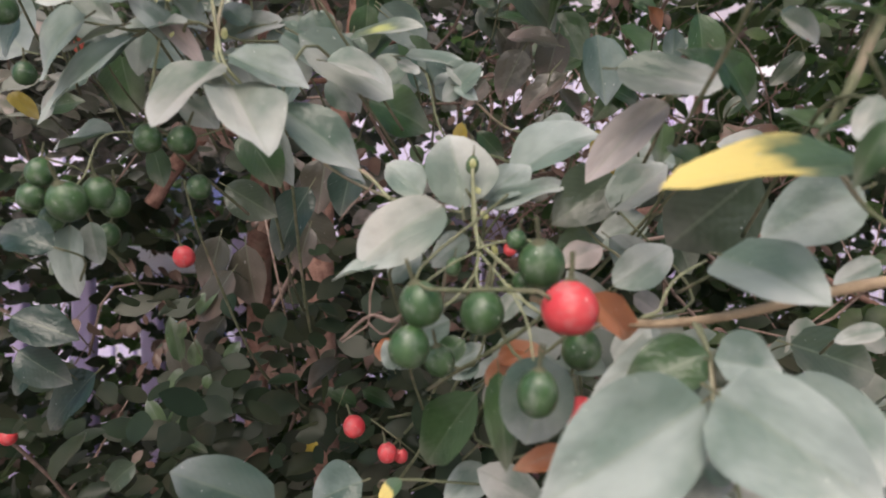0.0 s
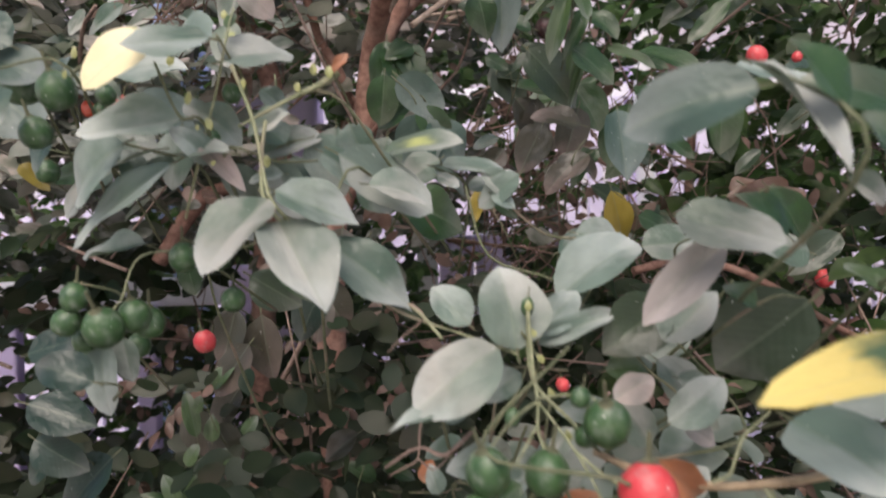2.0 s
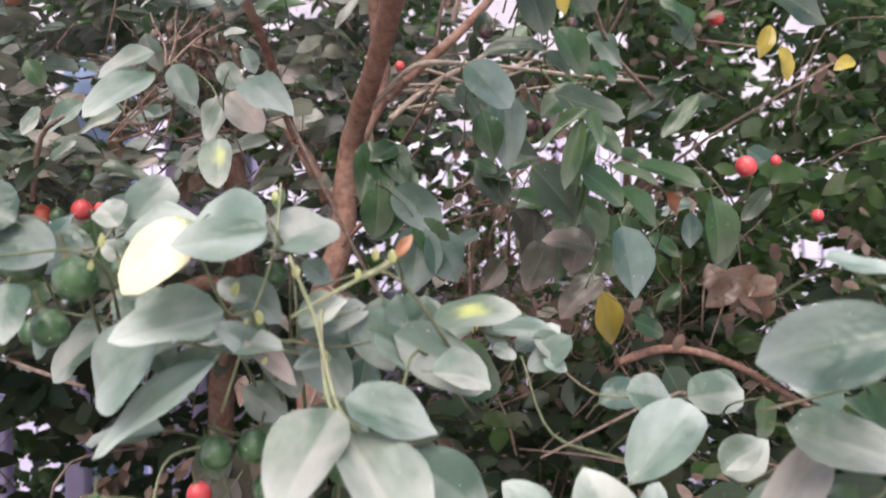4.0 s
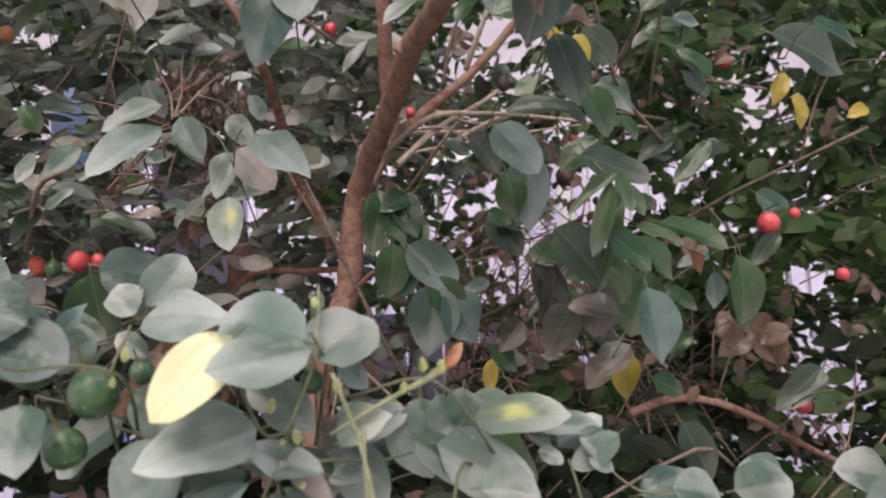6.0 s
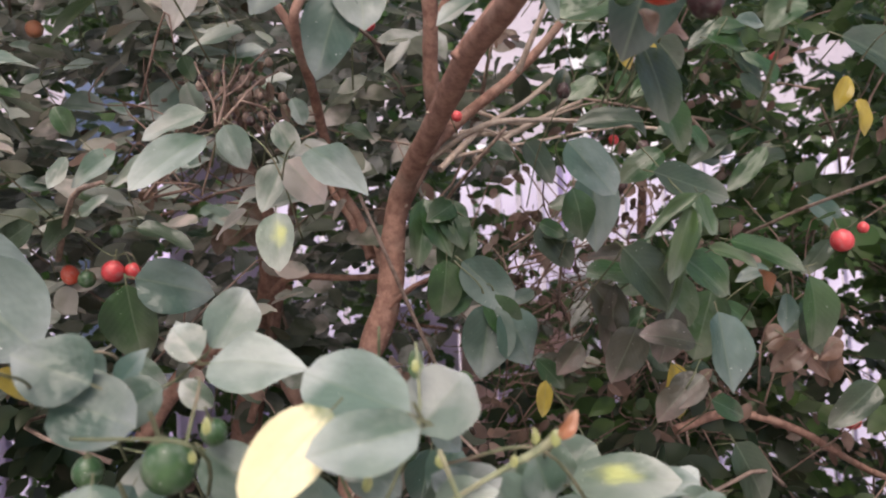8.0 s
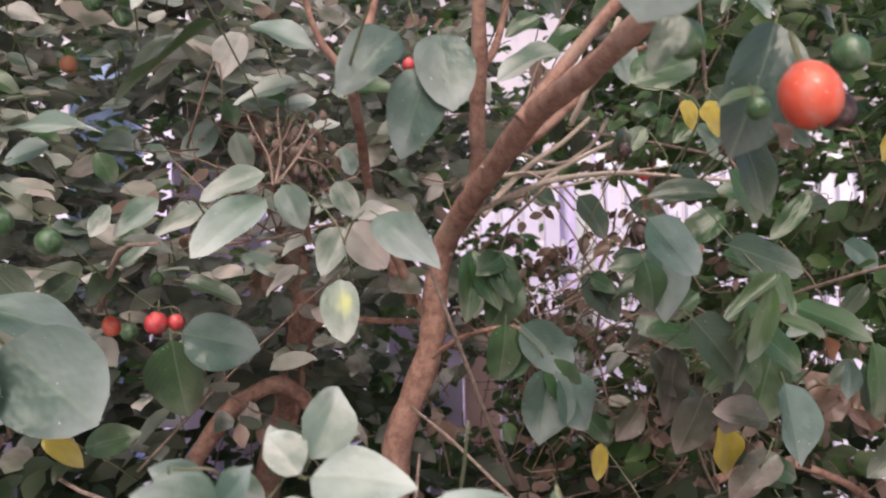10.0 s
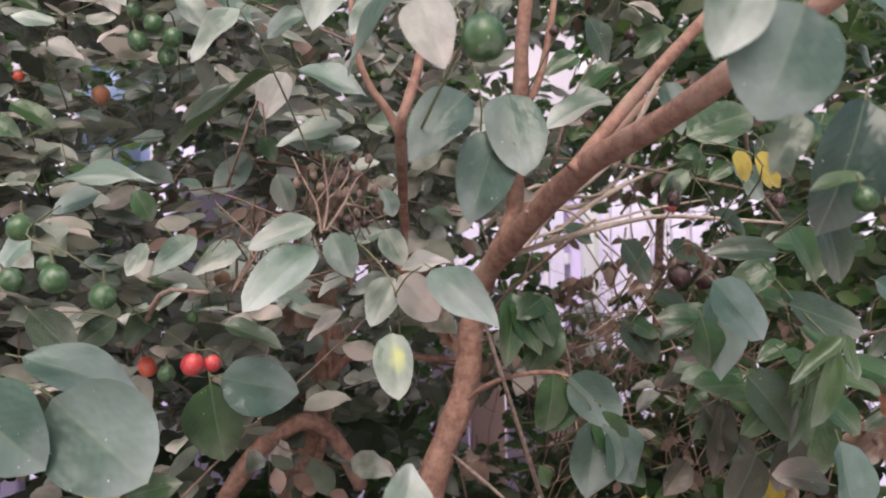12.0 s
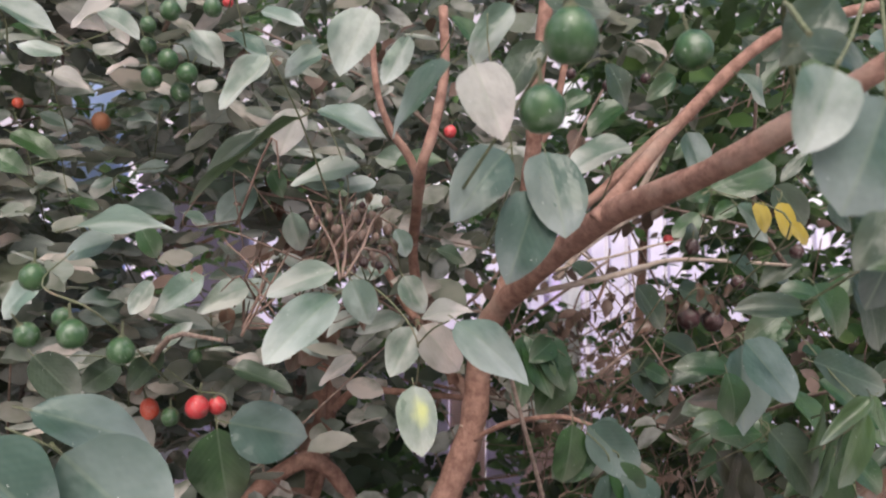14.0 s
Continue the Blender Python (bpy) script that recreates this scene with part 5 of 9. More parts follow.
leaf(on, "dusty", (0.0650, 0.2800, 1.2430), (0.0890, 0.2800, 1.2450), 0.0183, -10, 0.35)
on = stem("sprig", TWIG, 0.0004, 0.0006, (-0.1710, 0.2700, 1.3220), (-0.1610, 0.2800, 1.3170), (-0.1713, 0.3300, 1.2870), sides=6)
leaf(on, "dusty", (-0.1610, 0.2800, 1.3170), (-0.1480, 0.2800, 1.3090), 0.0101, 0, 0.4)
berry(on, "green", (-0.1710, 0.2700, 1.3140), 0.0040, 1.1, (0.15, -0.03, -1))
on = stem("sprig", TWIG, 0.0003, 0.0005, (-0.1130, 0.2400, 1.2690), (-0.1148, 0.2520, 1.2650), (-0.1143, 0.2700, 1.2570), sides=6)
leaf(on, "pale", (-0.1130, 0.2400, 1.2690), (-0.1200, 0.2400, 1.2810), 0.0092, -7, 0.4)
on = stem("sprig", TWIG, 0.0003, 0.0005, (0.0713, 0.3800, 1.3550), (0.0857, 0.3917, 1.3470), (0.0600, 0.4200, 1.3357), (0.0429, 0.4700, 1.3057), sides=6)
leaf(on, "teal", (0.0850, 0.3850, 1.3170), (0.0880, 0.3810, 1.2770), 0.0266, -12, 0.2)
leaf(on, "lime", (0.0790, 0.3800, 1.3490), (0.1060, 0.3800, 1.3390), 0.0080, 5, 0.4)
leaf(on, "lime", (0.0700, 0.3800, 1.3550), (0.0560, 0.3800, 1.3130), 0.0051, 2, 0.4)
leaf(on, "lime", (0.0650, 0.3800, 1.3610), (0.0540, 0.3800, 1.3240), 0.0050, 8, 0.4)
leaf(on, "green", (0.0700, 0.3900, 1.3710), (0.0860, 0.3800, 1.3570), 0.0155, -0, 0.5)
leaf(on, "green", (0.0660, 0.4100, 1.3370), (0.0800, 0.4000, 1.3100), 0.0211, 8, 0.35)
leaf(on, "green", (0.1020, 0.4000, 1.3530), (0.1310, 0.3800, 1.3380), 0.0253, -12, 0.5)
leaf(on, "green", (0.0670, 0.4300, 1.3380), (0.0310, 0.4200, 1.3390), 0.0225, 14, 0.5)
leaf(on, "umber", (0.0470, 0.4200, 1.3320), (0.0410, 0.4200, 1.2910), 0.0164, -4, 0.3)
on = stem("sprig", TWIG, 0.0003, 0.0005, (0.1050, 0.4800, 1.2800), (0.1140, 0.4500, 1.2610), (0.1153, 0.5000, 1.2310), sides=6)
leaf(on, "amber", (0.1050, 0.4800, 1.2800), (0.1160, 0.4880, 1.2400), 0.0204, 3, 0.2)
leaf(on, "green", (0.1140, 0.4500, 1.2610), (0.1350, 0.4500, 1.2500), 0.0156, 2, 0.4)
on = stem("sprig", TWIG, 0.0003, 0.0005, (-0.0255, 0.4250, 1.3350), (-0.0200, 0.4200, 1.3310), (-0.0130, 0.4700, 1.3010), sides=6)
leaf(on, "teal", (-0.0216, 0.4200, 1.3249), (-0.0285, 0.4220, 1.2849), 0.0292, -6, 0.25)
leaf(on, "teal", (-0.0157, 0.4200, 1.3218), (0.0020, 0.4200, 1.2917), 0.0284, -15, 0.25)
leaf(on, "green", (-0.0280, 0.4300, 1.3370), (-0.0510, 0.4300, 1.3200), 0.0180, -6, 0.4)
on = stem("sprig", TWIG, 0.0003, 0.0005, (0.0290, 0.4133, 1.4460), (0.0135, 0.4350, 1.4115), (0.0167, 0.4850, 1.3815), sides=6)
leaf(on, "dark", (0.0170, 0.4200, 1.4340), (0.0260, 0.4200, 1.4500), 0.0121, 26, 0.3)
berry(on, "maroon", (0.0230, 0.4200, 1.4370), 0.0040, 1.1, (-0.10, 0.07, -1))
leaf(on, "dark", (0.0110, 0.4600, 1.4180), (0.0280, 0.4600, 1.3930), 0.0200, -4, 0.4)
leaf(on, "amber", (0.0470, 0.4000, 1.4590), (0.0530, 0.4000, 1.4430), 0.0099, 6, 0.3)
on = stem("sprig", TWIG, 0.0003, 0.0005, (0.1563, 0.4073, 1.3391), (0.1245, 0.4000, 1.3305), (0.1305, 0.4500, 1.3005), sides=6)
leaf(on, "green", (0.1460, 0.4000, 1.3330), (0.1500, 0.4000, 1.2930), 0.0215, 0, 0.3)
leaf(on, "green", (0.1480, 0.4100, 1.3210), (0.1580, 0.4100, 1.2890), 0.0197, 7, 0.3)
leaf(on, "teal", (0.1320, 0.4000, 1.3240), (0.1310, 0.4000, 1.3030), 0.0139, -10, 0.3)
leaf(on, "dry", (0.1170, 0.4000, 1.3370), (0.1260, 0.4000, 1.3220), 0.0088, -4, 0.3)
berry(on, "red", (0.1750, 0.4120, 1.3510), 0.0061, 1.1, (0.36, 0.03, -1))
on = stem("sprig", TWIG, 0.0003, 0.0005, (0.0980, 0.4200, 1.4110), (0.0780, 0.4200, 1.4040), (0.0651, 0.4700, 1.3740), sides=6)
leaf(on, "green", (0.0780, 0.4200, 1.4040), (0.0530, 0.4200, 1.3890), 0.0179, 3, 0.4)
leaf(on, "green", (0.0980, 0.4200, 1.4110), (0.0750, 0.4200, 1.4170), 0.0157, 3, 0.5)
on = stem("sprig", TWIG, 0.0003, 0.0005, (-0.0470, 0.4900, 1.3875), (-0.0290, 0.4900, 1.3850), (-0.0460, 0.5400, 1.3550), sides=6)
leaf(on, "green", (-0.0470, 0.4900, 1.3860), (-0.0320, 0.4800, 1.3520), 0.0194, -3, 0.4)
leaf(on, "green", (-0.0470, 0.4900, 1.3890), (-0.0530, 0.4800, 1.3450), 0.0181, -12, 0.4)
leaf(on, "green", (-0.0290, 0.4900, 1.3850), (-0.0480, 0.4800, 1.3730), 0.0162, -14, 0.4)
on = stem("sprig", TWIG, 0.0003, 0.0005, (0.2560, 0.5000, 1.4700), (0.2630, 0.5000, 1.4540), (0.2759, 0.5500, 1.4240), sides=6)
leaf(on, "amber", (0.2560, 0.5000, 1.4700), (0.2450, 0.5000, 1.4450), 0.0133, -4, 0.3)
leaf(on, "amber", (0.2630, 0.5000, 1.4540), (0.2680, 0.5000, 1.4270), 0.0151, -10, 0.3)
on = stem("sprig", TWIG, 0.0003, 0.0005, (0.3210, 0.5000, 1.4430), (0.3243, 0.5120, 1.4390), (0.3118, 0.5300, 1.4310), sides=6)
leaf(on, "amber", (0.3210, 0.5000, 1.4430), (0.3030, 0.5000, 1.4350), 0.0117, -9, 0.4)
on = stem("sprig", TWIG, 0.0003, 0.0005, (0.0110, 0.2900, 1.4210), (0.0116, 0.3020, 1.4170), (0.0112, 0.3200, 1.4090), sides=6)
leaf(on, "brown", (0.0110, 0.2900, 1.4210), (0.0290, 0.2900, 1.4220), 0.0119, -1, 0.4)
on = stem("sprig", TWIG, 0.0003, 0.0005, (0.2130, 0.4500, 1.4800), (0.2146, 0.4620, 1.4760), (0.2143, 0.4800, 1.4680), sides=6)
leaf(on, "dark", (0.2130, 0.4500, 1.4800), (0.2670, 0.4500, 1.4540), 0.0396, 8, 0.4)
on = stem("sprig", TWIG, 0.0003, 0.0005, (0.2050, 0.4000, 1.4670), (0.2035, 0.4120, 1.4630), (0.2062, 0.4300, 1.4550), sides=6)
leaf(on, "green", (0.2050, 0.4000, 1.4670), (0.2350, 0.4000, 1.4540), 0.0216, -6, 0.4)
on = stem("sprig", TWIG, 0.0003, 0.0005, (0.1680, 0.4500, 1.4500), (0.1685, 0.4620, 1.4460), (0.1677, 0.4800, 1.4380), sides=6)
leaf(on, "green", (0.1680, 0.4500, 1.4500), (0.1500, 0.4500, 1.4720), 0.0188, 7, 0.4)
on = stem("sprig", TWIG, 0.0003, 0.0005, (0.2175, 0.5550, 1.2795), (0.2330, 0.5450, 1.2835), (0.2595, 0.5500, 1.2710), (0.2410, 0.6000, 1.2410), sides=6)
leaf(on, "brown", (0.2370, 0.5400, 1.2810), (0.2120, 0.5400, 1.2610), 0.0211, -6, 0.3)
leaf(on, "brown", (0.2290, 0.5500, 1.2860), (0.2740, 0.5500, 1.2480), 0.0389, -6, 0.4)
leaf(on, "brown", (0.2210, 0.5600, 1.2810), (0.2410, 0.5600, 1.2940), 0.0157, -28, 0.3)
leaf(on, "brown", (0.2140, 0.5500, 1.2780), (0.2470, 0.5500, 1.2670), 0.0230, 13, 0.4)
leaf(on, "brown", (0.2520, 0.5500, 1.2670), (0.2770, 0.5500, 1.2830), 0.0192, -7, 0.3)
leaf(on, "brown", (0.2670, 0.5500, 1.2750), (0.2590, 0.5500, 1.2450), 0.0205, 10, 0.3)
on = stem("sprig", TWIG, 0.0003, 0.0005, (0.1560, 0.5000, 1.2220), (0.1470, 0.5120, 1.2180), (0.1513, 0.5300, 1.2100), sides=6)
leaf(on, "dark", (0.1560, 0.5000, 1.2220), (0.1780, 0.5000, 1.1780), 0.0325, -6, 0.4)
on = stem("sprig", TWIG, 0.0003, 0.0005, (0.3030, 0.5500, 1.2460), (0.2981, 0.5620, 1.2420), (0.3045, 0.5800, 1.2340), sides=6)
leaf(on, "dark", (0.3030, 0.5500, 1.2460), (0.2620, 0.5500, 1.2140), 0.0257, -11, 0.4)
on = stem("sprig", TWIG, 0.0003, 0.0005, (0.0990, 0.3000, 1.2370), (0.1011, 0.3120, 1.2330), (0.1006, 0.3300, 1.2250), sides=6)
leaf(on, "dusty", (0.0990, 0.3000, 1.2370), (0.0780, 0.3000, 1.2450), 0.0187, 14, 0.4)
on = stem("sprig", TWIG, 0.0003, 0.0005, (0.2190, 0.4500, 1.3668), (0.2225, 0.4620, 1.3628), (0.2146, 0.4800, 1.3548), sides=6)
berry(on, "red", (0.2190, 0.4500, 1.3600), 0.0034, 1.1, (-0.02, 0.03, -1))
on = stem("sprig", TWIG, 0.0003, 0.0005, (0.3180, 0.6000, 1.2224), (0.3208, 0.6120, 1.2184), (0.3222, 0.6300, 1.2104), sides=6)
berry(on, "red", (0.3180, 0.6000, 1.2070), 0.0077, 1.1, (0.21, -0.20, -1))
on = stem("sprig", TWIG, 0.0003, 0.0005, (0.2700, 0.6000, 1.5270), (0.2708, 0.6120, 1.5230), (0.2787, 0.6300, 1.5150), sides=6)
berry(on, "red", (0.2700, 0.6000, 1.5140), 0.0065, 1.1, (0.15, 0.14, -1))
on = stem("sprig", TWIG, 0.0003, 0.0005, (0.1620, 0.7000, 1.4769), (0.1598, 0.7120, 1.4729), (0.1677, 0.7300, 1.4649), sides=6)
berry(on, "red", (0.1620, 0.7000, 1.4670), 0.0050, 1.1, (0.58, -0.08, -1))
on = stem("sprig", TWIG, 0.0003, 0.0005, (-0.0750, 0.5800, 1.5424), (-0.0778, 0.5920, 1.5384), (-0.0796, 0.6100, 1.5304), sides=6)
berry(on, "red", (-0.0750, 0.5800, 1.5330), 0.0047, 1.1, (-0.23, 0.18, -1))
on = stem("sprig", TWIG, 0.0004, 0.0006, (-0.1397, 0.2933, 1.3170), (-0.1490, 0.2750, 1.3090), (-0.1575, 0.2550, 1.3125), (-0.1681, 0.3050, 1.2825), sides=6)
leaf(on, "dusty", (-0.1450, 0.2900, 1.3170), (-0.1480, 0.2900, 1.3280), 0.0075, -6, 0.4)
leaf(on, "dusty", (-0.1330, 0.2700, 1.3040), (-0.1420, 0.2700, 1.3120), 0.0079, -6, 0.4)
leaf(on, "teal", (-0.1650, 0.2800, 1.3140), (-0.1800, 0.2800, 1.3200), 0.0105, -8, 0.4)
leaf(on, "teal", (-0.1600, 0.2700, 1.3090), (-0.1510, 0.2700, 1.3220), 0.0104, -23, 0.4)
leaf(on, "teal", (-0.1550, 0.2400, 1.3160), (-0.1730, 0.2400, 1.3240), 0.0183, -1, 0.4)
on = stem("sprig", TWIG, 0.0003, 0.0005, (-0.1670, 0.2200, 1.3220), (-0.1657, 0.2320, 1.3180), (-0.1726, 0.2500, 1.3100), sides=6)
leaf(on, "teal", (-0.1670, 0.2200, 1.3220), (-0.1770, 0.2100, 1.3230), 0.0149, 14, 0.4)
on = stem("sprig", TWIG, 0.0003, 0.0005, (-0.2680, 0.4300, 1.3020), (-0.2540, 0.4400, 1.2930), (-0.2433, 0.4900, 1.2630), sides=6)
leaf(on, "amber", (-0.2680, 0.4300, 1.3020), (-0.2500, 0.4300, 1.2860), 0.0118, -11, 0.4)
leaf(on, "green", (-0.2540, 0.4400, 1.2930), (-0.2270, 0.4400, 1.2990), 0.0168, 5, 0.4)
on = stem("sprig", TWIG, 0.0004, 0.0006, (-0.0147, 0.2347, 1.4181), (0.0023, 0.2433, 1.4266), (0.0245, 0.2300, 1.4150), (0.0429, 0.2800, 1.3850), sides=6)
berry(on, "orange", (-0.0140, 0.2240, 1.4120), 0.0071, 1.25, (0.04, -0.30, -1))
berry(on, "green", (-0.0170, 0.2400, 1.4130), 0.0031, 1.1, (0.43, 0.10, -1))
leaf(on, "brown", (-0.0130, 0.2400, 1.4090), (-0.0080, 0.2400, 1.4020), 0.0057, 8, 0.4)
leaf(on, "lime", (-0.0080, 0.2500, 1.4200), (-0.0180, 0.2600, 1.4200), 0.0079, -1, 0.5)
berry(on, "maroon", (0.0090, 0.2450, 1.4140), 0.0050, 1.1, (0.19, -0.16, -1))
berry(on, "green", (0.0060, 0.2350, 1.4260), 0.0048, 1.1, (0.17, 0.07, -1))
leaf(on, "green", (0.0150, 0.2200, 1.4160), (0.0050, 0.2200, 1.4210), 0.0074, -5, 0.4)
leaf(on, "green", (0.0340, 0.2400, 1.4140), (0.0230, 0.2400, 1.4030), 0.0103, -2, 0.4)
on = stem("sprig", TWIG, 0.0003, 0.0005, (0.0100, 0.3800, 1.4610), (0.0280, 0.3500, 1.4420), (0.0303, 0.4000, 1.4120), sides=6)
leaf(on, "green", (0.0100, 0.3800, 1.4610), (0.0450, 0.3800, 1.4750), 0.0249, -2, 0.4)
leaf(on, "amber", (0.0280, 0.3500, 1.4420), (0.0360, 0.3500, 1.4330), 0.0079, 10, 0.4)
on = stem("sprig", TWIG, 0.0003, 0.0005, (0.0120, 0.4400, 1.2800), (0.0260, 0.4200, 1.2510), (0.0424, 0.4700, 1.2210), sides=6)
leaf(on, "amber", (0.0120, 0.4400, 1.2800), (0.0090, 0.4400, 1.2590), 0.0092, 5, 0.3)
on = stem("sprig", TWIG, 0.0003, 0.0005, (0.0830, 0.5000, 1.3440), (0.0847, 0.5120, 1.3400), (0.0960, 0.5300, 1.3320), sides=6)
leaf(on, "lime", (0.0830, 0.5000, 1.3440), (0.0600, 0.5000, 1.3390), 0.0155, 7, 0.4)
on = stem("sprig", TWIG, 0.0003, 0.0005, (-0.0240, 0.5200, 1.2770), (-0.0237, 0.5320, 1.2730), (-0.0334, 0.5500, 1.2650), sides=6)
leaf(on, "lime", (-0.0240, 0.5200, 1.2770), (-0.0170, 0.5200, 1.2620), 0.0109, -1, 0.4)
on = stem("sprig", TWIG, 0.0003, 0.0005, (-0.2703, 0.4017, 1.4300), (-0.2703, 0.3700, 1.4148), (-0.2490, 0.3650, 1.4041), (-0.2341, 0.4150, 1.3741), sides=6)
leaf(on, "pale", (-0.2670, 0.3850, 1.4380), (-0.2270, 0.3800, 1.4440), 0.0249, -17, 0.55)
berry(on, "green", (-0.2770, 0.3800, 1.4180), 0.0052, 1.1, (-0.02, 0.00, -1))
leaf(on, "teal", (-0.2540, 0.4000, 1.4350), (-0.2740, 0.4000, 1.4280), 0.0140, -1, 0.45)
berry(on, "green", (-0.2630, 0.3700, 1.4030), 0.0035, 1.1, (-0.57, 0.05, -1))
berry(on, "green", (-0.2560, 0.3600, 1.3970), 0.0053, 1.1, (0.18, -0.17, -1))
berry(on, "green", (-0.2710, 0.3600, 1.3970), 0.0044, 1.1, (0.43, 0.65, -1))
berry(on, "green", (-0.2420, 0.3700, 1.3900), 0.0052, 1.1, (-0.02, -0.03, -1))
leaf(on, "pale", (-0.2900, 0.4200, 1.4170), (-0.3060, 0.4200, 1.4020), 0.0142, -5, 0.5)
on = stem("sprig", TWIG, 0.0003, 0.0005, (-0.3130, 0.4200, 1.5420), (-0.3134, 0.4320, 1.5380), (-0.3192, 0.4500, 1.5300), sides=6)
leaf(on, "dusty", (-0.3130, 0.4200, 1.5420), (-0.2870, 0.4200, 1.5290), 0.0148, 3, 0.5)
on = stem("sprig", TWIG, 0.0003, 0.0005, (-0.2530, 0.4333, 1.5533), (-0.2510, 0.4493, 1.5388), (-0.2377, 0.4567, 1.5375), (-0.2442, 0.5067, 1.5075), sides=6)
leaf(on, "blush", (-0.2630, 0.4200, 1.5460), (-0.2810, 0.4200, 1.5320), 0.0151, 7, 0.5)
berry(on, "green", (-0.2530, 0.4400, 1.5440), 0.0039, 1.1, (0.15, -0.01, -1))
berry(on, "green", (-0.2550, 0.4500, 1.5370), 0.0040, 1.1, (0.44, 0.34, -1))
berry(on, "green", (-0.2450, 0.4480, 1.5300), 0.0051, 1.1, (0.03, -0.31, -1))
berry(on, "green", (-0.2530, 0.4500, 1.5210), 0.0051, 1.1, (0.21, 0.26, -1))
berry(on, "green", (-0.2360, 0.4500, 1.5240), 0.0052, 1.1, (-0.35, -0.35, -1))
berry(on, "green", (-0.2430, 0.4400, 1.5520), 0.0050, 1.1, (-0.30, -0.07, -1))
leaf(on, "pale", (-0.2360, 0.4600, 1.5510), (-0.2190, 0.4600, 1.5330), 0.0163, -9, 0.4)
berry(on, "green", (-0.2410, 0.4600, 1.5170), 0.0051, 1.1, (0.21, 0.10, -1))
on = stem("sprig", TWIG, 0.0003, 0.0005, (-0.1733, 0.4467, 1.5180), (-0.1543, 0.4567, 1.4730), (-0.1620, 0.4567, 1.4426), (-0.1783, 0.5067, 1.4126), sides=6)
leaf(on, "blush", (-0.1800, 0.4700, 1.5140), (-0.1920, 0.4690, 1.4870), 0.0195, 1, 0.25)
leaf(on, "dusty", (-0.1690, 0.4400, 1.5370), (-0.1880, 0.4400, 1.5240), 0.0139, -16, 0.5)
leaf(on, "dusty", (-0.1710, 0.4300, 1.5030), (-0.1350, 0.4300, 1.4920), 0.0230, 1, 0.55)
leaf(on, "pale", (-0.1480, 0.4500, 1.4800), (-0.1860, 0.4600, 1.4730), 0.0194, -8, 0.6)
leaf(on, "pale", (-0.1580, 0.4600, 1.4700), (-0.1800, 0.4600, 1.4720), 0.0146, 12, 0.5)
leaf(on, "pale", (-0.1570, 0.4600, 1.4690), (-0.1390, 0.4600, 1.4740), 0.0123, -4, 0.4)
leaf(on, "pale", (-0.1840, 0.4700, 1.4570), (-0.1780, 0.4800, 1.4350), 0.0141, 11, 0.3)
berry(on, "maroon", (-0.1560, 0.4500, 1.4320), 0.0023, 1.1, (0.02, 0.13, -1))
berry(on, "maroon", (-0.1460, 0.4500, 1.4290), 0.0026, 1.1, (-0.31, 0.21, -1))
on = stem("sprig", TWIG, 0.0003, 0.0005, (-0.2320, 0.5700, 1.5320), (-0.2325, 0.5820, 1.5280), (-0.2384, 0.6000, 1.5200), sides=6)
leaf(on, "blush", (-0.2320, 0.5700, 1.5320), (-0.2680, 0.5810, 1.5190), 0.0223, 5, 0.6)
on = stem("sprig", TWIG, 0.0003, 0.0005, (-0.1890, 0.3600, 1.5040), (-0.1780, 0.3800, 1.4860), (-0.1632, 0.4300, 1.4560), sides=6)
leaf(on, "pale", (-0.1890, 0.3600, 1.5040), (-0.2070, 0.3590, 1.4810), 0.0124, -4, 0.5)
leaf(on, "dark", (-0.1780, 0.3800, 1.4860), (-0.2240, 0.3800, 1.4500), 0.0090, -3, 0.7)
on = stem("sprig", TWIG, 0.0003, 0.0005, (-0.1560, 0.4207, 1.4239), (-0.1377, 0.4133, 1.4107), (-0.1257, 0.3950, 1.3917), (-0.1190, 0.4450, 1.3617), sides=6)
leaf(on, "pale", (-0.1610, 0.4070, 1.4230), (-0.1930, 0.4100, 1.4120), 0.0152, -12, 0.5)
leaf(on, "pale", (-0.1540, 0.4150, 1.4190), (-0.1440, 0.4200, 1.3970), 0.0163, 13, 0.35)
leaf(on, "dusty", (-0.1616, 0.4065, 1.4118), (-0.1907, 0.3828, 1.3851), 0.0209, -1, 0.4)
leaf(on, "dusty", (-0.1290, 0.4200, 1.4210), (-0.1180, 0.4200, 1.4030), 0.0139, 4, 0.35)
berry(on, "maroon", (-0.1530, 0.4400, 1.4240), 0.0028, 1.1, (0.33, 0.18, -1))
leaf(on, "blush", (-0.1220, 0.4100, 1.4010), (-0.1000, 0.4000, 1.4070), 0.0159, -7, 0.55)
leaf(on, "pale", (-0.1250, 0.4050, 1.3970), (-0.1360, 0.4100, 1.3740), 0.0171, 9, 0.35)
leaf(on, "blush", (-0.1230, 0.4000, 1.3980), (-0.1050, 0.4000, 1.3770), 0.0183, 13, 0.3)
leaf(on, "spotted", (-0.1276, 0.3927, 1.3723), (-0.1256, 0.3781, 1.3453), 0.0175, 7, 0.2)
on = stem("sprig", TWIG, 0.0003, 0.0005, (-0.1160, 0.3700, 1.4010), (-0.1210, 0.3820, 1.3970), (-0.1251, 0.4000, 1.3890), sides=6)
leaf(on, "pale", (-0.1104, 0.3827, 1.4009), (-0.0874, 0.3555, 1.3799), 0.0199, 13, 0.45)
on = stem("sprig", TWIG, 0.0003, 0.0005, (-0.1490, 0.4500, 1.3800), (-0.1507, 0.4620, 1.3760), (-0.1606, 0.4800, 1.3680), sides=6)
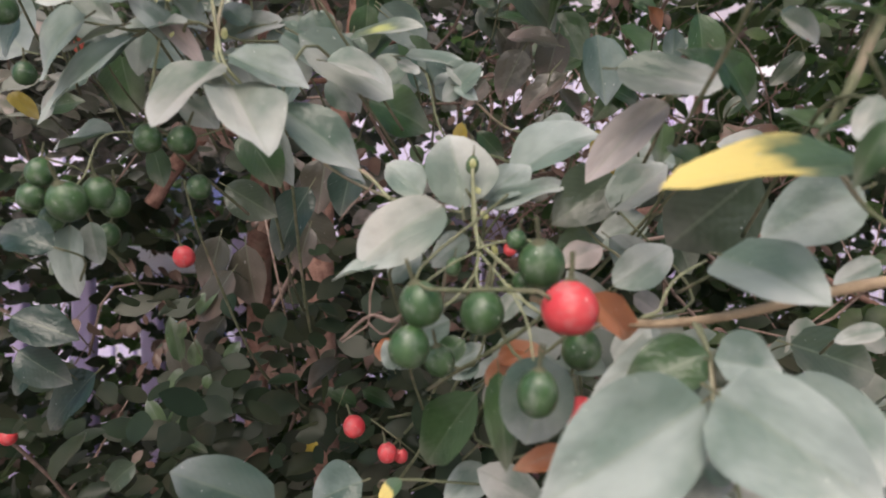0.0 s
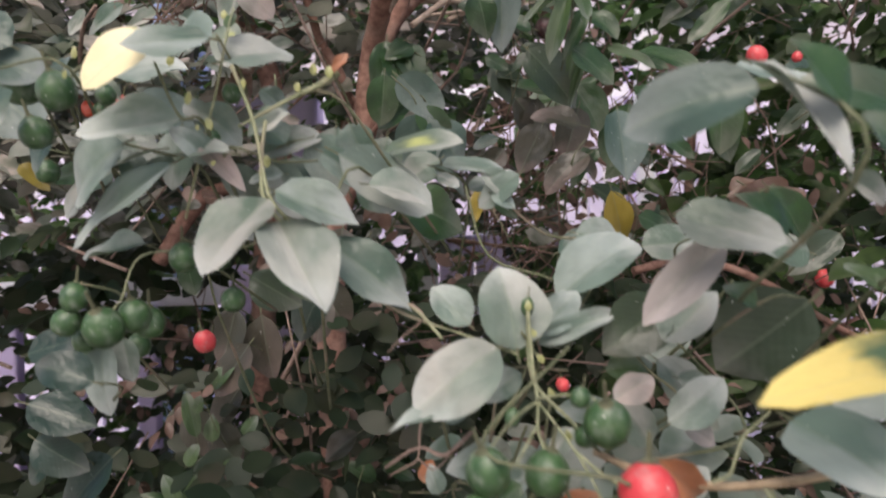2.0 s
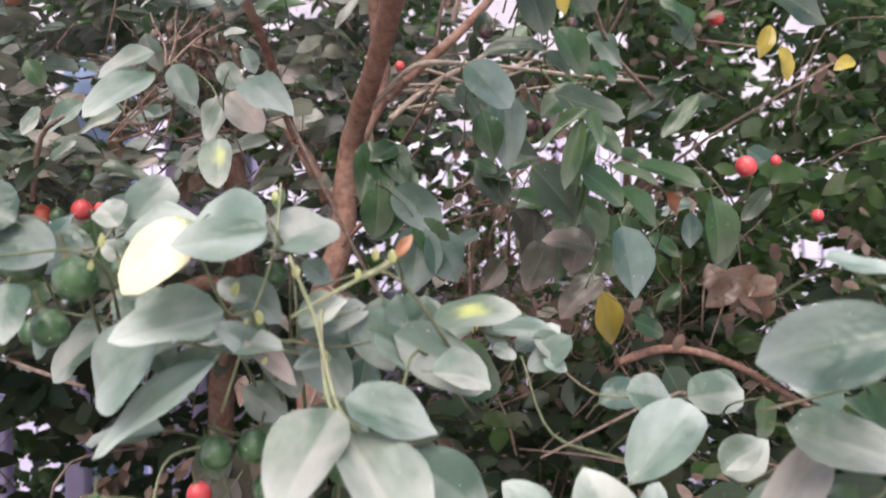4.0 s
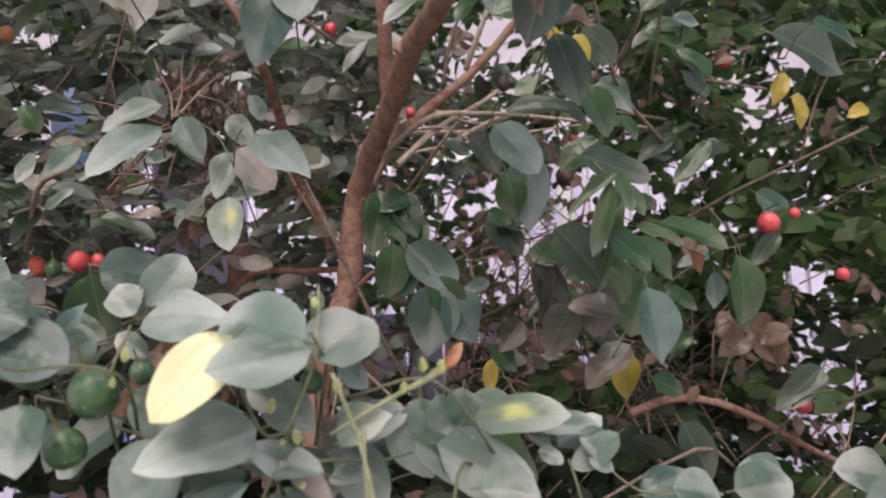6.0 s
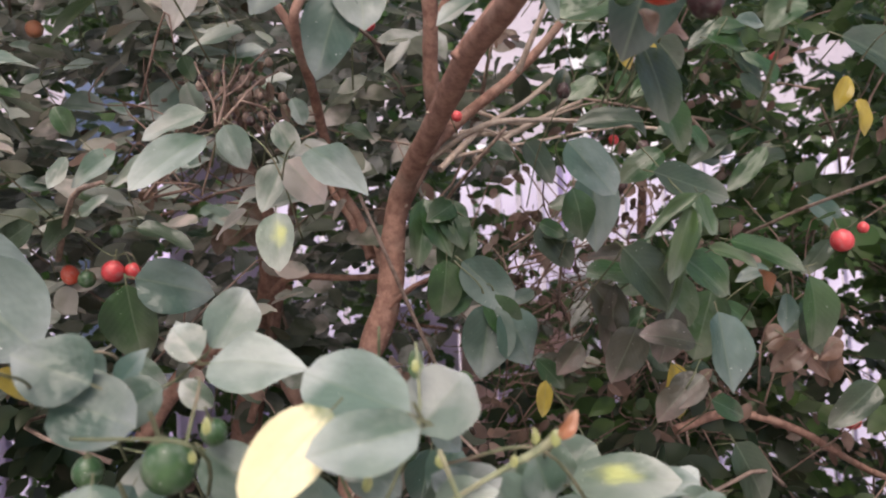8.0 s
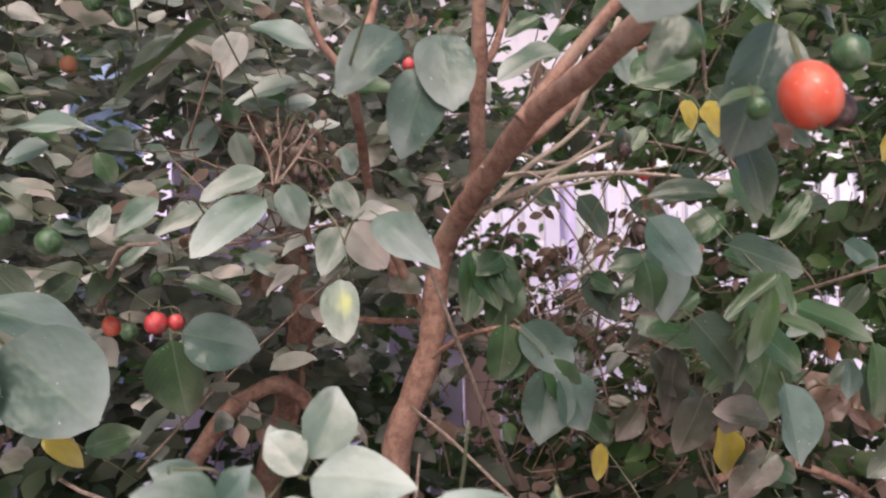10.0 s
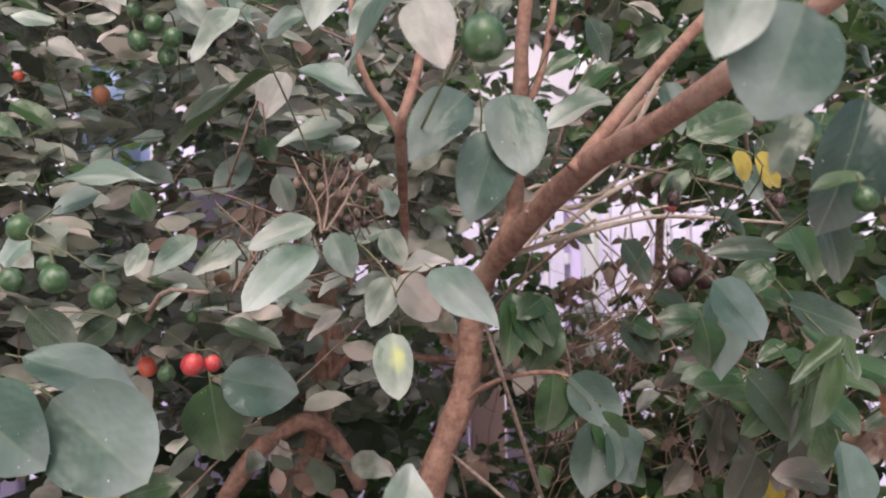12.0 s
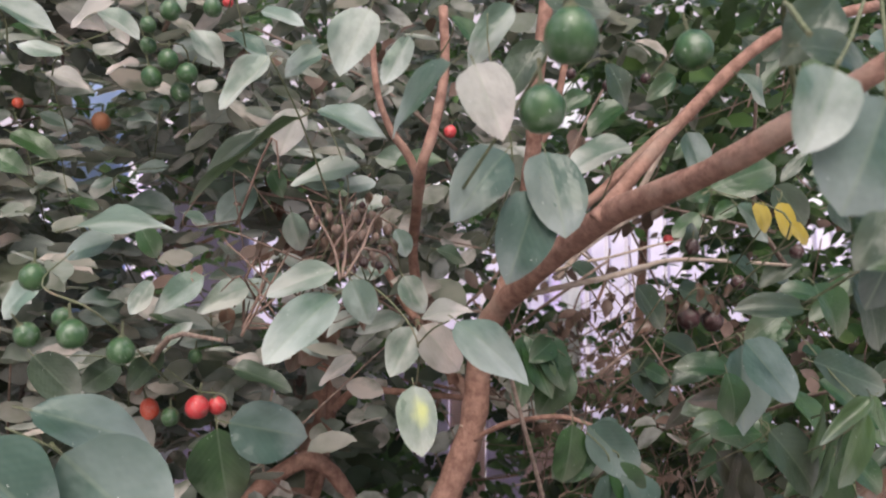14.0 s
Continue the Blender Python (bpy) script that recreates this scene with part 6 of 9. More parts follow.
leaf(on, "blush", (-0.1490, 0.4500, 1.3800), (-0.1700, 0.4600, 1.3660), 0.0121, 10, 0.5)
on = stem("sprig", TWIG, 0.0003, 0.0005, (-0.2543, 0.4933, 1.3750), (-0.2350, 0.4950, 1.3596), (-0.2157, 0.4717, 1.3580), (-0.2168, 0.5217, 1.3280), sides=6)
leaf(on, "teal", (-0.2144, 0.4700, 1.3455), (-0.1726, 0.4800, 1.3345), 0.0321, 5, 0.25)
leaf(on, "dark", (-0.2130, 0.4700, 1.3740), (-0.1810, 0.4700, 1.3620), 0.0150, -4, 0.6)
leaf(on, "green", (-0.2206, 0.4750, 1.3420), (-0.2147, 0.4840, 1.2959), 0.0330, 7, 0.3)
berry(on, "red", (-0.2240, 0.5000, 1.3500), 0.0049, 1.1, (0.29, 0.25, -1))
berry(on, "red", (-0.2340, 0.4950, 1.3500), 0.0066, 1.05, (-0.12, -0.13, -1))
berry(on, "green", (-0.2470, 0.4900, 1.3460), 0.0050, 1.1, (-0.04, 0.21, -1))
leaf(on, "dark", (-0.2490, 0.4800, 1.3820), (-0.2680, 0.4800, 1.3620), 0.0182, 6, 0.4)
berry(on, "orange", (-0.2600, 0.5000, 1.3490), 0.0050, 1.3, (0.32, -0.01, -1))
leaf(on, "dusty", (-0.2540, 0.5000, 1.3840), (-0.2390, 0.5000, 1.3970), 0.0103, 4, 0.5)
on = stem("sprig", TWIG, 0.0003, 0.0005, (-0.2885, 0.3900, 1.3595), (-0.2680, 0.3900, 1.3490), (-0.2684, 0.4400, 1.3190), sides=6)
leaf(on, "teal", (-0.2840, 0.4000, 1.3650), (-0.2370, 0.4050, 1.3490), 0.0246, -7, 0.45)
leaf(on, "teal", (-0.2974, 0.3800, 1.3522), (-0.2654, 0.3750, 1.3225), 0.0377, 13, 0.35)
leaf(on, "teal", (-0.2677, 0.3900, 1.3486), (-0.2283, 0.3850, 1.3133), 0.0456, 2, 0.3)
on = stem("sprig", TWIG, 0.0003, 0.0005, (-0.3020, 0.4500, 1.3830), (-0.2680, 0.4700, 1.3780), (-0.2757, 0.5200, 1.3480), sides=6)
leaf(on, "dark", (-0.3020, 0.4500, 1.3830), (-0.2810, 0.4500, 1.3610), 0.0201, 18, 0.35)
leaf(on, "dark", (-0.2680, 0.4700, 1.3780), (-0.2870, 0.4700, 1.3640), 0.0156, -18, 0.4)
on = stem("sprig", TWIG, 0.0003, 0.0005, (-0.2540, 0.5000, 1.4313), (-0.2335, 0.5100, 1.4095), (-0.2320, 0.5250, 1.3947), (-0.2375, 0.5750, 1.3647), sides=6)
leaf(on, "pale", (-0.2610, 0.5000, 1.4200), (-0.2720, 0.5000, 1.4010), 0.0145, 9, 0.4)
leaf(on, "pale", (-0.2600, 0.5200, 1.4010), (-0.2290, 0.5200, 1.3910), 0.0123, 7, 0.55)
leaf(on, "dusty", (-0.2330, 0.5000, 1.4230), (-0.2610, 0.5000, 1.4030), 0.0194, -3, 0.45)
berry(on, "green", (-0.2400, 0.5200, 1.3760), 0.0042, 1.1, (-0.10, 0.21, -1))
leaf(on, "brown", (-0.2240, 0.5300, 1.4050), (-0.2220, 0.5300, 1.3900), 0.0100, 5, 0.3)
leaf(on, "pale", (-0.2070, 0.5000, 1.4180), (-0.2380, 0.5000, 1.4040), 0.0224, 4, 0.5)
leaf(on, "green", (-0.2680, 0.5000, 1.4510), (-0.2590, 0.5000, 1.4330), 0.0133, 4, 0.3)
on = stem("sprig", TWIG, 0.0003, 0.0005, (-0.3250, 0.4500, 1.4800), (-0.3235, 0.4620, 1.4760), (-0.3165, 0.4800, 1.4680), sides=6)
leaf(on, "green", (-0.3250, 0.4500, 1.4800), (-0.3080, 0.4500, 1.4710), 0.0123, 9, 0.5)
on = stem("sprig", TWIG, 0.0003, 0.0005, (-0.1970, 0.5500, 1.4430), (-0.1925, 0.5620, 1.4390), (-0.1968, 0.5800, 1.4310), sides=6)
leaf(on, "brown", (-0.1970, 0.5500, 1.4430), (-0.2160, 0.5500, 1.4320), 0.0145, 1, 0.4)
on = stem("sprig", TWIG, 0.0003, 0.0005, (-0.2187, 0.5767, 1.4947), (-0.2115, 0.5200, 1.4895), (-0.2029, 0.5700, 1.4595), sides=6)
leaf(on, "pale", (-0.2130, 0.5800, 1.4890), (-0.2380, 0.5800, 1.4610), 0.0248, 1, 0.4)
leaf(on, "pale", (-0.2040, 0.5500, 1.5000), (-0.2360, 0.5500, 1.5050), 0.0214, 7, 0.6)
leaf(on, "pale", (-0.2390, 0.6000, 1.4950), (-0.2160, 0.6000, 1.4970), 0.0152, -14, 0.6)
leaf(on, "dark", (-0.2250, 0.5200, 1.4900), (-0.2020, 0.5200, 1.4860), 0.0154, -10, 0.5)
leaf(on, "green", (-0.1980, 0.5200, 1.4890), (-0.1910, 0.5200, 1.4720), 0.0121, 5, 0.4)
on = stem("sprig", TWIG, 0.0003, 0.0005, (-0.2780, 0.4767, 1.5550), (-0.3130, 0.4900, 1.5380), (-0.3204, 0.5400, 1.5080), sides=6)
leaf(on, "blush", (-0.3210, 0.5000, 1.5360), (-0.2970, 0.5000, 1.5300), 0.0156, 2, 0.5)
leaf(on, "pale", (-0.3050, 0.4800, 1.5400), (-0.3280, 0.4800, 1.5440), 0.0126, -6, 0.5)
leaf(on, "blush", (-0.2880, 0.5000, 1.5740), (-0.2780, 0.5000, 1.5540), 0.0132, 9, 0.4)
leaf(on, "blush", (-0.2660, 0.4800, 1.5380), (-0.2850, 0.4800, 1.5340), 0.0128, 9, 0.5)
leaf(on, "pale", (-0.2800, 0.4500, 1.5530), (-0.2590, 0.4500, 1.5430), 0.0144, -0, 0.5)
on = stem("sprig", TWIG, 0.0003, 0.0005, (-0.2180, 0.4550, 1.5593), (-0.2105, 0.4300, 1.5556), (-0.2064, 0.4800, 1.5256), sides=6)
leaf(on, "dusty", (-0.2190, 0.4600, 1.5500), (-0.1960, 0.4600, 1.5350), 0.0181, -12, 0.5)
berry(on, "red", (-0.2170, 0.4500, 1.5630), 0.0028, 1.1, (0.17, 0.27, -1))
berry(on, "green", (-0.2230, 0.4400, 1.5550), 0.0046, 1.1, (-0.03, -0.04, -1))
leaf(on, "pale", (-0.1980, 0.4200, 1.5470), (-0.1770, 0.4200, 1.5430), 0.0141, -0, 0.5)
on = stem("sprig", TWIG, 0.0003, 0.0005, (-0.3495, 0.5350, 1.5217), (-0.3430, 0.5500, 1.4860), (-0.3526, 0.6000, 1.4560), sides=6)
leaf(on, "green", (-0.3450, 0.5200, 1.5060), (-0.3180, 0.5200, 1.4920), 0.0152, 1, 0.5)
leaf(on, "pale", (-0.3430, 0.5500, 1.4860), (-0.3170, 0.5500, 1.4780), 0.0180, -10, 0.5)
berry(on, "orange", (-0.3540, 0.5500, 1.5310), 0.0032, 1.1, (-0.39, -0.05, -1))
on = stem("sprig", TWIG, 0.0003, 0.0005, (-0.2660, 0.5600, 1.4960), (-0.2970, 0.5500, 1.4850), (-0.2897, 0.6000, 1.4550), sides=6)
leaf(on, "dusty", (-0.2970, 0.5500, 1.4850), (-0.3100, 0.5500, 1.4800), 0.0092, -5, 0.5)
leaf(on, "pale", (-0.2660, 0.5600, 1.4960), (-0.2870, 0.5600, 1.4940), 0.0139, 1, 0.5)
on = stem("sprig", TWIG, 0.0003, 0.0005, (-0.1385, 0.4900, 1.4550), (-0.1370, 0.4600, 1.4328), (-0.1494, 0.5100, 1.4028), sides=6)
leaf(on, "dusty", (-0.1510, 0.5000, 1.4600), (-0.1270, 0.5000, 1.4710), 0.0174, -11, 0.5)
leaf(on, "pale", (-0.1260, 0.4800, 1.4500), (-0.1190, 0.4800, 1.4340), 0.0115, 6, 0.4)
berry(on, "maroon", (-0.1370, 0.4600, 1.4280), 0.0024, 1.1, (0.02, 0.40, -1))
on = stem("sprig", TWIG, 0.0003, 0.0005, (-0.0960, 0.5200, 1.4420), (-0.0989, 0.5320, 1.4380), (-0.0961, 0.5500, 1.4300), sides=6)
leaf(on, "dark", (-0.0960, 0.5200, 1.4420), (-0.0740, 0.5200, 1.4350), 0.0152, -4, 0.5)
on = stem("sprig", TWIG, 0.0003, 0.0005, (-0.1980, 0.5000, 1.3740), (-0.1963, 0.5120, 1.3700), (-0.2066, 0.5300, 1.3620), sides=6)
leaf(on, "blush", (-0.1980, 0.5000, 1.3740), (-0.2200, 0.5000, 1.3750), 0.0104, -7, 0.6)
on = stem("sprig", TWIG, 0.0003, 0.0005, (-0.3180, 0.5920, 1.5445), (-0.3580, 0.6000, 1.5380), (-0.3634, 0.6500, 1.5080), sides=6)
berry(on, "peach", (-0.3180, 0.5920, 1.5320), 0.0062, 1.1, (-0.00, -0.27, -1))
leaf(on, "blush", (-0.3580, 0.6000, 1.5380), (-0.3420, 0.6000, 1.5250), 0.0132, 7, 0.3)
on = stem("sprig", TWIG, 0.0003, 0.0005, (-0.1043, 0.3500, 1.5237), (-0.1027, 0.3533, 1.5083), (-0.0910, 0.3613, 1.4657), (-0.0896, 0.4113, 1.4357), sides=6)
leaf(on, "dusty", (-0.1335, 0.2762, 1.4760), (-0.1495, 0.3058, 1.4619), 0.0150, 3, 0.35)
leaf(on, "blush", (-0.1269, 0.2763, 1.4764), (-0.1210, 0.2674, 1.4534), 0.0159, 15, 0.2)
leaf(on, "dusty", (-0.1340, 0.3600, 1.5160), (-0.1450, 0.3600, 1.4950), 0.0103, -2, 0.4)
leaf(on, "dusty", (-0.0910, 0.3600, 1.5330), (-0.1100, 0.3600, 1.5060), 0.0138, -4, 0.4)
leaf(on, "dark", (-0.0810, 0.3500, 1.5140), (-0.0990, 0.3500, 1.4900), 0.0153, 2, 0.35)
leaf(on, "dark", (-0.0880, 0.3300, 1.5220), (-0.0610, 0.3300, 1.5190), 0.0179, 5, 0.4)
leaf(on, "teal", (-0.1036, 0.3260, 1.4628), (-0.1261, 0.3114, 1.4362), 0.0195, 1, 0.2)
leaf(on, "teal", (-0.0877, 0.3300, 1.4643), (-0.0853, 0.3138, 1.4322), 0.0231, -0, 0.2)
leaf(on, "teal", (-0.0934, 0.3220, 1.4486), (-0.1043, 0.3220, 1.4149), 0.0218, 2, 0.2)
on = stem("sprig", TWIG, 0.0003, 0.0005, (-0.1490, 0.3800, 1.5350), (-0.1483, 0.3920, 1.5310), (-0.1540, 0.4100, 1.5230), sides=6)
leaf(on, "pale", (-0.1490, 0.3800, 1.5350), (-0.1620, 0.3800, 1.5050), 0.0213, 3, 0.3)
on = stem("sprig", TWIG, 0.0003, 0.0005, (0.0175, 0.3900, 1.5050), (-0.0100, 0.4200, 1.4900), (-0.0090, 0.4700, 1.4600), sides=6)
leaf(on, "dusty", (-0.0100, 0.4200, 1.4900), (-0.0460, 0.4200, 1.4780), 0.0250, 17, 0.45)
leaf(on, "dusty", (0.0100, 0.4000, 1.4930), (0.0200, 0.4000, 1.4670), 0.0184, -4, 0.25)
leaf(on, "dusty", (0.0250, 0.3800, 1.5170), (0.0450, 0.3800, 1.5020), 0.0165, -6, 0.4)
on = stem("sprig", TWIG, 0.0004, 0.0006, (-0.0584, 0.2205, 1.4607), (-0.0409, 0.2350, 1.4752), (0.0068, 0.2800, 1.5143), sides=6)
leaf(on, "dusty", (-0.0590, 0.2200, 1.4600), (-0.0693, 0.2170, 1.4404), 0.0161, -2, 0.2)
berry(on, "green", (-0.0420, 0.2300, 1.4270), 0.0048, 1.1, (0.40, -0.12, -1))
leaf(on, "dark", (-0.0480, 0.2200, 1.4290), (-0.0560, 0.2200, 1.4160), 0.0080, 6, 0.4)
on = stem("sprig", TWIG, 0.0003, 0.0005, (-0.0320, 0.2500, 1.4920), (-0.0278, 0.2620, 1.4880), (-0.0287, 0.2800, 1.4800), sides=6)
leaf(on, "dark", (-0.0320, 0.2500, 1.4920), (-0.0480, 0.2500, 1.4730), 0.0155, -11, 0.4)
on = stem("sprig", TWIG, 0.0003, 0.0005, (0.0060, 0.4565, 1.5424), (-0.0225, 0.4450, 1.5414), (-0.0357, 0.4950, 1.5114), sides=6)
leaf(on, "dark", (-0.0180, 0.4300, 1.5370), (-0.0040, 0.4300, 1.5130), 0.0183, -0, 0.4)
berry(on, "maroon", (-0.0090, 0.4500, 1.5310), 0.0031, 1.1, (-0.10, -0.04, -1))
berry(on, "maroon", (-0.0270, 0.4600, 1.5400), 0.0029, 1.1, (0.07, -0.01, -1))
berry(on, "maroon", (0.0210, 0.4630, 1.5410), 0.0032, 1.1, (-0.08, -0.07, -1))
on = stem("sprig", TWIG, 0.0003, 0.0005, (0.0100, 0.3000, 1.5000), (0.0034, 0.3120, 1.4960), (0.0106, 0.3300, 1.4880), sides=6)
leaf(on, "green", (0.0100, 0.3000, 1.5000), (0.0300, 0.3000, 1.4850), 0.0165, -0, 0.4)
on = stem("sprig", TWIG, 0.0003, 0.0005, (0.0150, 0.3000, 1.4200), (0.0185, 0.3120, 1.4160), (0.0160, 0.3300, 1.4080), sides=6)
leaf(on, "dark", (0.0150, 0.3000, 1.4200), (0.0250, 0.3000, 1.3920), 0.0196, -5, 0.4)
on = stem("sprig", TWIG, 0.0003, 0.0005, (-0.1090, 0.4000, 1.5430), (-0.1064, 0.4120, 1.5390), (-0.1119, 0.4300, 1.5310), sides=6)
leaf(on, "green", (-0.1090, 0.4000, 1.5430), (-0.0950, 0.4000, 1.5300), 0.0126, -8, 0.4)
on = stem("sprig", TWIG, 0.0004, 0.0006, (-0.1120, 0.2400, 1.4838), (-0.1090, 0.2700, 1.4749), (-0.1226, 0.3200, 1.4449), sides=6)
berry(on, "green", (-0.1120, 0.2400, 1.4710), 0.0064, 1.1, (0.13, 0.36, -1))
berry(on, "green", (-0.1090, 0.2700, 1.4620), 0.0065, 1.1, (0.08, 0.05, -1))
on = stem("sprig", TWIG, 0.0003, 0.0005, (-0.0600, 0.2750, 1.4956), (-0.0578, 0.2870, 1.4916), (-0.0594, 0.3050, 1.4836), sides=6)
berry(on, "green", (-0.0600, 0.2750, 1.4840), 0.0058, 1.1, (0.11, -0.24, -1))
on = stem("sprig", TWIG, 0.0003, 0.0005, (0.0690, 0.4000, 1.4410), (0.0711, 0.4120, 1.4370), (0.0607, 0.4300, 1.4290), sides=6)
berry(on, "maroon", (0.0690, 0.4000, 1.4340), 0.0035, 1.1, (-0.30, 0.28, -1))
on = stem("sprig", TWIG, 0.0003, 0.0005, (0.0925, 0.5000, 1.4198), (0.0660, 0.5000, 1.4121), (0.0678, 0.5500, 1.3821), sides=6)
berry(on, "maroon", (0.0660, 0.5000, 1.3980), 0.0071, 1.1, (0.42, -0.07, -1))
berry(on, "maroon", (0.0830, 0.5000, 1.3960), 0.0067, 1.1, (0.10, 0.07, -1))
berry(on, "maroon", (0.1020, 0.5000, 1.4210), 0.0046, 1.1, (0.20, -0.37, -1))
on = stem("sprig", TWIG, 0.0003, 0.0005, (-0.0230, 0.5000, 1.4500), (-0.0249, 0.5120, 1.4460), (-0.0182, 0.5300, 1.4380), sides=6)
berry(on, "red", (-0.0230, 0.5000, 1.4430), 0.0035, 1.1, (0.32, 0.02, -1))
on = stem("sprig", TWIG, 0.0003, 0.0005, (-0.0410, 0.4900, 1.3860), (-0.0195, 0.4900, 1.3720), (-0.0253, 0.5400, 1.3420), sides=6)
leaf(on, "green", (-0.0200, 0.4900, 1.3720), (-0.0480, 0.4900, 1.3870), 0.0210, 8, 0.35)
leaf(on, "green", (-0.0190, 0.4900, 1.3720), (-0.0380, 0.4900, 1.3390), 0.0241, -8, 0.35)
leaf(on, "green", (-0.0360, 0.4900, 1.3860), (-0.0240, 0.4800, 1.3570), 0.0217, -3, 0.4)
leaf(on, "green", (-0.0460, 0.4900, 1.3860), (-0.0500, 0.4900, 1.3600), 0.0174, -4, 0.4)
on = stem("sprig", TWIG, 0.0003, 0.0005, (-0.0400, 0.4200, 1.3475), (-0.0250, 0.4200, 1.3280), (-0.0311, 0.4700, 1.2980), sides=6)
leaf(on, "green", (-0.0440, 0.4200, 1.3480), (-0.0470, 0.4230, 1.3180), 0.0200, -15, 0.25)
leaf(on, "teal", (-0.0360, 0.4200, 1.3470), (-0.0100, 0.4200, 1.3220), 0.0235, 12, 0.3)
leaf(on, "green", (-0.0250, 0.4200, 1.3280), (-0.0070, 0.4200, 1.3050), 0.0193, 5, 0.3)
on = stem("sprig", TWIG, 0.0003, 0.0005, (-0.0020, 0.3400, 1.3970), (-0.0038, 0.3520, 1.3930), (0.0056, 0.3700, 1.3850), sides=6)
leaf(on, "teal", (-0.0022, 0.3400, 1.3937), (0.0155, 0.3350, 1.3699), 0.0216, -0, 0.35)
on = stem("sprig", TWIG, 0.0003, 0.0005, (0.0363, 0.3667, 1.4017), (0.0507, 0.3600, 1.3800), (0.0540, 0.3467, 1.3600), (0.0543, 0.3967, 1.3300), sides=6)
leaf(on, "teal", (0.0232, 0.3800, 1.3891), (0.0222, 0.3800, 1.3477), 0.0220, 10, 0.3)
leaf(on, "dark", (0.0440, 0.3600, 1.3830), (0.0800, 0.3600, 1.3700), 0.0199, 4, 0.4)
leaf(on, "green", (0.0540, 0.3800, 1.3860), (0.0690, 0.3800, 1.3810), 0.0104, -8, 0.5)
leaf(on, "dark", (0.0410, 0.3600, 1.4060), (0.0090, 0.3600, 1.4080), 0.0130, -9, 0.5)
leaf(on, "green", (0.0460, 0.3600, 1.4170), (0.0620, 0.3600, 1.3930), 0.0190, 4, 0.4)
leaf(on, "lime", (0.0540, 0.3400, 1.3710), (0.0600, 0.3400, 1.3520), 0.0114, -20, 0.4)
leaf(on, "lime", (0.0550, 0.3400, 1.3700), (0.0290, 0.3400, 1.3510), 0.0074, 16, 0.4)
leaf(on, "lime", (0.0510, 0.3400, 1.3660), (0.0400, 0.3400, 1.3330), 0.0096, 9, 0.4)
leaf(on, "green", (0.0560, 0.3600, 1.3440), (0.0780, 0.3600, 1.3260), 0.0188, -2, 0.4)
on = stem("sprig", TWIG, 0.0003, 0.0005, (0.0395, 0.4200, 1.3525), (0.0360, 0.3800, 1.3500), (0.0284, 0.4300, 1.3200), sides=6)
leaf(on, "green", (0.0450, 0.4200, 1.3730), (0.0130, 0.4200, 1.3780), 0.0167, -1, 0.5)
leaf(on, "umber", (0.0340, 0.4200, 1.3320), (0.0530, 0.4200, 1.3050), 0.0218, 5, 0.4)
leaf(on, "dark", (0.0360, 0.3800, 1.3500), (0.0630, 0.3800, 1.3190), 0.0271, -4, 0.3)
on = stem("sprig", TWIG, 0.0003, 0.0005, (0.0530, 0.5000, 1.4010), (0.0290, 0.5000, 1.3640), (0.0188, 0.5500, 1.3340), sides=6)
leaf(on, "dark", (0.0290, 0.5000, 1.3640), (0.0530, 0.5000, 1.3600), 0.0161, -30, 0.3)
leaf(on, "dark", (0.0470, 0.5000, 1.3850), (0.0740, 0.5000, 1.3700), 0.0195, 5, 0.5)
leaf(on, "dark", (0.0590, 0.5000, 1.4170), (0.0910, 0.5000, 1.4050), 0.0226, 2, 0.5)
on = stem("sprig", TWIG, 0.0003, 0.0005, (0.0810, 0.4800, 1.3490), (0.0670, 0.4600, 1.3400), (0.0566, 0.5100, 1.3100), sides=6)
leaf(on, "umber", (0.0810, 0.4800, 1.3490), (0.0520, 0.4800, 1.3480), 0.0135, -9, 0.4)
leaf(on, "lime", (0.0670, 0.4600, 1.3400), (0.0450, 0.4600, 1.3390), 0.0145, 10, 0.4)
on = stem("sprig", TWIG, 0.0003, 0.0005, (0.0640, 0.4800, 1.4630), (0.0630, 0.4500, 1.4330), (0.0776, 0.5000, 1.4030), sides=6)
leaf(on, "dark", (0.0630, 0.4500, 1.4330), (0.0850, 0.4500, 1.4200), 0.0169, 7, 0.6)
leaf(on, "green", (0.0640, 0.4800, 1.4630), (0.0450, 0.4800, 1.4480), 0.0137, -4, 0.4)
on = stem("sprig", TWIG, 0.0003, 0.0005, (0.2210, 0.6000, 1.5240), (0.2156, 0.6120, 1.5200), (0.2159, 0.6300, 1.5120), sides=6)
leaf(on, "green", (0.2210, 0.6000, 1.5240), (0.2520, 0.6000, 1.5010), 0.0255, -5, 0.4)
on = stem("sprig", TWIG, 0.0003, 0.0005, (0.0720, 0.4200, 1.4710), (0.0600, 0.4000, 1.4590), (0.0664, 0.4500, 1.4290), sides=6)
leaf(on, "amber", (0.0600, 0.4000, 1.4590), (0.0660, 0.4000, 1.4400), 0.0109, 12, 0.3)
leaf(on, "dark", (0.0720, 0.4200, 1.4710), (0.0920, 0.4200, 1.4500), 0.0191, 23, 0.3)
on = stem("sprig", TWIG, 0.0003, 0.0005, (0.0840, 0.4000, 1.4130), (0.0875, 0.4120, 1.4090), (0.0831, 0.4300, 1.4010), sides=6)
leaf(on, "green", (0.0840, 0.4000, 1.4130), (0.0930, 0.4000, 1.3990), 0.0110, -7, 0.4)
on = stem("sprig", TWIG, 0.0003, 0.0005, (0.1120, 0.5500, 1.4890), (0.1340, 0.5500, 1.4810), (0.1419, 0.6000, 1.4510), sides=6)
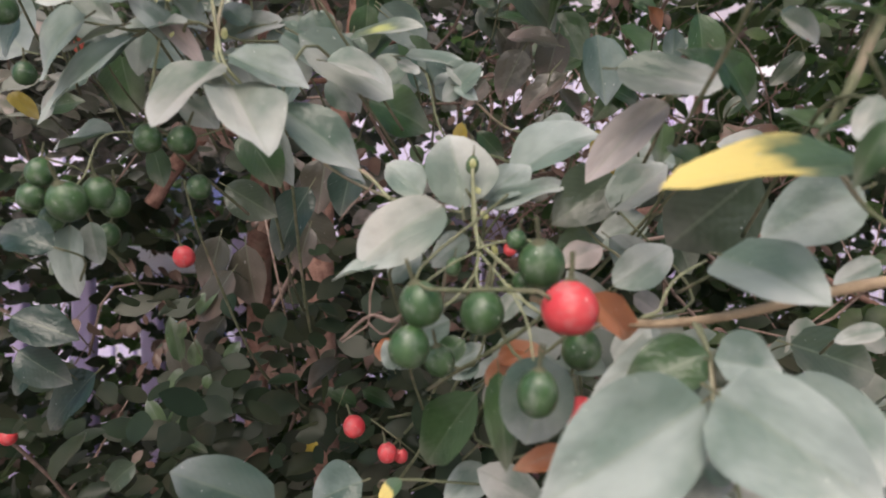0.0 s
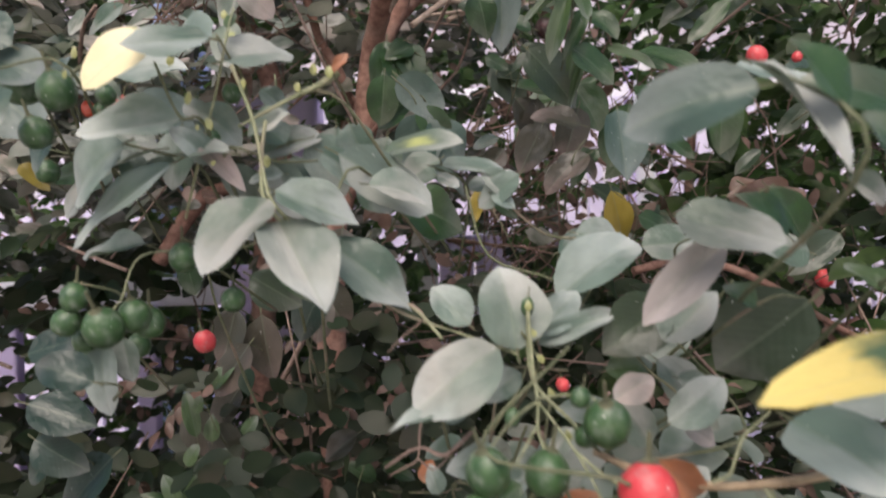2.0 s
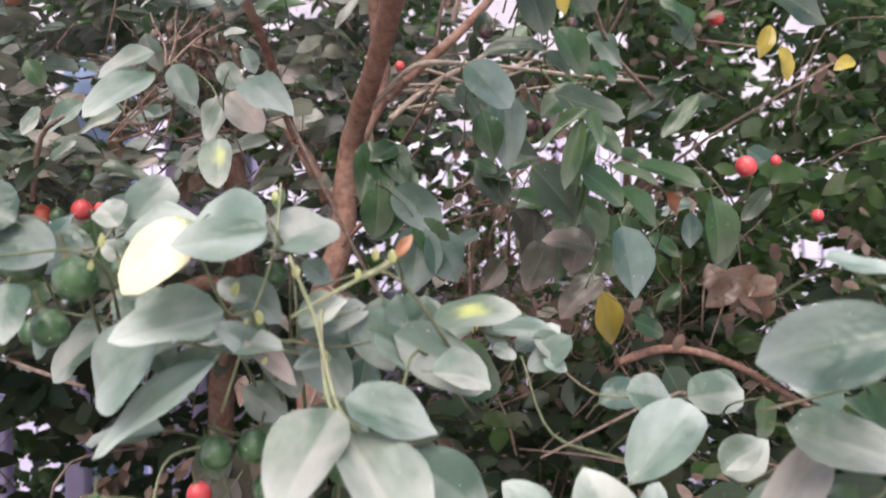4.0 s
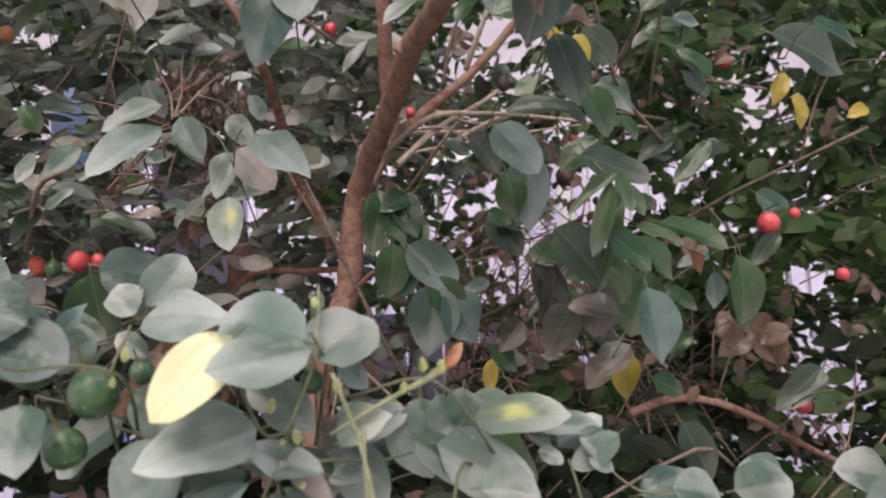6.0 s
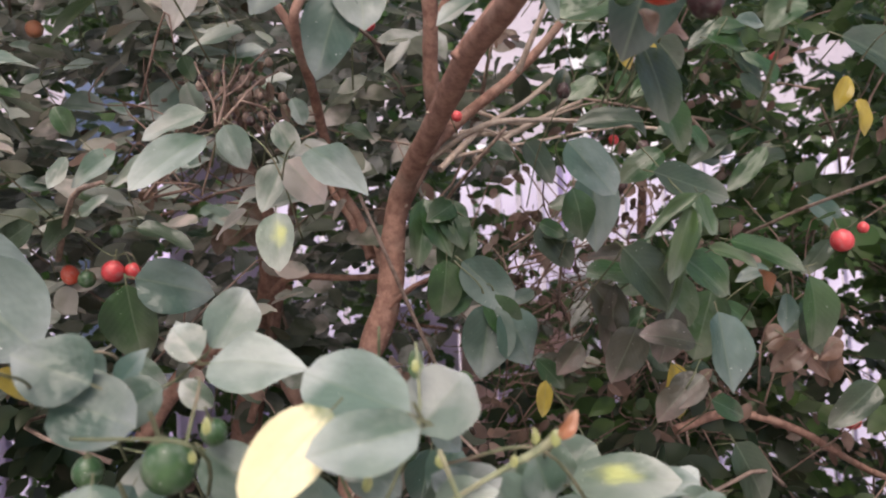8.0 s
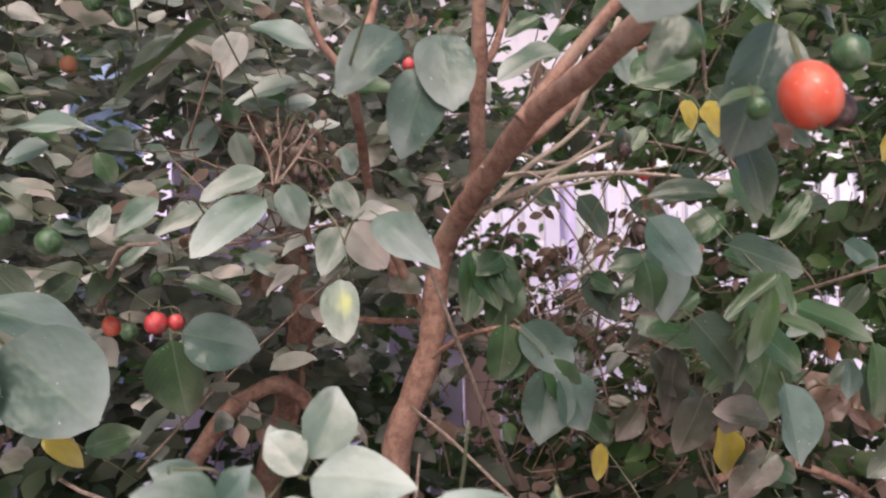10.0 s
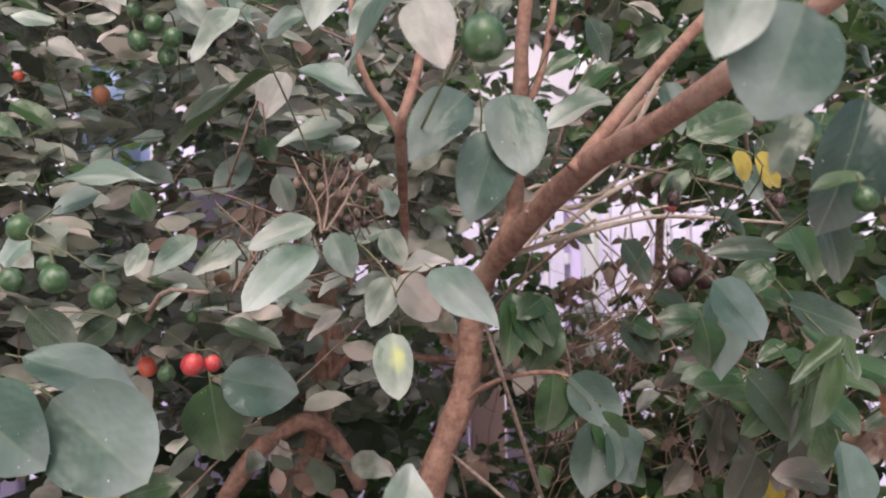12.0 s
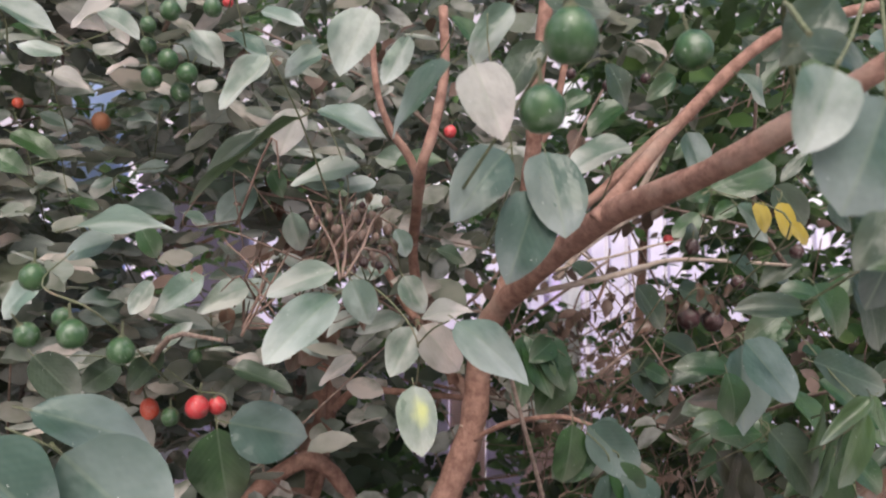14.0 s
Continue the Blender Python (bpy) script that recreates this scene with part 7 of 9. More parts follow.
leaf(on, "green", (0.1120, 0.5500, 1.4890), (0.1070, 0.5500, 1.4720), 0.0117, -20, 0.4)
leaf(on, "green", (0.1340, 0.5500, 1.4810), (0.1160, 0.5500, 1.4680), 0.0147, -4, 0.4)
on = stem("sprig", TWIG, 0.0003, 0.0005, (0.0650, 0.5500, 1.3940), (0.0673, 0.5620, 1.3900), (0.0709, 0.5800, 1.3820), sides=6)
leaf(on, "brown", (0.0650, 0.5500, 1.3940), (0.0520, 0.5500, 1.3860), 0.0101, 3, 0.4)
on = stem("sprig", TWIG, 0.0003, 0.0005, (0.0060, 0.5500, 1.4340), (0.0061, 0.5620, 1.4300), (0.0159, 0.5800, 1.4220), sides=6)
leaf(on, "dark", (0.0060, 0.5500, 1.4340), (0.0270, 0.5500, 1.4220), 0.0160, 9, 0.5)
on = stem("sprig", TWIG, 0.0003, 0.0005, (-0.1417, 0.4700, 1.4587), (-0.1537, 0.4633, 1.4575), (-0.1583, 0.4433, 1.4574), (-0.1562, 0.4933, 1.4274), sides=6)
berry(on, "maroon", (-0.1700, 0.4400, 1.4500), 0.0017, 1.1, (0.27, -0.20, -1))
berry(on, "maroon", (-0.1580, 0.4400, 1.4530), 0.0017, 1.1, (-0.20, 0.32, -1))
berry(on, "maroon", (-0.1470, 0.4500, 1.4590), 0.0018, 1.1, (-0.06, 0.19, -1))
berry(on, "maroon", (-0.1430, 0.4500, 1.4500), 0.0018, 1.1, (-0.27, 0.27, -1))
leaf(on, "brown", (-0.1630, 0.4700, 1.4530), (-0.1610, 0.4700, 1.4430), 0.0037, 11, 0.3)
leaf(on, "brown", (-0.1550, 0.4700, 1.4660), (-0.1580, 0.4700, 1.4570), 0.0043, -2, 0.3)
leaf(on, "brown", (-0.1460, 0.4700, 1.4500), (-0.1520, 0.4700, 1.4440), 0.0032, -6, 0.3)
leaf(on, "brown", (-0.1380, 0.4700, 1.4570), (-0.1360, 0.4700, 1.4450), 0.0046, -7, 0.3)
leaf(on, "brown", (-0.1410, 0.4700, 1.4690), (-0.1430, 0.4700, 1.4620), 0.0047, 3, 0.3)
on = stem("sprig", TWIG, 0.0003, 0.0005, (-0.1685, 0.4700, 1.4530), (-0.1535, 0.4700, 1.4355), (-0.1315, 0.4600, 1.4418), (-0.1160, 0.5100, 1.4118), sides=6)
berry(on, "maroon", (-0.1330, 0.4500, 1.4360), 0.0018, 1.1, (0.18, 0.19, -1))
leaf(on, "brown", (-0.1300, 0.4700, 1.4440), (-0.1270, 0.4700, 1.4330), 0.0055, -3, 0.3)
leaf(on, "brown", (-0.1490, 0.4700, 1.4330), (-0.1420, 0.4700, 1.4260), 0.0039, -7, 0.3)
leaf(on, "brown", (-0.1580, 0.4700, 1.4380), (-0.1510, 0.4700, 1.4290), 0.0038, 7, 0.3)
leaf(on, "brown", (-0.1660, 0.4700, 1.4440), (-0.1650, 0.4700, 1.4360), 0.0052, 10, 0.3)
leaf(on, "brown", (-0.1710, 0.4700, 1.4620), (-0.1690, 0.4700, 1.4510), 0.0043, 3, 0.3)
on = stem("sprig", TWIG, 0.0003, 0.0005, (-0.1575, 0.5500, 1.3820), (-0.1735, 0.5550, 1.3860), (-0.1843, 0.6050, 1.3560), sides=6)
leaf(on, "brown", (-0.1600, 0.5500, 1.3800), (-0.1820, 0.5500, 1.3700), 0.0159, 7, 0.3)
leaf(on, "brown", (-0.1550, 0.5500, 1.3840), (-0.1700, 0.5500, 1.3950), 0.0123, 0, 0.3)
leaf(on, "brown", (-0.1700, 0.5500, 1.3880), (-0.1580, 0.5500, 1.3660), 0.0154, -9, 0.3)
leaf(on, "brown", (-0.1770, 0.5600, 1.3840), (-0.1880, 0.5600, 1.3610), 0.0151, 3, 0.3)
on = stem("sprig", TWIG, 0.0003, 0.0005, (0.0683, 0.4700, 1.4133), (0.0515, 0.4700, 1.4150), (0.0611, 0.5200, 1.3850), sides=6)
leaf(on, "brown", (0.0550, 0.4700, 1.4200), (0.0570, 0.4700, 1.4080), 0.0061, -2, 0.3)
leaf(on, "brown", (0.0610, 0.4700, 1.4130), (0.0670, 0.4700, 1.4020), 0.0068, -12, 0.3)
leaf(on, "brown", (0.0480, 0.4700, 1.4100), (0.0420, 0.4700, 1.4010), 0.0045, -16, 0.3)
leaf(on, "brown", (0.0680, 0.4700, 1.4070), (0.0670, 0.4700, 1.4000), 0.0037, 2, 0.3)
leaf(on, "brown", (0.0760, 0.4700, 1.4200), (0.0730, 0.4700, 1.4110), 0.0045, 6, 0.3)
on = stem("sprig", TWIG, 0.0003, 0.0005, (-0.2060, 0.5930, 1.6013), (-0.1855, 0.5650, 1.5815), (-0.2040, 0.5935, 1.5490), (-0.2164, 0.6435, 1.5190), sides=6)
leaf(on, "dusty", (-0.2050, 0.6060, 1.5960), (-0.1850, 0.6100, 1.5920), 0.0137, -31, 0.35)
leaf(on, "blush", (-0.2320, 0.5970, 1.6200), (-0.2590, 0.5900, 1.5960), 0.0223, -1, 0.55)
leaf(on, "green", (-0.1810, 0.5760, 1.5880), (-0.1460, 0.5810, 1.5800), 0.0239, -35, 0.64)
leaf(on, "pale", (-0.1680, 0.5730, 1.5910), (-0.1900, 0.5560, 1.5720), 0.0139, -8, 0.38)
leaf(on, "green", (-0.2030, 0.5570, 1.5720), (-0.1760, 0.5590, 1.5600), 0.0195, -8, 0.46)
leaf(on, "pale", (-0.2020, 0.5880, 1.5550), (-0.1810, 0.5850, 1.5510), 0.0142, -15, 0.57)
leaf(on, "pale", (-0.2060, 0.5990, 1.5430), (-0.1720, 0.5840, 1.5240), 0.0161, 12, 0.38)
on = stem("sprig", TWIG, 0.0003, 0.0005, (-0.3043, 0.5780, 1.5417), (-0.2747, 0.5647, 1.5320), (-0.2677, 0.5377, 1.5290), (-0.2824, 0.5877, 1.4990), sides=6)
leaf(on, "green", (-0.2790, 0.5540, 1.5270), (-0.2980, 0.5520, 1.5290), 0.0106, -31, 0.6)
leaf(on, "pale", (-0.2760, 0.5670, 1.5310), (-0.2950, 0.5640, 1.5240), 0.0131, -11, 0.4)
leaf(on, "dusty", (-0.2690, 0.5730, 1.5380), (-0.2910, 0.5760, 1.5410), 0.0140, 4, 0.41)
leaf(on, "pale", (-0.2900, 0.5410, 1.5220), (-0.2690, 0.5270, 1.5210), 0.0152, -2, 0.64)
leaf(on, "green", (-0.2730, 0.5260, 1.5310), (-0.2920, 0.5320, 1.5350), 0.0102, -10, 0.59)
leaf(on, "dusty", (-0.2400, 0.5460, 1.5340), (-0.2540, 0.5270, 1.5260), 0.0106, -20, 0.6)
leaf(on, "pale", (-0.2980, 0.5690, 1.5670), (-0.2690, 0.5650, 1.5650), 0.0194, -24, 0.4)
leaf(on, "pale", (-0.2920, 0.6000, 1.5470), (-0.3120, 0.6020, 1.5470), 0.0133, 17, 0.63)
leaf(on, "pale", (-0.3230, 0.5650, 1.5110), (-0.3060, 0.5720, 1.5100), 0.0122, 8, 0.55)
on = stem("sprig", TWIG, 0.0003, 0.0005, (-0.3507, 0.5423, 1.5833), (-0.3397, 0.5623, 1.5487), (-0.3520, 0.5780, 1.5153), (-0.3467, 0.6280, 1.4853), sides=6)
leaf(on, "dusty", (-0.3710, 0.5640, 1.5880), (-0.3940, 0.5550, 1.5620), 0.0153, -32, 0.64)
leaf(on, "green", (-0.3560, 0.5390, 1.5760), (-0.3350, 0.5410, 1.5680), 0.0144, 3, 0.59)
leaf(on, "green", (-0.3340, 0.5580, 1.5760), (-0.3530, 0.5640, 1.5740), 0.0132, -2, 0.47)
leaf(on, "blush", (-0.3250, 0.5240, 1.5860), (-0.2960, 0.5240, 1.5740), 0.0205, 13, 0.54)
leaf(on, "pale", (-0.3420, 0.5750, 1.5440), (-0.3110, 0.5570, 1.5410), 0.0192, 1, 0.51)
leaf(on, "dusty", (-0.3430, 0.5540, 1.5260), (-0.3250, 0.5600, 1.5190), 0.0099, 9, 0.47)
leaf(on, "pale", (-0.3650, 0.5690, 1.5290), (-0.3910, 0.5760, 1.5160), 0.0197, 3, 0.44)
leaf(on, "pale", (-0.3400, 0.5880, 1.5140), (-0.3550, 0.5680, 1.5140), 0.0165, 32, 0.37)
leaf(on, "pale", (-0.3510, 0.5770, 1.5030), (-0.3250, 0.5610, 1.5020), 0.0202, -4, 0.56)
on = stem("sprig", TWIG, 0.0003, 0.0005, (-0.2153, 0.5380, 1.4220), (-0.2100, 0.5693, 1.4120), (-0.2283, 0.5853, 1.3967), (-0.2363, 0.6353, 1.3667), sides=6)
leaf(on, "pale", (-0.2290, 0.5800, 1.3850), (-0.2600, 0.5750, 1.3820), 0.0166, -8, 0.47)
leaf(on, "green", (-0.2120, 0.5880, 1.3810), (-0.1890, 0.5720, 1.3760), 0.0188, -19, 0.55)
leaf(on, "pale", (-0.2300, 0.5660, 1.4030), (-0.2070, 0.5620, 1.4090), 0.0159, -0, 0.45)
leaf(on, "pale", (-0.2440, 0.5880, 1.4240), (-0.2190, 0.5960, 1.4300), 0.0099, 15, 0.41)
leaf(on, "pale", (-0.2140, 0.5540, 1.4350), (-0.1930, 0.5450, 1.4400), 0.0111, -11, 0.37)
leaf(on, "pale", (-0.2220, 0.5300, 1.4160), (-0.1950, 0.5180, 1.4170), 0.0142, 11, 0.54)
leaf(on, "pale", (-0.2100, 0.5300, 1.4150), (-0.1790, 0.5200, 1.4210), 0.0128, 15, 0.54)
on = stem("sprig", TWIG, 0.0003, 0.0005, (-0.3550, 0.5680, 1.4490), (-0.3720, 0.5890, 1.4420), (-0.3672, 0.6390, 1.4120), sides=6)
leaf(on, "pale", (-0.3720, 0.5890, 1.4420), (-0.3370, 0.5790, 1.4400), 0.0199, 1, 0.38)
leaf(on, "blush", (-0.3550, 0.5680, 1.4490), (-0.3650, 0.5490, 1.4410), 0.0099, -11, 0.49)
on = stem("sprig", TWIG, 0.0003, 0.0005, (-0.1963, 0.5583, 1.5137), (-0.1557, 0.5713, 1.4990), (-0.1330, 0.5497, 1.4960), (-0.1434, 0.5997, 1.4660), sides=6)
leaf(on, "green", (-0.1200, 0.5420, 1.4990), (-0.0860, 0.5340, 1.5010), 0.0231, 3, 0.63)
leaf(on, "dusty", (-0.1320, 0.5570, 1.5070), (-0.1020, 0.5400, 1.4980), 0.0211, 6, 0.36)
leaf(on, "green", (-0.1470, 0.5500, 1.4820), (-0.1650, 0.5540, 1.4840), 0.0102, -19, 0.41)
leaf(on, "green", (-0.1540, 0.5650, 1.4980), (-0.1830, 0.5540, 1.4980), 0.0205, -2, 0.59)
leaf(on, "dusty", (-0.1690, 0.5610, 1.4770), (-0.1400, 0.5520, 1.4690), 0.0207, -26, 0.53)
leaf(on, "dusty", (-0.1440, 0.5880, 1.5220), (-0.1690, 0.5780, 1.5190), 0.0142, -29, 0.45)
leaf(on, "pale", (-0.1940, 0.5560, 1.4960), (-0.1660, 0.5630, 1.4910), 0.0193, -10, 0.45)
leaf(on, "dusty", (-0.1950, 0.5710, 1.5160), (-0.2210, 0.5620, 1.4950), 0.0159, 11, 0.44)
leaf(on, "pale", (-0.2000, 0.5480, 1.5290), (-0.2210, 0.5520, 1.5340), 0.0145, 7, 0.48)
on = stem("sprig", TWIG, 0.0003, 0.0005, (-0.1570, 0.5933, 1.4113), (-0.1377, 0.5607, 1.4193), (-0.1280, 0.5215, 1.4005), (-0.1116, 0.5715, 1.3705), sides=6)
leaf(on, "pale", (-0.1300, 0.5560, 1.4250), (-0.1510, 0.5500, 1.4260), 0.0144, 30, 0.4)
leaf(on, "pale", (-0.1200, 0.5790, 1.4340), (-0.1460, 0.5660, 1.4210), 0.0166, 14, 0.41)
leaf(on, "pale", (-0.1500, 0.6040, 1.4170), (-0.1810, 0.6120, 1.3970), 0.0164, -7, 0.51)
leaf(on, "blush", (-0.1600, 0.6000, 1.4180), (-0.1950, 0.5910, 1.4070), 0.0220, 17, 0.49)
leaf(on, "pale", (-0.1610, 0.5760, 1.3990), (-0.1950, 0.5620, 1.3830), 0.0223, 1, 0.64)
leaf(on, "pale", (-0.1630, 0.5470, 1.3990), (-0.1810, 0.5300, 1.4020), 0.0097, -1, 0.43)
leaf(on, "pale", (-0.1390, 0.5220, 1.4020), (-0.1640, 0.5040, 1.3890), 0.0155, 27, 0.38)
leaf(on, "pale", (-0.1170, 0.5210, 1.3990), (-0.1460, 0.5170, 1.3900), 0.0135, -10, 0.46)
on = stem("sprig", TWIG, 0.0003, 0.0005, (-0.2577, 0.5723, 1.4763), (-0.2893, 0.5963, 1.4750), (-0.3047, 0.5980, 1.4483), (-0.3042, 0.6480, 1.4183), sides=6)
leaf(on, "pale", (-0.2550, 0.5490, 1.4650), (-0.2380, 0.5510, 1.4580), 0.0110, -3, 0.55)
leaf(on, "dusty", (-0.2970, 0.5840, 1.4740), (-0.2660, 0.5750, 1.4710), 0.0214, -7, 0.37)
leaf(on, "pale", (-0.3100, 0.5930, 1.4830), (-0.3350, 0.5850, 1.4860), 0.0174, 10, 0.61)
leaf(on, "pale", (-0.3120, 0.5820, 1.4450), (-0.2870, 0.5890, 1.4420), 0.0172, -9, 0.55)
leaf(on, "green", (-0.3030, 0.5970, 1.4360), (-0.3310, 0.5860, 1.4420), 0.0202, 16, 0.64)
leaf(on, "pale", (-0.2530, 0.6090, 1.4920), (-0.2190, 0.6140, 1.4810), 0.0207, 14, 0.48)
on = stem("sprig", TWIG, 0.0003, 0.0005, (-0.1395, 0.6090, 1.5445), (-0.1210, 0.5930, 1.5320), (-0.1319, 0.6430, 1.5020), sides=6)
leaf(on, "blush", (-0.1350, 0.6120, 1.5280), (-0.1610, 0.5930, 1.5160), 0.0159, -8, 0.58)
leaf(on, "dusty", (-0.1210, 0.5930, 1.5320), (-0.1500, 0.5880, 1.5300), 0.0152, -19, 0.55)
leaf(on, "pale", (-0.1440, 0.6060, 1.5610), (-0.1660, 0.6050, 1.5640), 0.0147, -2, 0.4)
on = stem("sprig", TWIG, 0.0003, 0.0005, (-0.3190, 0.5250, 1.4920), (-0.3130, 0.5240, 1.4680), (-0.3108, 0.5740, 1.4380), sides=6)
leaf(on, "green", (-0.3190, 0.5250, 1.4920), (-0.3360, 0.5120, 1.4840), 0.0151, 35, 0.47)
leaf(on, "green", (-0.3130, 0.5240, 1.4680), (-0.2960, 0.5200, 1.4630), 0.0120, -5, 0.61)
on = stem("sprig", TWIG, 0.0003, 0.0005, (-0.2150, 0.5230, 1.5110), (-0.2122, 0.5350, 1.5070), (-0.2194, 0.5530, 1.4990), sides=6)
leaf(on, "pale", (-0.2150, 0.5230, 1.5110), (-0.1850, 0.5140, 1.5140), 0.0208, -12, 0.59)
on = stem("sprig", TWIG, 0.0003, 0.0005, (-0.2930, 0.5630, 1.4060), (-0.3075, 0.6065, 1.3995), (-0.3019, 0.6565, 1.3695), sides=6)
leaf(on, "pale", (-0.3120, 0.5970, 1.4050), (-0.2760, 0.5810, 1.3850), 0.0149, 19, 0.44)
leaf(on, "pale", (-0.3030, 0.6160, 1.3940), (-0.3280, 0.6080, 1.3780), 0.0203, 47, 0.57)
leaf(on, "dusty", (-0.2940, 0.5730, 1.4110), (-0.2650, 0.5630, 1.4050), 0.0190, -23, 0.59)
leaf(on, "pale", (-0.2940, 0.5640, 1.3980), (-0.3190, 0.5630, 1.4000), 0.0141, -6, 0.47)
leaf(on, "dusty", (-0.2910, 0.5520, 1.4090), (-0.3090, 0.5330, 1.4090), 0.0149, 4, 0.37)
on = stem("sprig", TWIG, 0.0003, 0.0005, (-0.1900, 0.5270, 1.3910), (-0.1837, 0.5390, 1.3870), (-0.1845, 0.5570, 1.3790), sides=6)
leaf(on, "pale", (-0.1900, 0.5270, 1.3910), (-0.1630, 0.5100, 1.3760), 0.0127, 2, 0.45)
on = stem("sprig", TWIG, 0.0003, 0.0005, (-0.3690, 0.5675, 1.4980), (-0.3505, 0.6075, 1.4885), (-0.3501, 0.6575, 1.4585), sides=6)
leaf(on, "pale", (-0.3450, 0.6110, 1.4870), (-0.3120, 0.5930, 1.4840), 0.0249, -5, 0.63)
leaf(on, "pale", (-0.3560, 0.6040, 1.4900), (-0.3770, 0.5980, 1.4840), 0.0137, -3, 0.38)
leaf(on, "green", (-0.3750, 0.5860, 1.4950), (-0.4050, 0.5910, 1.4750), 0.0193, -27, 0.62)
leaf(on, "pale", (-0.3630, 0.5490, 1.5010), (-0.3840, 0.5410, 1.4830), 0.0142, -3, 0.46)
on = stem("sprig", TWIG, 0.0003, 0.0005, (-0.3020, 0.6160, 1.5610), (-0.2960, 0.6100, 1.5490), (-0.3012, 0.6600, 1.5190), sides=6)
leaf(on, "pale", (-0.2960, 0.6100, 1.5490), (-0.2780, 0.6160, 1.5500), 0.0125, -17, 0.6)
leaf(on, "pale", (-0.3020, 0.6160, 1.5610), (-0.2790, 0.6000, 1.5570), 0.0147, -2, 0.55)
on = stem("sprig", TWIG, 0.0003, 0.0005, (-0.2690, 0.5830, 1.5890), (-0.2590, 0.6010, 1.5750), (-0.2527, 0.6510, 1.5450), sides=6)
leaf(on, "dusty", (-0.2590, 0.6010, 1.5750), (-0.2820, 0.6060, 1.5670), 0.0156, 16, 0.41)
leaf(on, "pale", (-0.2690, 0.5830, 1.5890), (-0.2340, 0.5710, 1.5700), 0.0185, 21, 0.45)
on = stem("sprig", TWIG, 0.0003, 0.0005, (-0.1910, 0.5200, 1.4360), (-0.1954, 0.5320, 1.4320), (-0.2089, 0.5500, 1.4240), sides=6)
leaf(on, "pale", (-0.1910, 0.5200, 1.4360), (-0.1620, 0.5240, 1.4180), 0.0227, -25, 0.5)
on = stem("sprig", TWIG, 0.0003, 0.0005, (-0.2350, 0.5230, 1.5690), (-0.2368, 0.5350, 1.5650), (-0.2412, 0.5530, 1.5570), sides=6)
leaf(on, "pale", (-0.2350, 0.5230, 1.5690), (-0.2550, 0.5070, 1.5560), 0.0085, -35, 0.48)
on = stem("sprig", TWIG, 0.0003, 0.0005, (-0.2430, 0.5270, 1.3970), (-0.2376, 0.5390, 1.3930), (-0.2418, 0.5570, 1.3850), sides=6)
leaf(on, "green", (-0.2430, 0.5270, 1.3970), (-0.2710, 0.5310, 1.4030), 0.0169, 10, 0.39)
on = stem("sprig", TWIG, 0.0003, 0.0005, (0.2220, 0.5810, 1.5610), (0.2192, 0.5930, 1.5570), (0.2154, 0.6110, 1.5490), sides=6)
leaf(on, "green", (0.2220, 0.5810, 1.5610), (0.1890, 0.5810, 1.5470), 0.0237, 17, 0.28)
on = stem("sprig", TWIG, 0.0003, 0.0005, (0.0470, 0.5450, 1.5510), (0.0487, 0.5570, 1.5470), (0.0424, 0.5750, 1.5390), sides=6)
leaf(on, "green", (0.0470, 0.5450, 1.5510), (0.0170, 0.5450, 1.5290), 0.0246, 32, 0.3)
on = stem("sprig", TWIG, 0.0003, 0.0005, (0.1740, 0.5510, 1.3480), (0.1550, 0.5440, 1.3280), (0.1498, 0.5940, 1.2980), sides=6)
leaf(on, "green", (0.1550, 0.5440, 1.3280), (0.1260, 0.5440, 1.3150), 0.0155, 2, 0.44)
leaf(on, "green", (0.1740, 0.5510, 1.3480), (0.1500, 0.5510, 1.3350), 0.0154, 19, 0.33)
on = stem("sprig", TWIG, 0.0003, 0.0005, (0.1850, 0.5240, 1.4880), (0.1625, 0.4890, 1.5025), (0.1415, 0.4640, 1.4890), (0.1412, 0.5140, 1.4590), sides=6)
leaf(on, "dark", (0.1830, 0.5280, 1.4990), (0.2130, 0.5280, 1.4730), 0.0262, -17, 0.31)
leaf(on, "dark", (0.1870, 0.5200, 1.4770), (0.2060, 0.5200, 1.4590), 0.0173, -7, 0.24)
leaf(on, "dark", (0.1630, 0.5080, 1.5120), (0.1420, 0.5080, 1.4900), 0.0102, 18, 0.43)
leaf(on, "green", (0.1620, 0.4700, 1.4930), (0.1350, 0.4700, 1.4890), 0.0146, 9, 0.26)
leaf(on, "teal", (0.1500, 0.4610, 1.4940), (0.1700, 0.4610, 1.4910), 0.0123, 7, 0.34)
leaf(on, "green", (0.1330, 0.4670, 1.4840), (0.1610, 0.4670, 1.4760), 0.0192, 1, 0.41)
on = stem("sprig", TWIG, 0.0003, 0.0005, (0.1933, 0.5610, 1.6083), (0.2200, 0.5215, 1.5830), (0.2310, 0.5135, 1.5910), (0.2325, 0.5635, 1.5610), sides=6)
leaf(on, "dark", (0.1540, 0.5630, 1.6140), (0.1890, 0.5630, 1.5870), 0.0260, 20, 0.26)
leaf(on, "green", (0.1980, 0.5640, 1.6060), (0.1680, 0.5640, 1.5720), 0.0190, 31, 0.3)
leaf(on, "lime", (0.2280, 0.5560, 1.6050), (0.2000, 0.5560, 1.5730), 0.0252, 48, 0.43)
leaf(on, "teal", (0.2210, 0.5130, 1.5980), (0.2540, 0.5130, 1.5950), 0.0219, 11, 0.24)
leaf(on, "dusty", (0.2190, 0.5300, 1.5680), (0.2450, 0.5300, 1.5500), 0.0209, -4, 0.44)
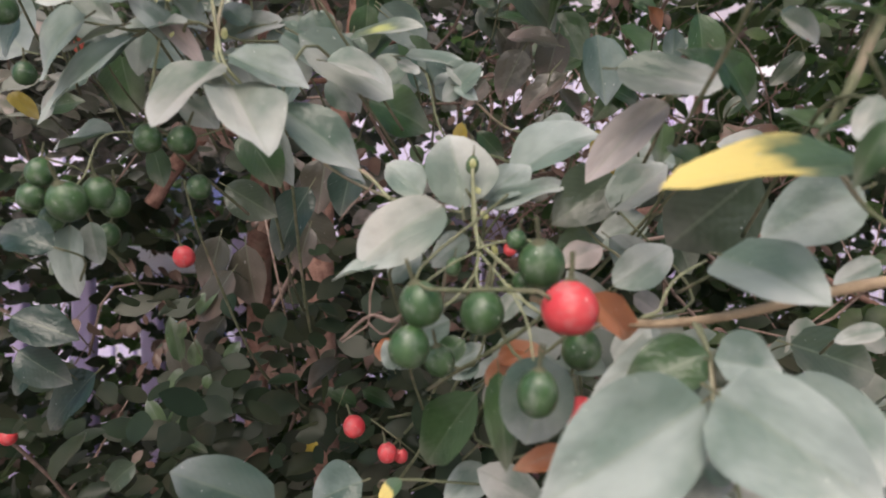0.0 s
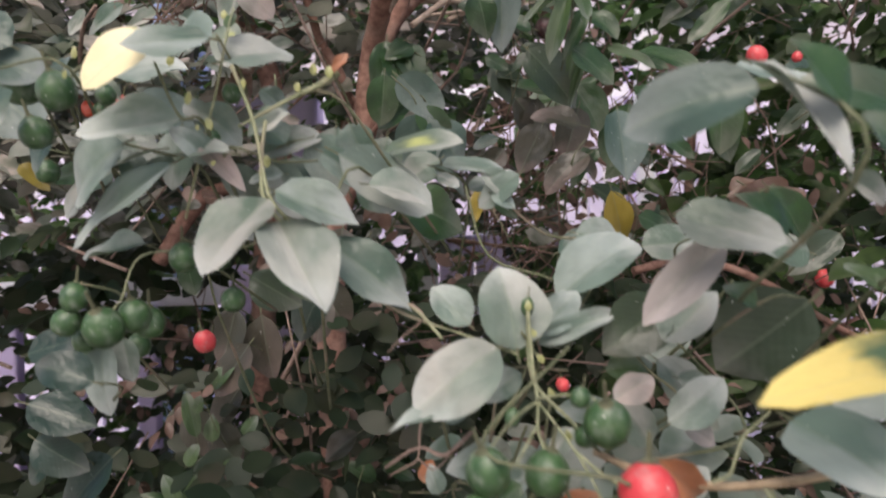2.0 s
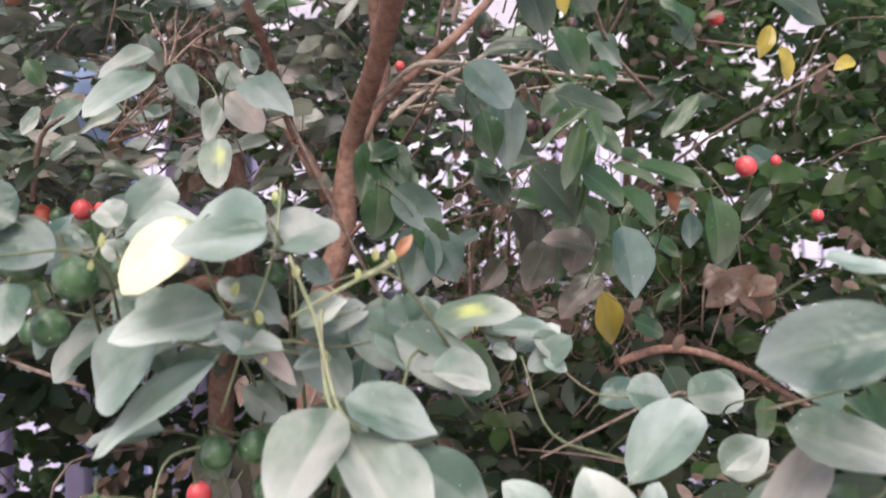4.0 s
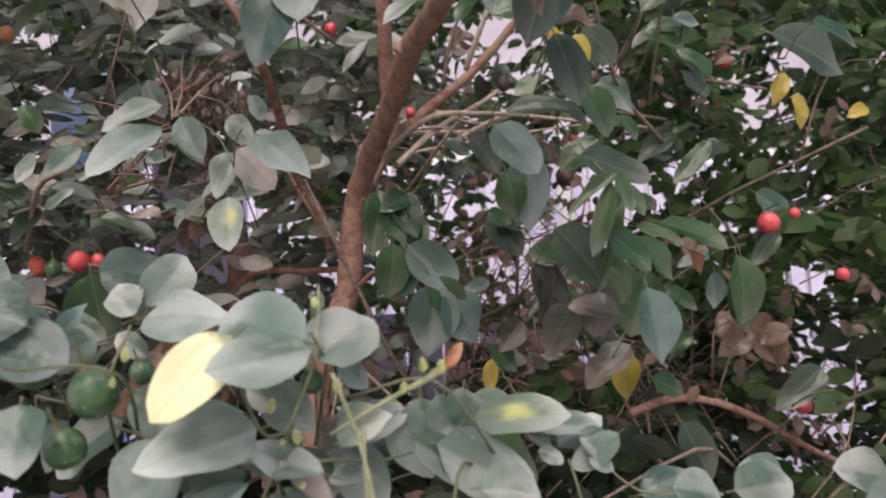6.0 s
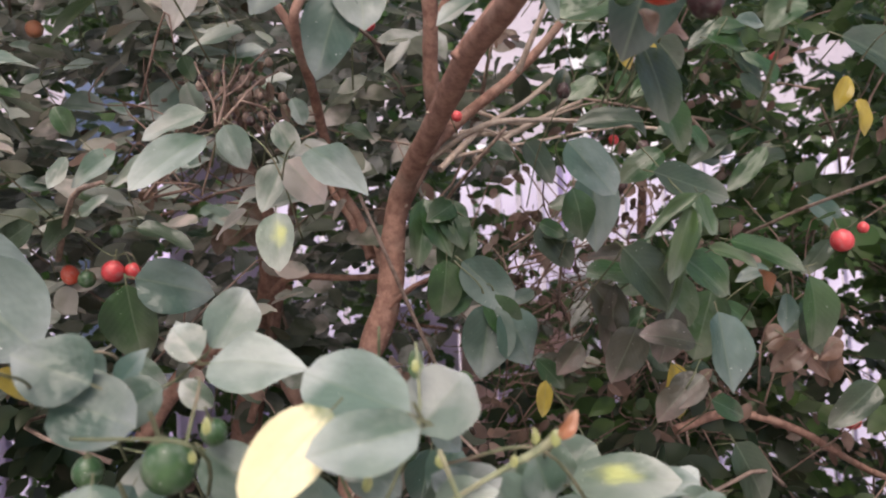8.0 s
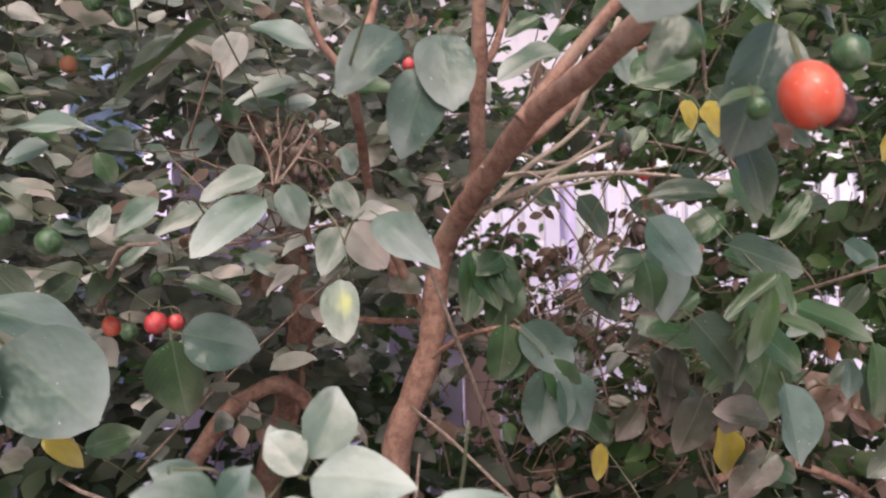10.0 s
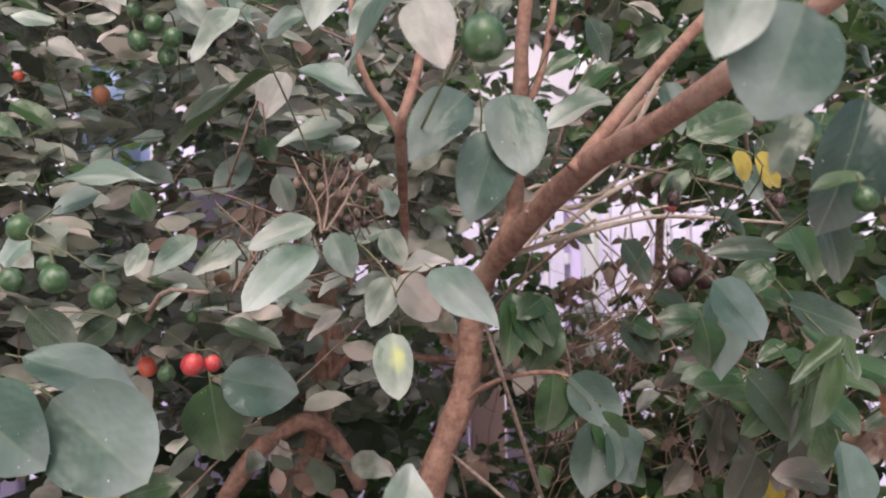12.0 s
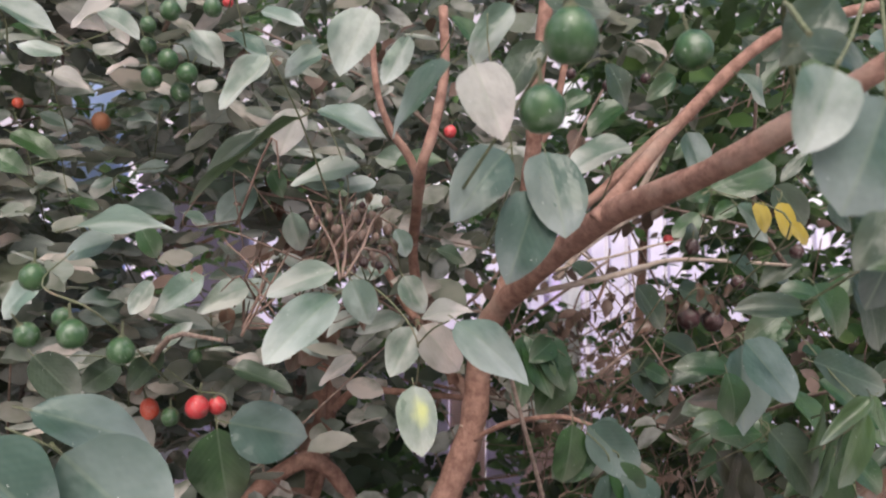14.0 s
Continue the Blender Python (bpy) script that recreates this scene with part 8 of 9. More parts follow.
leaf(on, "green", (0.2550, 0.5310, 1.6040), (0.2800, 0.5310, 1.5780), 0.0238, -4, 0.28)
leaf(on, "dark", (0.2070, 0.4960, 1.5780), (0.2380, 0.4960, 1.5510), 0.0271, -16, 0.35)
on = stem("sprig", TWIG, 0.0003, 0.0005, (0.2000, 0.5840, 1.4460), (0.1860, 0.5940, 1.4310), (0.1876, 0.6440, 1.4010), sides=6)
leaf(on, "dark", (0.2070, 0.5760, 1.4430), (0.1710, 0.5760, 1.4200), 0.0187, 15, 0.3)
leaf(on, "dark", (0.1930, 0.5920, 1.4490), (0.2240, 0.5920, 1.4340), 0.0199, 26, 0.3)
leaf(on, "teal", (0.1860, 0.5940, 1.4310), (0.2120, 0.5940, 1.4280), 0.0173, 7, 0.43)
on = stem("sprig", TWIG, 0.0003, 0.0005, (0.1083, 0.4883, 1.3483), (0.1187, 0.5117, 1.3137), (0.1033, 0.5470, 1.3150), (0.1051, 0.5970, 1.2850), sides=6)
leaf(on, "green", (0.1090, 0.5250, 1.3140), (0.0840, 0.5250, 1.2880), 0.0130, 9, 0.42)
leaf(on, "green", (0.1050, 0.5410, 1.3170), (0.0870, 0.5410, 1.3030), 0.0118, 28, 0.28)
leaf(on, "umber", (0.0980, 0.5490, 1.3390), (0.0750, 0.5490, 1.3180), 0.0123, 4, 0.21)
leaf(on, "dark", (0.1070, 0.5510, 1.2890), (0.1390, 0.5510, 1.2650), 0.0264, -21, 0.35)
leaf(on, "green", (0.1170, 0.5030, 1.3140), (0.1430, 0.5030, 1.3010), 0.0147, 4, 0.39)
leaf(on, "green", (0.1300, 0.5070, 1.3130), (0.1080, 0.5070, 1.2900), 0.0170, -25, 0.39)
leaf(on, "green", (0.1040, 0.4960, 1.3360), (0.0780, 0.4960, 1.3270), 0.0175, 7, 0.29)
leaf(on, "green", (0.0990, 0.4890, 1.3590), (0.0780, 0.4890, 1.3430), 0.0115, -1, 0.42)
leaf(on, "green", (0.1220, 0.4800, 1.3500), (0.1470, 0.4800, 1.3190), 0.0263, -22, 0.29)
on = stem("sprig", TWIG, 0.0003, 0.0005, (0.2860, 0.5940, 1.3940), (0.3060, 0.5950, 1.3590), (0.3197, 0.6450, 1.3290), sides=6)
leaf(on, "teal", (0.2860, 0.5940, 1.3940), (0.3200, 0.5940, 1.3710), 0.0241, 2, 0.24)
leaf(on, "dark", (0.3060, 0.5950, 1.3590), (0.2770, 0.5950, 1.3310), 0.0167, -8, 0.29)
on = stem("sprig", TWIG, 0.0003, 0.0005, (0.0895, 0.5020, 1.5050), (0.0740, 0.4830, 1.4760), (0.0917, 0.5330, 1.4460), sides=6)
leaf(on, "green", (0.0740, 0.4830, 1.4760), (0.0580, 0.4830, 1.4730), 0.0103, -35, 0.47)
leaf(on, "green", (0.0970, 0.4980, 1.4900), (0.1140, 0.4980, 1.4750), 0.0150, -7, 0.45)
leaf(on, "green", (0.0820, 0.5060, 1.5200), (0.0620, 0.5060, 1.5040), 0.0103, -8, 0.43)
on = stem("sprig", TWIG, 0.0003, 0.0005, (0.1440, 0.5340, 1.2690), (0.1392, 0.5460, 1.2650), (0.1599, 0.5640, 1.2570), sides=6)
leaf(on, "dark", (0.1440, 0.5340, 1.2690), (0.1680, 0.5340, 1.2560), 0.0180, -21, 0.44)
on = stem("sprig", TWIG, 0.0003, 0.0005, (0.1740, 0.4780, 1.3370), (0.1390, 0.4760, 1.3160), (0.1410, 0.5260, 1.2860), sides=6)
leaf(on, "green", (0.1390, 0.4760, 1.3160), (0.1630, 0.4760, 1.3000), 0.0116, 9, 0.31)
leaf(on, "teal", (0.1740, 0.4780, 1.3370), (0.1510, 0.4780, 1.3320), 0.0111, 1, 0.48)
on = stem("sprig", TWIG, 0.0003, 0.0005, (0.0340, 0.5390, 1.3270), (0.0379, 0.5510, 1.3230), (0.0300, 0.5690, 1.3150), sides=6)
leaf(on, "teal", (0.0340, 0.5390, 1.3270), (0.0140, 0.5390, 1.3200), 0.0108, -2, 0.3)
on = stem("sprig", TWIG, 0.0003, 0.0005, (0.0240, 0.5060, 1.2840), (0.0252, 0.5180, 1.2800), (0.0257, 0.5360, 1.2720), sides=6)
leaf(on, "green", (0.0240, 0.5060, 1.2840), (0.0440, 0.5060, 1.2630), 0.0138, 13, 0.33)
on = stem("sprig", TWIG, 0.0003, 0.0005, (0.2130, 0.5340, 1.4270), (0.2290, 0.5360, 1.4240), (0.2309, 0.5860, 1.3940), sides=6)
leaf(on, "green", (0.2130, 0.5340, 1.4270), (0.1800, 0.5340, 1.3940), 0.0151, -6, 0.46)
leaf(on, "dark", (0.2290, 0.5360, 1.4240), (0.1960, 0.5360, 1.4150), 0.0226, 16, 0.39)
on = stem("sprig", TWIG, 0.0003, 0.0005, (0.0070, 0.5150, 1.5460), (0.0098, 0.5270, 1.5420), (0.0112, 0.5450, 1.5340), sides=6)
leaf(on, "green", (0.0070, 0.5150, 1.5460), (-0.0170, 0.5150, 1.5310), 0.0166, 13, 0.24)
on = stem("sprig", TWIG, 0.0003, 0.0005, (0.1590, 0.5150, 1.5980), (0.1520, 0.5010, 1.5590), (0.1427, 0.5510, 1.5290), sides=6)
leaf(on, "dusty", (0.1520, 0.5010, 1.5590), (0.1690, 0.5010, 1.5450), 0.0134, 1, 0.29)
leaf(on, "dark", (0.1590, 0.5150, 1.5980), (0.1380, 0.5150, 1.5780), 0.0140, -22, 0.24)
on = stem("sprig", TWIG, 0.0003, 0.0005, (0.1470, 0.5410, 1.3850), (0.1469, 0.5530, 1.3810), (0.1518, 0.5710, 1.3730), sides=6)
leaf(on, "green", (0.1470, 0.5410, 1.3850), (0.1680, 0.5410, 1.3770), 0.0148, -1, 0.33)
on = stem("sprig", TWIG, 0.0003, 0.0005, (0.0760, 0.4620, 1.3040), (0.0783, 0.4740, 1.3000), (0.0744, 0.4920, 1.2920), sides=6)
leaf(on, "umber", (0.0760, 0.4620, 1.3040), (0.0920, 0.4620, 1.2870), 0.0106, -10, 0.21)
on = stem("sprig", TWIG, 0.0003, 0.0005, (0.1810, 0.4930, 1.4290), (0.1804, 0.5050, 1.4250), (0.1805, 0.5230, 1.4170), sides=6)
leaf(on, "green", (0.1810, 0.4930, 1.4290), (0.1610, 0.4930, 1.4270), 0.0133, 31, 0.45)
on = stem("sprig", TWIG, 0.0003, 0.0005, (0.1260, 0.5340, 1.4780), (0.1229, 0.5460, 1.4740), (0.1187, 0.5640, 1.4660), sides=6)
leaf(on, "dusty", (0.1260, 0.5340, 1.4780), (0.1570, 0.5340, 1.4530), 0.0263, -7, 0.28)
on = stem("sprig", TWIG, 0.0003, 0.0005, (0.2080, 0.5730, 1.2790), (0.2129, 0.5850, 1.2750), (0.2061, 0.6030, 1.2670), sides=6)
leaf(on, "green", (0.2080, 0.5730, 1.2790), (0.1850, 0.5730, 1.2580), 0.0122, 4, 0.27)
on = stem("sprig", TWIG, 0.0003, 0.0005, (0.0200, 0.4700, 1.3700), (0.0205, 0.4820, 1.3660), (0.0160, 0.5000, 1.3580), sides=6)
leaf(on, "green", (0.0200, 0.4700, 1.3700), (0.0360, 0.4700, 1.3620), 0.0118, 4, 0.36)
on = stem("sprig", TWIG, 0.0003, 0.0005, (0.0540, 0.5560, 1.2810), (0.0581, 0.5680, 1.2770), (0.0650, 0.5860, 1.2690), sides=6)
leaf(on, "umber", (0.0540, 0.5560, 1.2810), (0.0360, 0.5560, 1.2690), 0.0124, 29, 0.41)
on = stem("sprig", TWIG, 0.0003, 0.0005, (0.2240, 0.5120, 1.3090), (0.2236, 0.5240, 1.3050), (0.2275, 0.5420, 1.2970), sides=6)
leaf(on, "dark", (0.2240, 0.5120, 1.3090), (0.2040, 0.5120, 1.2930), 0.0113, 19, 0.3)
on = stem("sprig", TWIG, 0.0003, 0.0005, (0.0540, 0.4880, 1.5530), (0.0520, 0.5000, 1.5490), (0.0650, 0.5180, 1.5410), sides=6)
leaf(on, "green", (0.0540, 0.4880, 1.5530), (0.0340, 0.4880, 1.5360), 0.0132, -23, 0.41)
on = stem("sprig", TWIG, 0.0004, 0.0006, (-0.0448, 0.2220, 1.4551), (-0.0316, 0.2350, 1.4708), (0.0006, 0.2700, 1.5083), sides=6)
leaf(on, "teal", (-0.0460, 0.2205, 1.4545), (-0.0571, 0.2205, 1.4281), 0.0266, 0, 0.2)
leaf(on, "dark", (-0.0560, 0.2350, 1.4710), (-0.0370, 0.2350, 1.4700), 0.0126, 0, 0.3)
on = stem("sprig", TWIG, 0.0003, 0.0005, (-0.1507, 0.4633, 1.4603), (-0.1563, 0.4587, 1.4560), (-0.1653, 0.4500, 1.4538), (-0.1730, 0.5000, 1.4238), sides=6)
berry(on, "husk", (-0.1600, 0.4510, 1.4460), 0.0028, 1, (0.30, 0.41, -1))
berry(on, "husk", (-0.1640, 0.4510, 1.4530), 0.0021, 1.5, (0.25, -0.12, -1))
berry(on, "husk", (-0.1720, 0.4480, 1.4480), 0.0024, 1.31, (0.08, 0.12, -1))
berry(on, "husk", (-0.1650, 0.4600, 1.4580), 0.0027, 1.05, (-0.04, -0.04, -1))
berry(on, "husk", (-0.1530, 0.4600, 1.4510), 0.0026, 1.3, (-0.21, 0.27, -1))
berry(on, "husk", (-0.1500, 0.4590, 1.4540), 0.0029, 1.29, (0.05, 0.01, -1))
berry(on, "husk", (-0.1510, 0.4560, 1.4430), 0.0027, 1.1, (-0.16, 0.04, -1))
berry(on, "husk", (-0.1550, 0.4690, 1.4530), 0.0030, 1.03, (0.38, -0.20, -1))
berry(on, "husk", (-0.1470, 0.4620, 1.4580), 0.0021, 1.22, (-0.35, -0.28, -1))
on = stem("sprig", TWIG, 0.0003, 0.0005, (-0.1440, 0.4720, 1.4577), (-0.1483, 0.4670, 1.4550), (-0.1520, 0.4700, 1.4487), (-0.1388, 0.5200, 1.4187), sides=6)
berry(on, "husk", (-0.1390, 0.4730, 1.4490), 0.0025, 1.36, (0.60, 0.31, -1))
berry(on, "husk", (-0.1440, 0.4730, 1.4510), 0.0031, 1.12, (0.11, -0.31, -1))
leaf(on, "brown", (-0.1490, 0.4700, 1.4560), (-0.1470, 0.4700, 1.4440), 0.0047, 15, 0.3)
leaf(on, "brown", (-0.1490, 0.4700, 1.4620), (-0.1420, 0.4700, 1.4540), 0.0051, 8, 0.3)
leaf(on, "brown", (-0.1530, 0.4700, 1.4570), (-0.1600, 0.4700, 1.4510), 0.0060, 23, 0.3)
berry(on, "husk", (-0.1520, 0.4700, 1.4470), 0.0020, 1.39, (-0.04, -0.21, -1))
leaf(on, "brown", (-0.1520, 0.4700, 1.4500), (-0.1450, 0.4700, 1.4380), 0.0031, 8, 0.3)
leaf(on, "brown", (-0.1520, 0.4700, 1.4450), (-0.1530, 0.4700, 1.4360), 0.0047, 7, 0.3)
berry(on, "husk", (-0.1430, 0.4610, 1.4470), 0.0026, 1.48, (-0.09, -0.52, -1))
on = stem("sprig", TWIG, 0.0003, 0.0005, (-0.1427, 0.4500, 1.4434), (-0.1530, 0.4673, 1.4407), (-0.1533, 0.4700, 1.4360), (-0.1490, 0.5200, 1.4060), sides=6)
berry(on, "husk", (-0.1470, 0.4490, 1.4430), 0.0023, 1.46, (-0.22, -0.00, -1))
berry(on, "husk", (-0.1400, 0.4460, 1.4420), 0.0018, 1.25, (-0.08, 0.34, -1))
berry(on, "husk", (-0.1410, 0.4550, 1.4330), 0.0019, 1.49, (0.31, -0.01, -1))
berry(on, "husk", (-0.1500, 0.4620, 1.4340), 0.0021, 1.48, (-0.03, -0.06, -1))
leaf(on, "brown", (-0.1530, 0.4700, 1.4390), (-0.1550, 0.4700, 1.4320), 0.0040, -5, 0.3)
leaf(on, "brown", (-0.1540, 0.4700, 1.4390), (-0.1650, 0.4700, 1.4280), 0.0053, -7, 0.3)
leaf(on, "brown", (-0.1530, 0.4700, 1.4360), (-0.1530, 0.4700, 1.4260), 0.0040, 4, 0.3)
leaf(on, "brown", (-0.1530, 0.4700, 1.4330), (-0.1570, 0.4700, 1.4270), 0.0030, 9, 0.3)
leaf(on, "brown", (-0.1560, 0.4700, 1.4450), (-0.1570, 0.4700, 1.4330), 0.0034, -8, 0.3)
on = stem("sprig", TWIG, 0.0003, 0.0005, (-0.1353, 0.4807, 1.4482), (-0.1443, 0.4720, 1.4498), (-0.1600, 0.4777, 1.4503), (-0.1551, 0.5277, 1.4203), sides=6)
berry(on, "husk", (-0.1530, 0.4740, 1.4370), 0.0024, 1.04, (-0.59, 0.19, -1))
berry(on, "husk", (-0.1580, 0.4790, 1.4460), 0.0024, 1.33, (0.42, 0.25, -1))
leaf(on, "brown", (-0.1630, 0.4700, 1.4460), (-0.1610, 0.4700, 1.4350), 0.0040, -1, 0.3)
berry(on, "husk", (-0.1590, 0.4840, 1.4490), 0.0026, 1.01, (-0.11, 0.11, -1))
berry(on, "husk", (-0.1390, 0.4810, 1.4430), 0.0022, 1, (0.13, 0.35, -1))
berry(on, "husk", (-0.1380, 0.4810, 1.4510), 0.0021, 1.3, (-0.07, -0.20, -1))
berry(on, "husk", (-0.1370, 0.4840, 1.4300), 0.0027, 1.01, (-0.13, -0.36, -1))
berry(on, "husk", (-0.1310, 0.4770, 1.4490), 0.0026, 1.35, (-0.18, -0.02, -1))
berry(on, "husk", (-0.1410, 0.4610, 1.4550), 0.0026, 1.05, (0.07, -0.13, -1))
on = stem("sprig", TWIG, 0.0003, 0.0005, (-0.1350, 0.4470, 1.4654), (-0.1337, 0.4590, 1.4614), (-0.1386, 0.4770, 1.4534), sides=6)
berry(on, "husk", (-0.1350, 0.4470, 1.4610), 0.0022, 1.25, (-0.03, 0.22, -1))
on = stem("sprig", TWIG, 0.0003, 0.0005, (-0.1460, 0.4700, 1.4050), (-0.1474, 0.4820, 1.4010), (-0.1418, 0.5000, 1.3930), sides=6)
leaf(on, "brown", (-0.1460, 0.4700, 1.4050), (-0.1440, 0.4700, 1.3920), 0.0040, 7, 0.3)
on = stem("sprig", TWIG, 0.0003, 0.0005, (0.0267, 0.5000, 1.3721), (0.0287, 0.5120, 1.3681), (0.0307, 0.5300, 1.3601), sides=6)
leaf(on, "dark", (0.0267, 0.5000, 1.3721), (0.0508, 0.5000, 1.3429), 0.0249, 3, 0.35)
on = stem("sprig", TWIG, 0.0003, 0.0005, (0.0369, 0.4700, 1.3597), (0.0389, 0.4820, 1.3557), (0.0409, 0.5000, 1.3477), sides=6)
leaf(on, "dark", (0.0369, 0.4700, 1.3597), (0.0639, 0.4700, 1.3746), 0.0151, -6, 0.5)
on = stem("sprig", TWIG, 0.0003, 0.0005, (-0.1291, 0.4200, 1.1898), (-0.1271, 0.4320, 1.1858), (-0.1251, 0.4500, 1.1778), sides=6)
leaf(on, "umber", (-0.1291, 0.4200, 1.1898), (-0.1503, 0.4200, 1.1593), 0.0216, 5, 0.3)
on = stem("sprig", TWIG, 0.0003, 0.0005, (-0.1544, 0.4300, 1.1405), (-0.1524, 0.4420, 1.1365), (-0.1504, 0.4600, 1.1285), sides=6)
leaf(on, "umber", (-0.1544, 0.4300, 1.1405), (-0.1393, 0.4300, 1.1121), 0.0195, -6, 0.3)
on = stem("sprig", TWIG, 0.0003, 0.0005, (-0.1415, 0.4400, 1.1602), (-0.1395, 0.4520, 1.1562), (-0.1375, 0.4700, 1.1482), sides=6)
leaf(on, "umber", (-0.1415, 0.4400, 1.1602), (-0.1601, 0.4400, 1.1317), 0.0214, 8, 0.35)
on = stem("sprig", TWIG, 0.0003, 0.0005, (0.1033, 0.1600, 1.2634), (0.1053, 0.1720, 1.2594), (0.1073, 0.1900, 1.2514), sides=6)
leaf(on, "green", (0.1033, 0.1600, 1.2634), (0.0721, 0.1650, 1.2864), 0.0229, 0, 0.5)
on = stem("sprig", TWIG, 0.0003, 0.0005, (-0.0768, 0.2470, 1.2775), (-0.0748, 0.2590, 1.2735), (-0.0728, 0.2770, 1.2655), sides=6)
leaf(on, "dusty", (-0.0768, 0.2470, 1.2775), (-0.0542, 0.2470, 1.2862), 0.0121, 6, 0.4)
on = stem("sprig", TWIG, 0.0003, 0.0005, (-0.0499, 0.2520, 1.2884), (-0.0479, 0.2640, 1.2844), (-0.0459, 0.2820, 1.2764), sides=6)
leaf(on, "dusty", (-0.0499, 0.2520, 1.2884), (-0.0505, 0.2520, 1.2675), 0.0153, -4, 0.35)
on = stem("sprig", TWIG, 0.0003, 0.0005, (-0.0334, 0.2720, 1.2875), (-0.0314, 0.2840, 1.2835), (-0.0294, 0.3020, 1.2755), sides=6)
leaf(on, "dusty", (-0.0334, 0.2720, 1.2875), (-0.0368, 0.2720, 1.2691), 0.0168, 5, 0.35)
on = stem("sprig", TWIG, 0.0003, 0.0005, (-0.0705, 0.2550, 1.2737), (-0.0685, 0.2670, 1.2697), (-0.0665, 0.2850, 1.2617), sides=6)
leaf(on, "pale", (-0.0705, 0.2550, 1.2737), (-0.0792, 0.2550, 1.2613), 0.0124, 5, 0.35)
on = stem("sprig", TWIG, 0.0003, 0.0005, (-0.0462, 0.2220, 1.2997), (-0.0442, 0.2340, 1.2957), (-0.0422, 0.2520, 1.2877), sides=6)
leaf(on, "dry", (-0.0462, 0.2220, 1.2997), (-0.0412, 0.2220, 1.3062), 0.0035, 5, 0.3)
on = stem("sprig", TWIG, 0.0003, 0.0005, (0.0312, 0.3000, 1.4440), (0.0332, 0.3120, 1.4400), (0.0352, 0.3300, 1.4320), sides=6)
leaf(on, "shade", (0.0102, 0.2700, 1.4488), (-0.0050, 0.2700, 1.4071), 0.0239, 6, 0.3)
on = stem("sprig", TWIG, 0.0003, 0.0005, (0.1372, 0.2900, 1.2386), (0.1392, 0.3020, 1.2346), (0.1412, 0.3200, 1.2266), sides=6)
leaf(on, "dusty", (0.1372, 0.2900, 1.2386), (0.1137, 0.2900, 1.2453), 0.0213, 6, 0.4)
on = stem("sprig", TWIG, 0.0003, 0.0005, (0.0336, 0.2900, 1.2414), (0.0356, 0.3020, 1.2374), (0.0376, 0.3200, 1.2294), sides=6)
leaf(on, "teal", (0.0336, 0.2900, 1.2414), (0.0541, 0.2900, 1.2498), 0.0138, -6, 0.4)
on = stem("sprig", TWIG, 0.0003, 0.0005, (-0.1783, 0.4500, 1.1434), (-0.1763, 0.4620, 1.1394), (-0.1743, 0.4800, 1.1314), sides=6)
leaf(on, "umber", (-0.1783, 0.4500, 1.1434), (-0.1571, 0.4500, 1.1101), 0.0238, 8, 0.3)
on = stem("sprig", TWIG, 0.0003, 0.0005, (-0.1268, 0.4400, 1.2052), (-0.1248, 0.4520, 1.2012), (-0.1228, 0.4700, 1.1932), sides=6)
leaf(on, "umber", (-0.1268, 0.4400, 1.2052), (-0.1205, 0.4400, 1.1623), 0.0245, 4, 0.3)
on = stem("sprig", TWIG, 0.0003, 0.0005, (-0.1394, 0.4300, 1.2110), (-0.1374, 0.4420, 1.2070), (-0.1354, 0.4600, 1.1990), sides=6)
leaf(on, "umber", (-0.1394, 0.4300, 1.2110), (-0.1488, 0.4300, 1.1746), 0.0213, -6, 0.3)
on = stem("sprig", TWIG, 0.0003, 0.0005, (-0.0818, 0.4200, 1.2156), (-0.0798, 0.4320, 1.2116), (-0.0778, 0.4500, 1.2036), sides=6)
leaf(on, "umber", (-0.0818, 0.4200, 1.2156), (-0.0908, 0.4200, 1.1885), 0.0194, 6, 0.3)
on = stem("sprig", TWIG, 0.0003, 0.0005, (-0.0451, 0.2850, 1.2734), (-0.0431, 0.2970, 1.2694), (-0.0411, 0.3150, 1.2614), sides=6)
leaf(on, "dusty", (-0.0451, 0.2850, 1.2734), (-0.0327, 0.2850, 1.2596), 0.0153, 6, 0.4)
on = stem("sprig", TWIG, 0.0003, 0.0005, (-0.0134, 0.2900, 1.2808), (-0.0114, 0.3020, 1.2768), (-0.0094, 0.3200, 1.2688), sides=6)
leaf(on, "dusty", (-0.0134, 0.2900, 1.2808), (-0.0297, 0.2900, 1.2704), 0.0148, -6, 0.4)
on = stem("sprig", TWIG, 0.0003, 0.0005, (-0.0585, 0.3000, 1.2810), (-0.0565, 0.3120, 1.2770), (-0.0545, 0.3300, 1.2690), sides=6)
leaf(on, "teal", (-0.0585, 0.3000, 1.2810), (-0.0685, 0.3000, 1.2631), 0.0148, 6, 0.4)
on = stem("sprig", TWIG, 0.0003, 0.0005, (-0.0956, 0.2450, 1.2958), (-0.0936, 0.2570, 1.2918), (-0.0916, 0.2750, 1.2838), sides=6)
leaf(on, "pale", (-0.0956, 0.2450, 1.2958), (-0.0810, 0.2450, 1.2824), 0.0139, 6, 0.4)
on = stem("sprig", TWIG, 0.0003, 0.0005, (-0.1034, 0.2500, 1.2883), (-0.1014, 0.2620, 1.2843), (-0.0994, 0.2800, 1.2763), sides=6)
leaf(on, "pale", (-0.1034, 0.2500, 1.2883), (-0.1079, 0.2500, 1.2673), 0.0136, -6, 0.35)
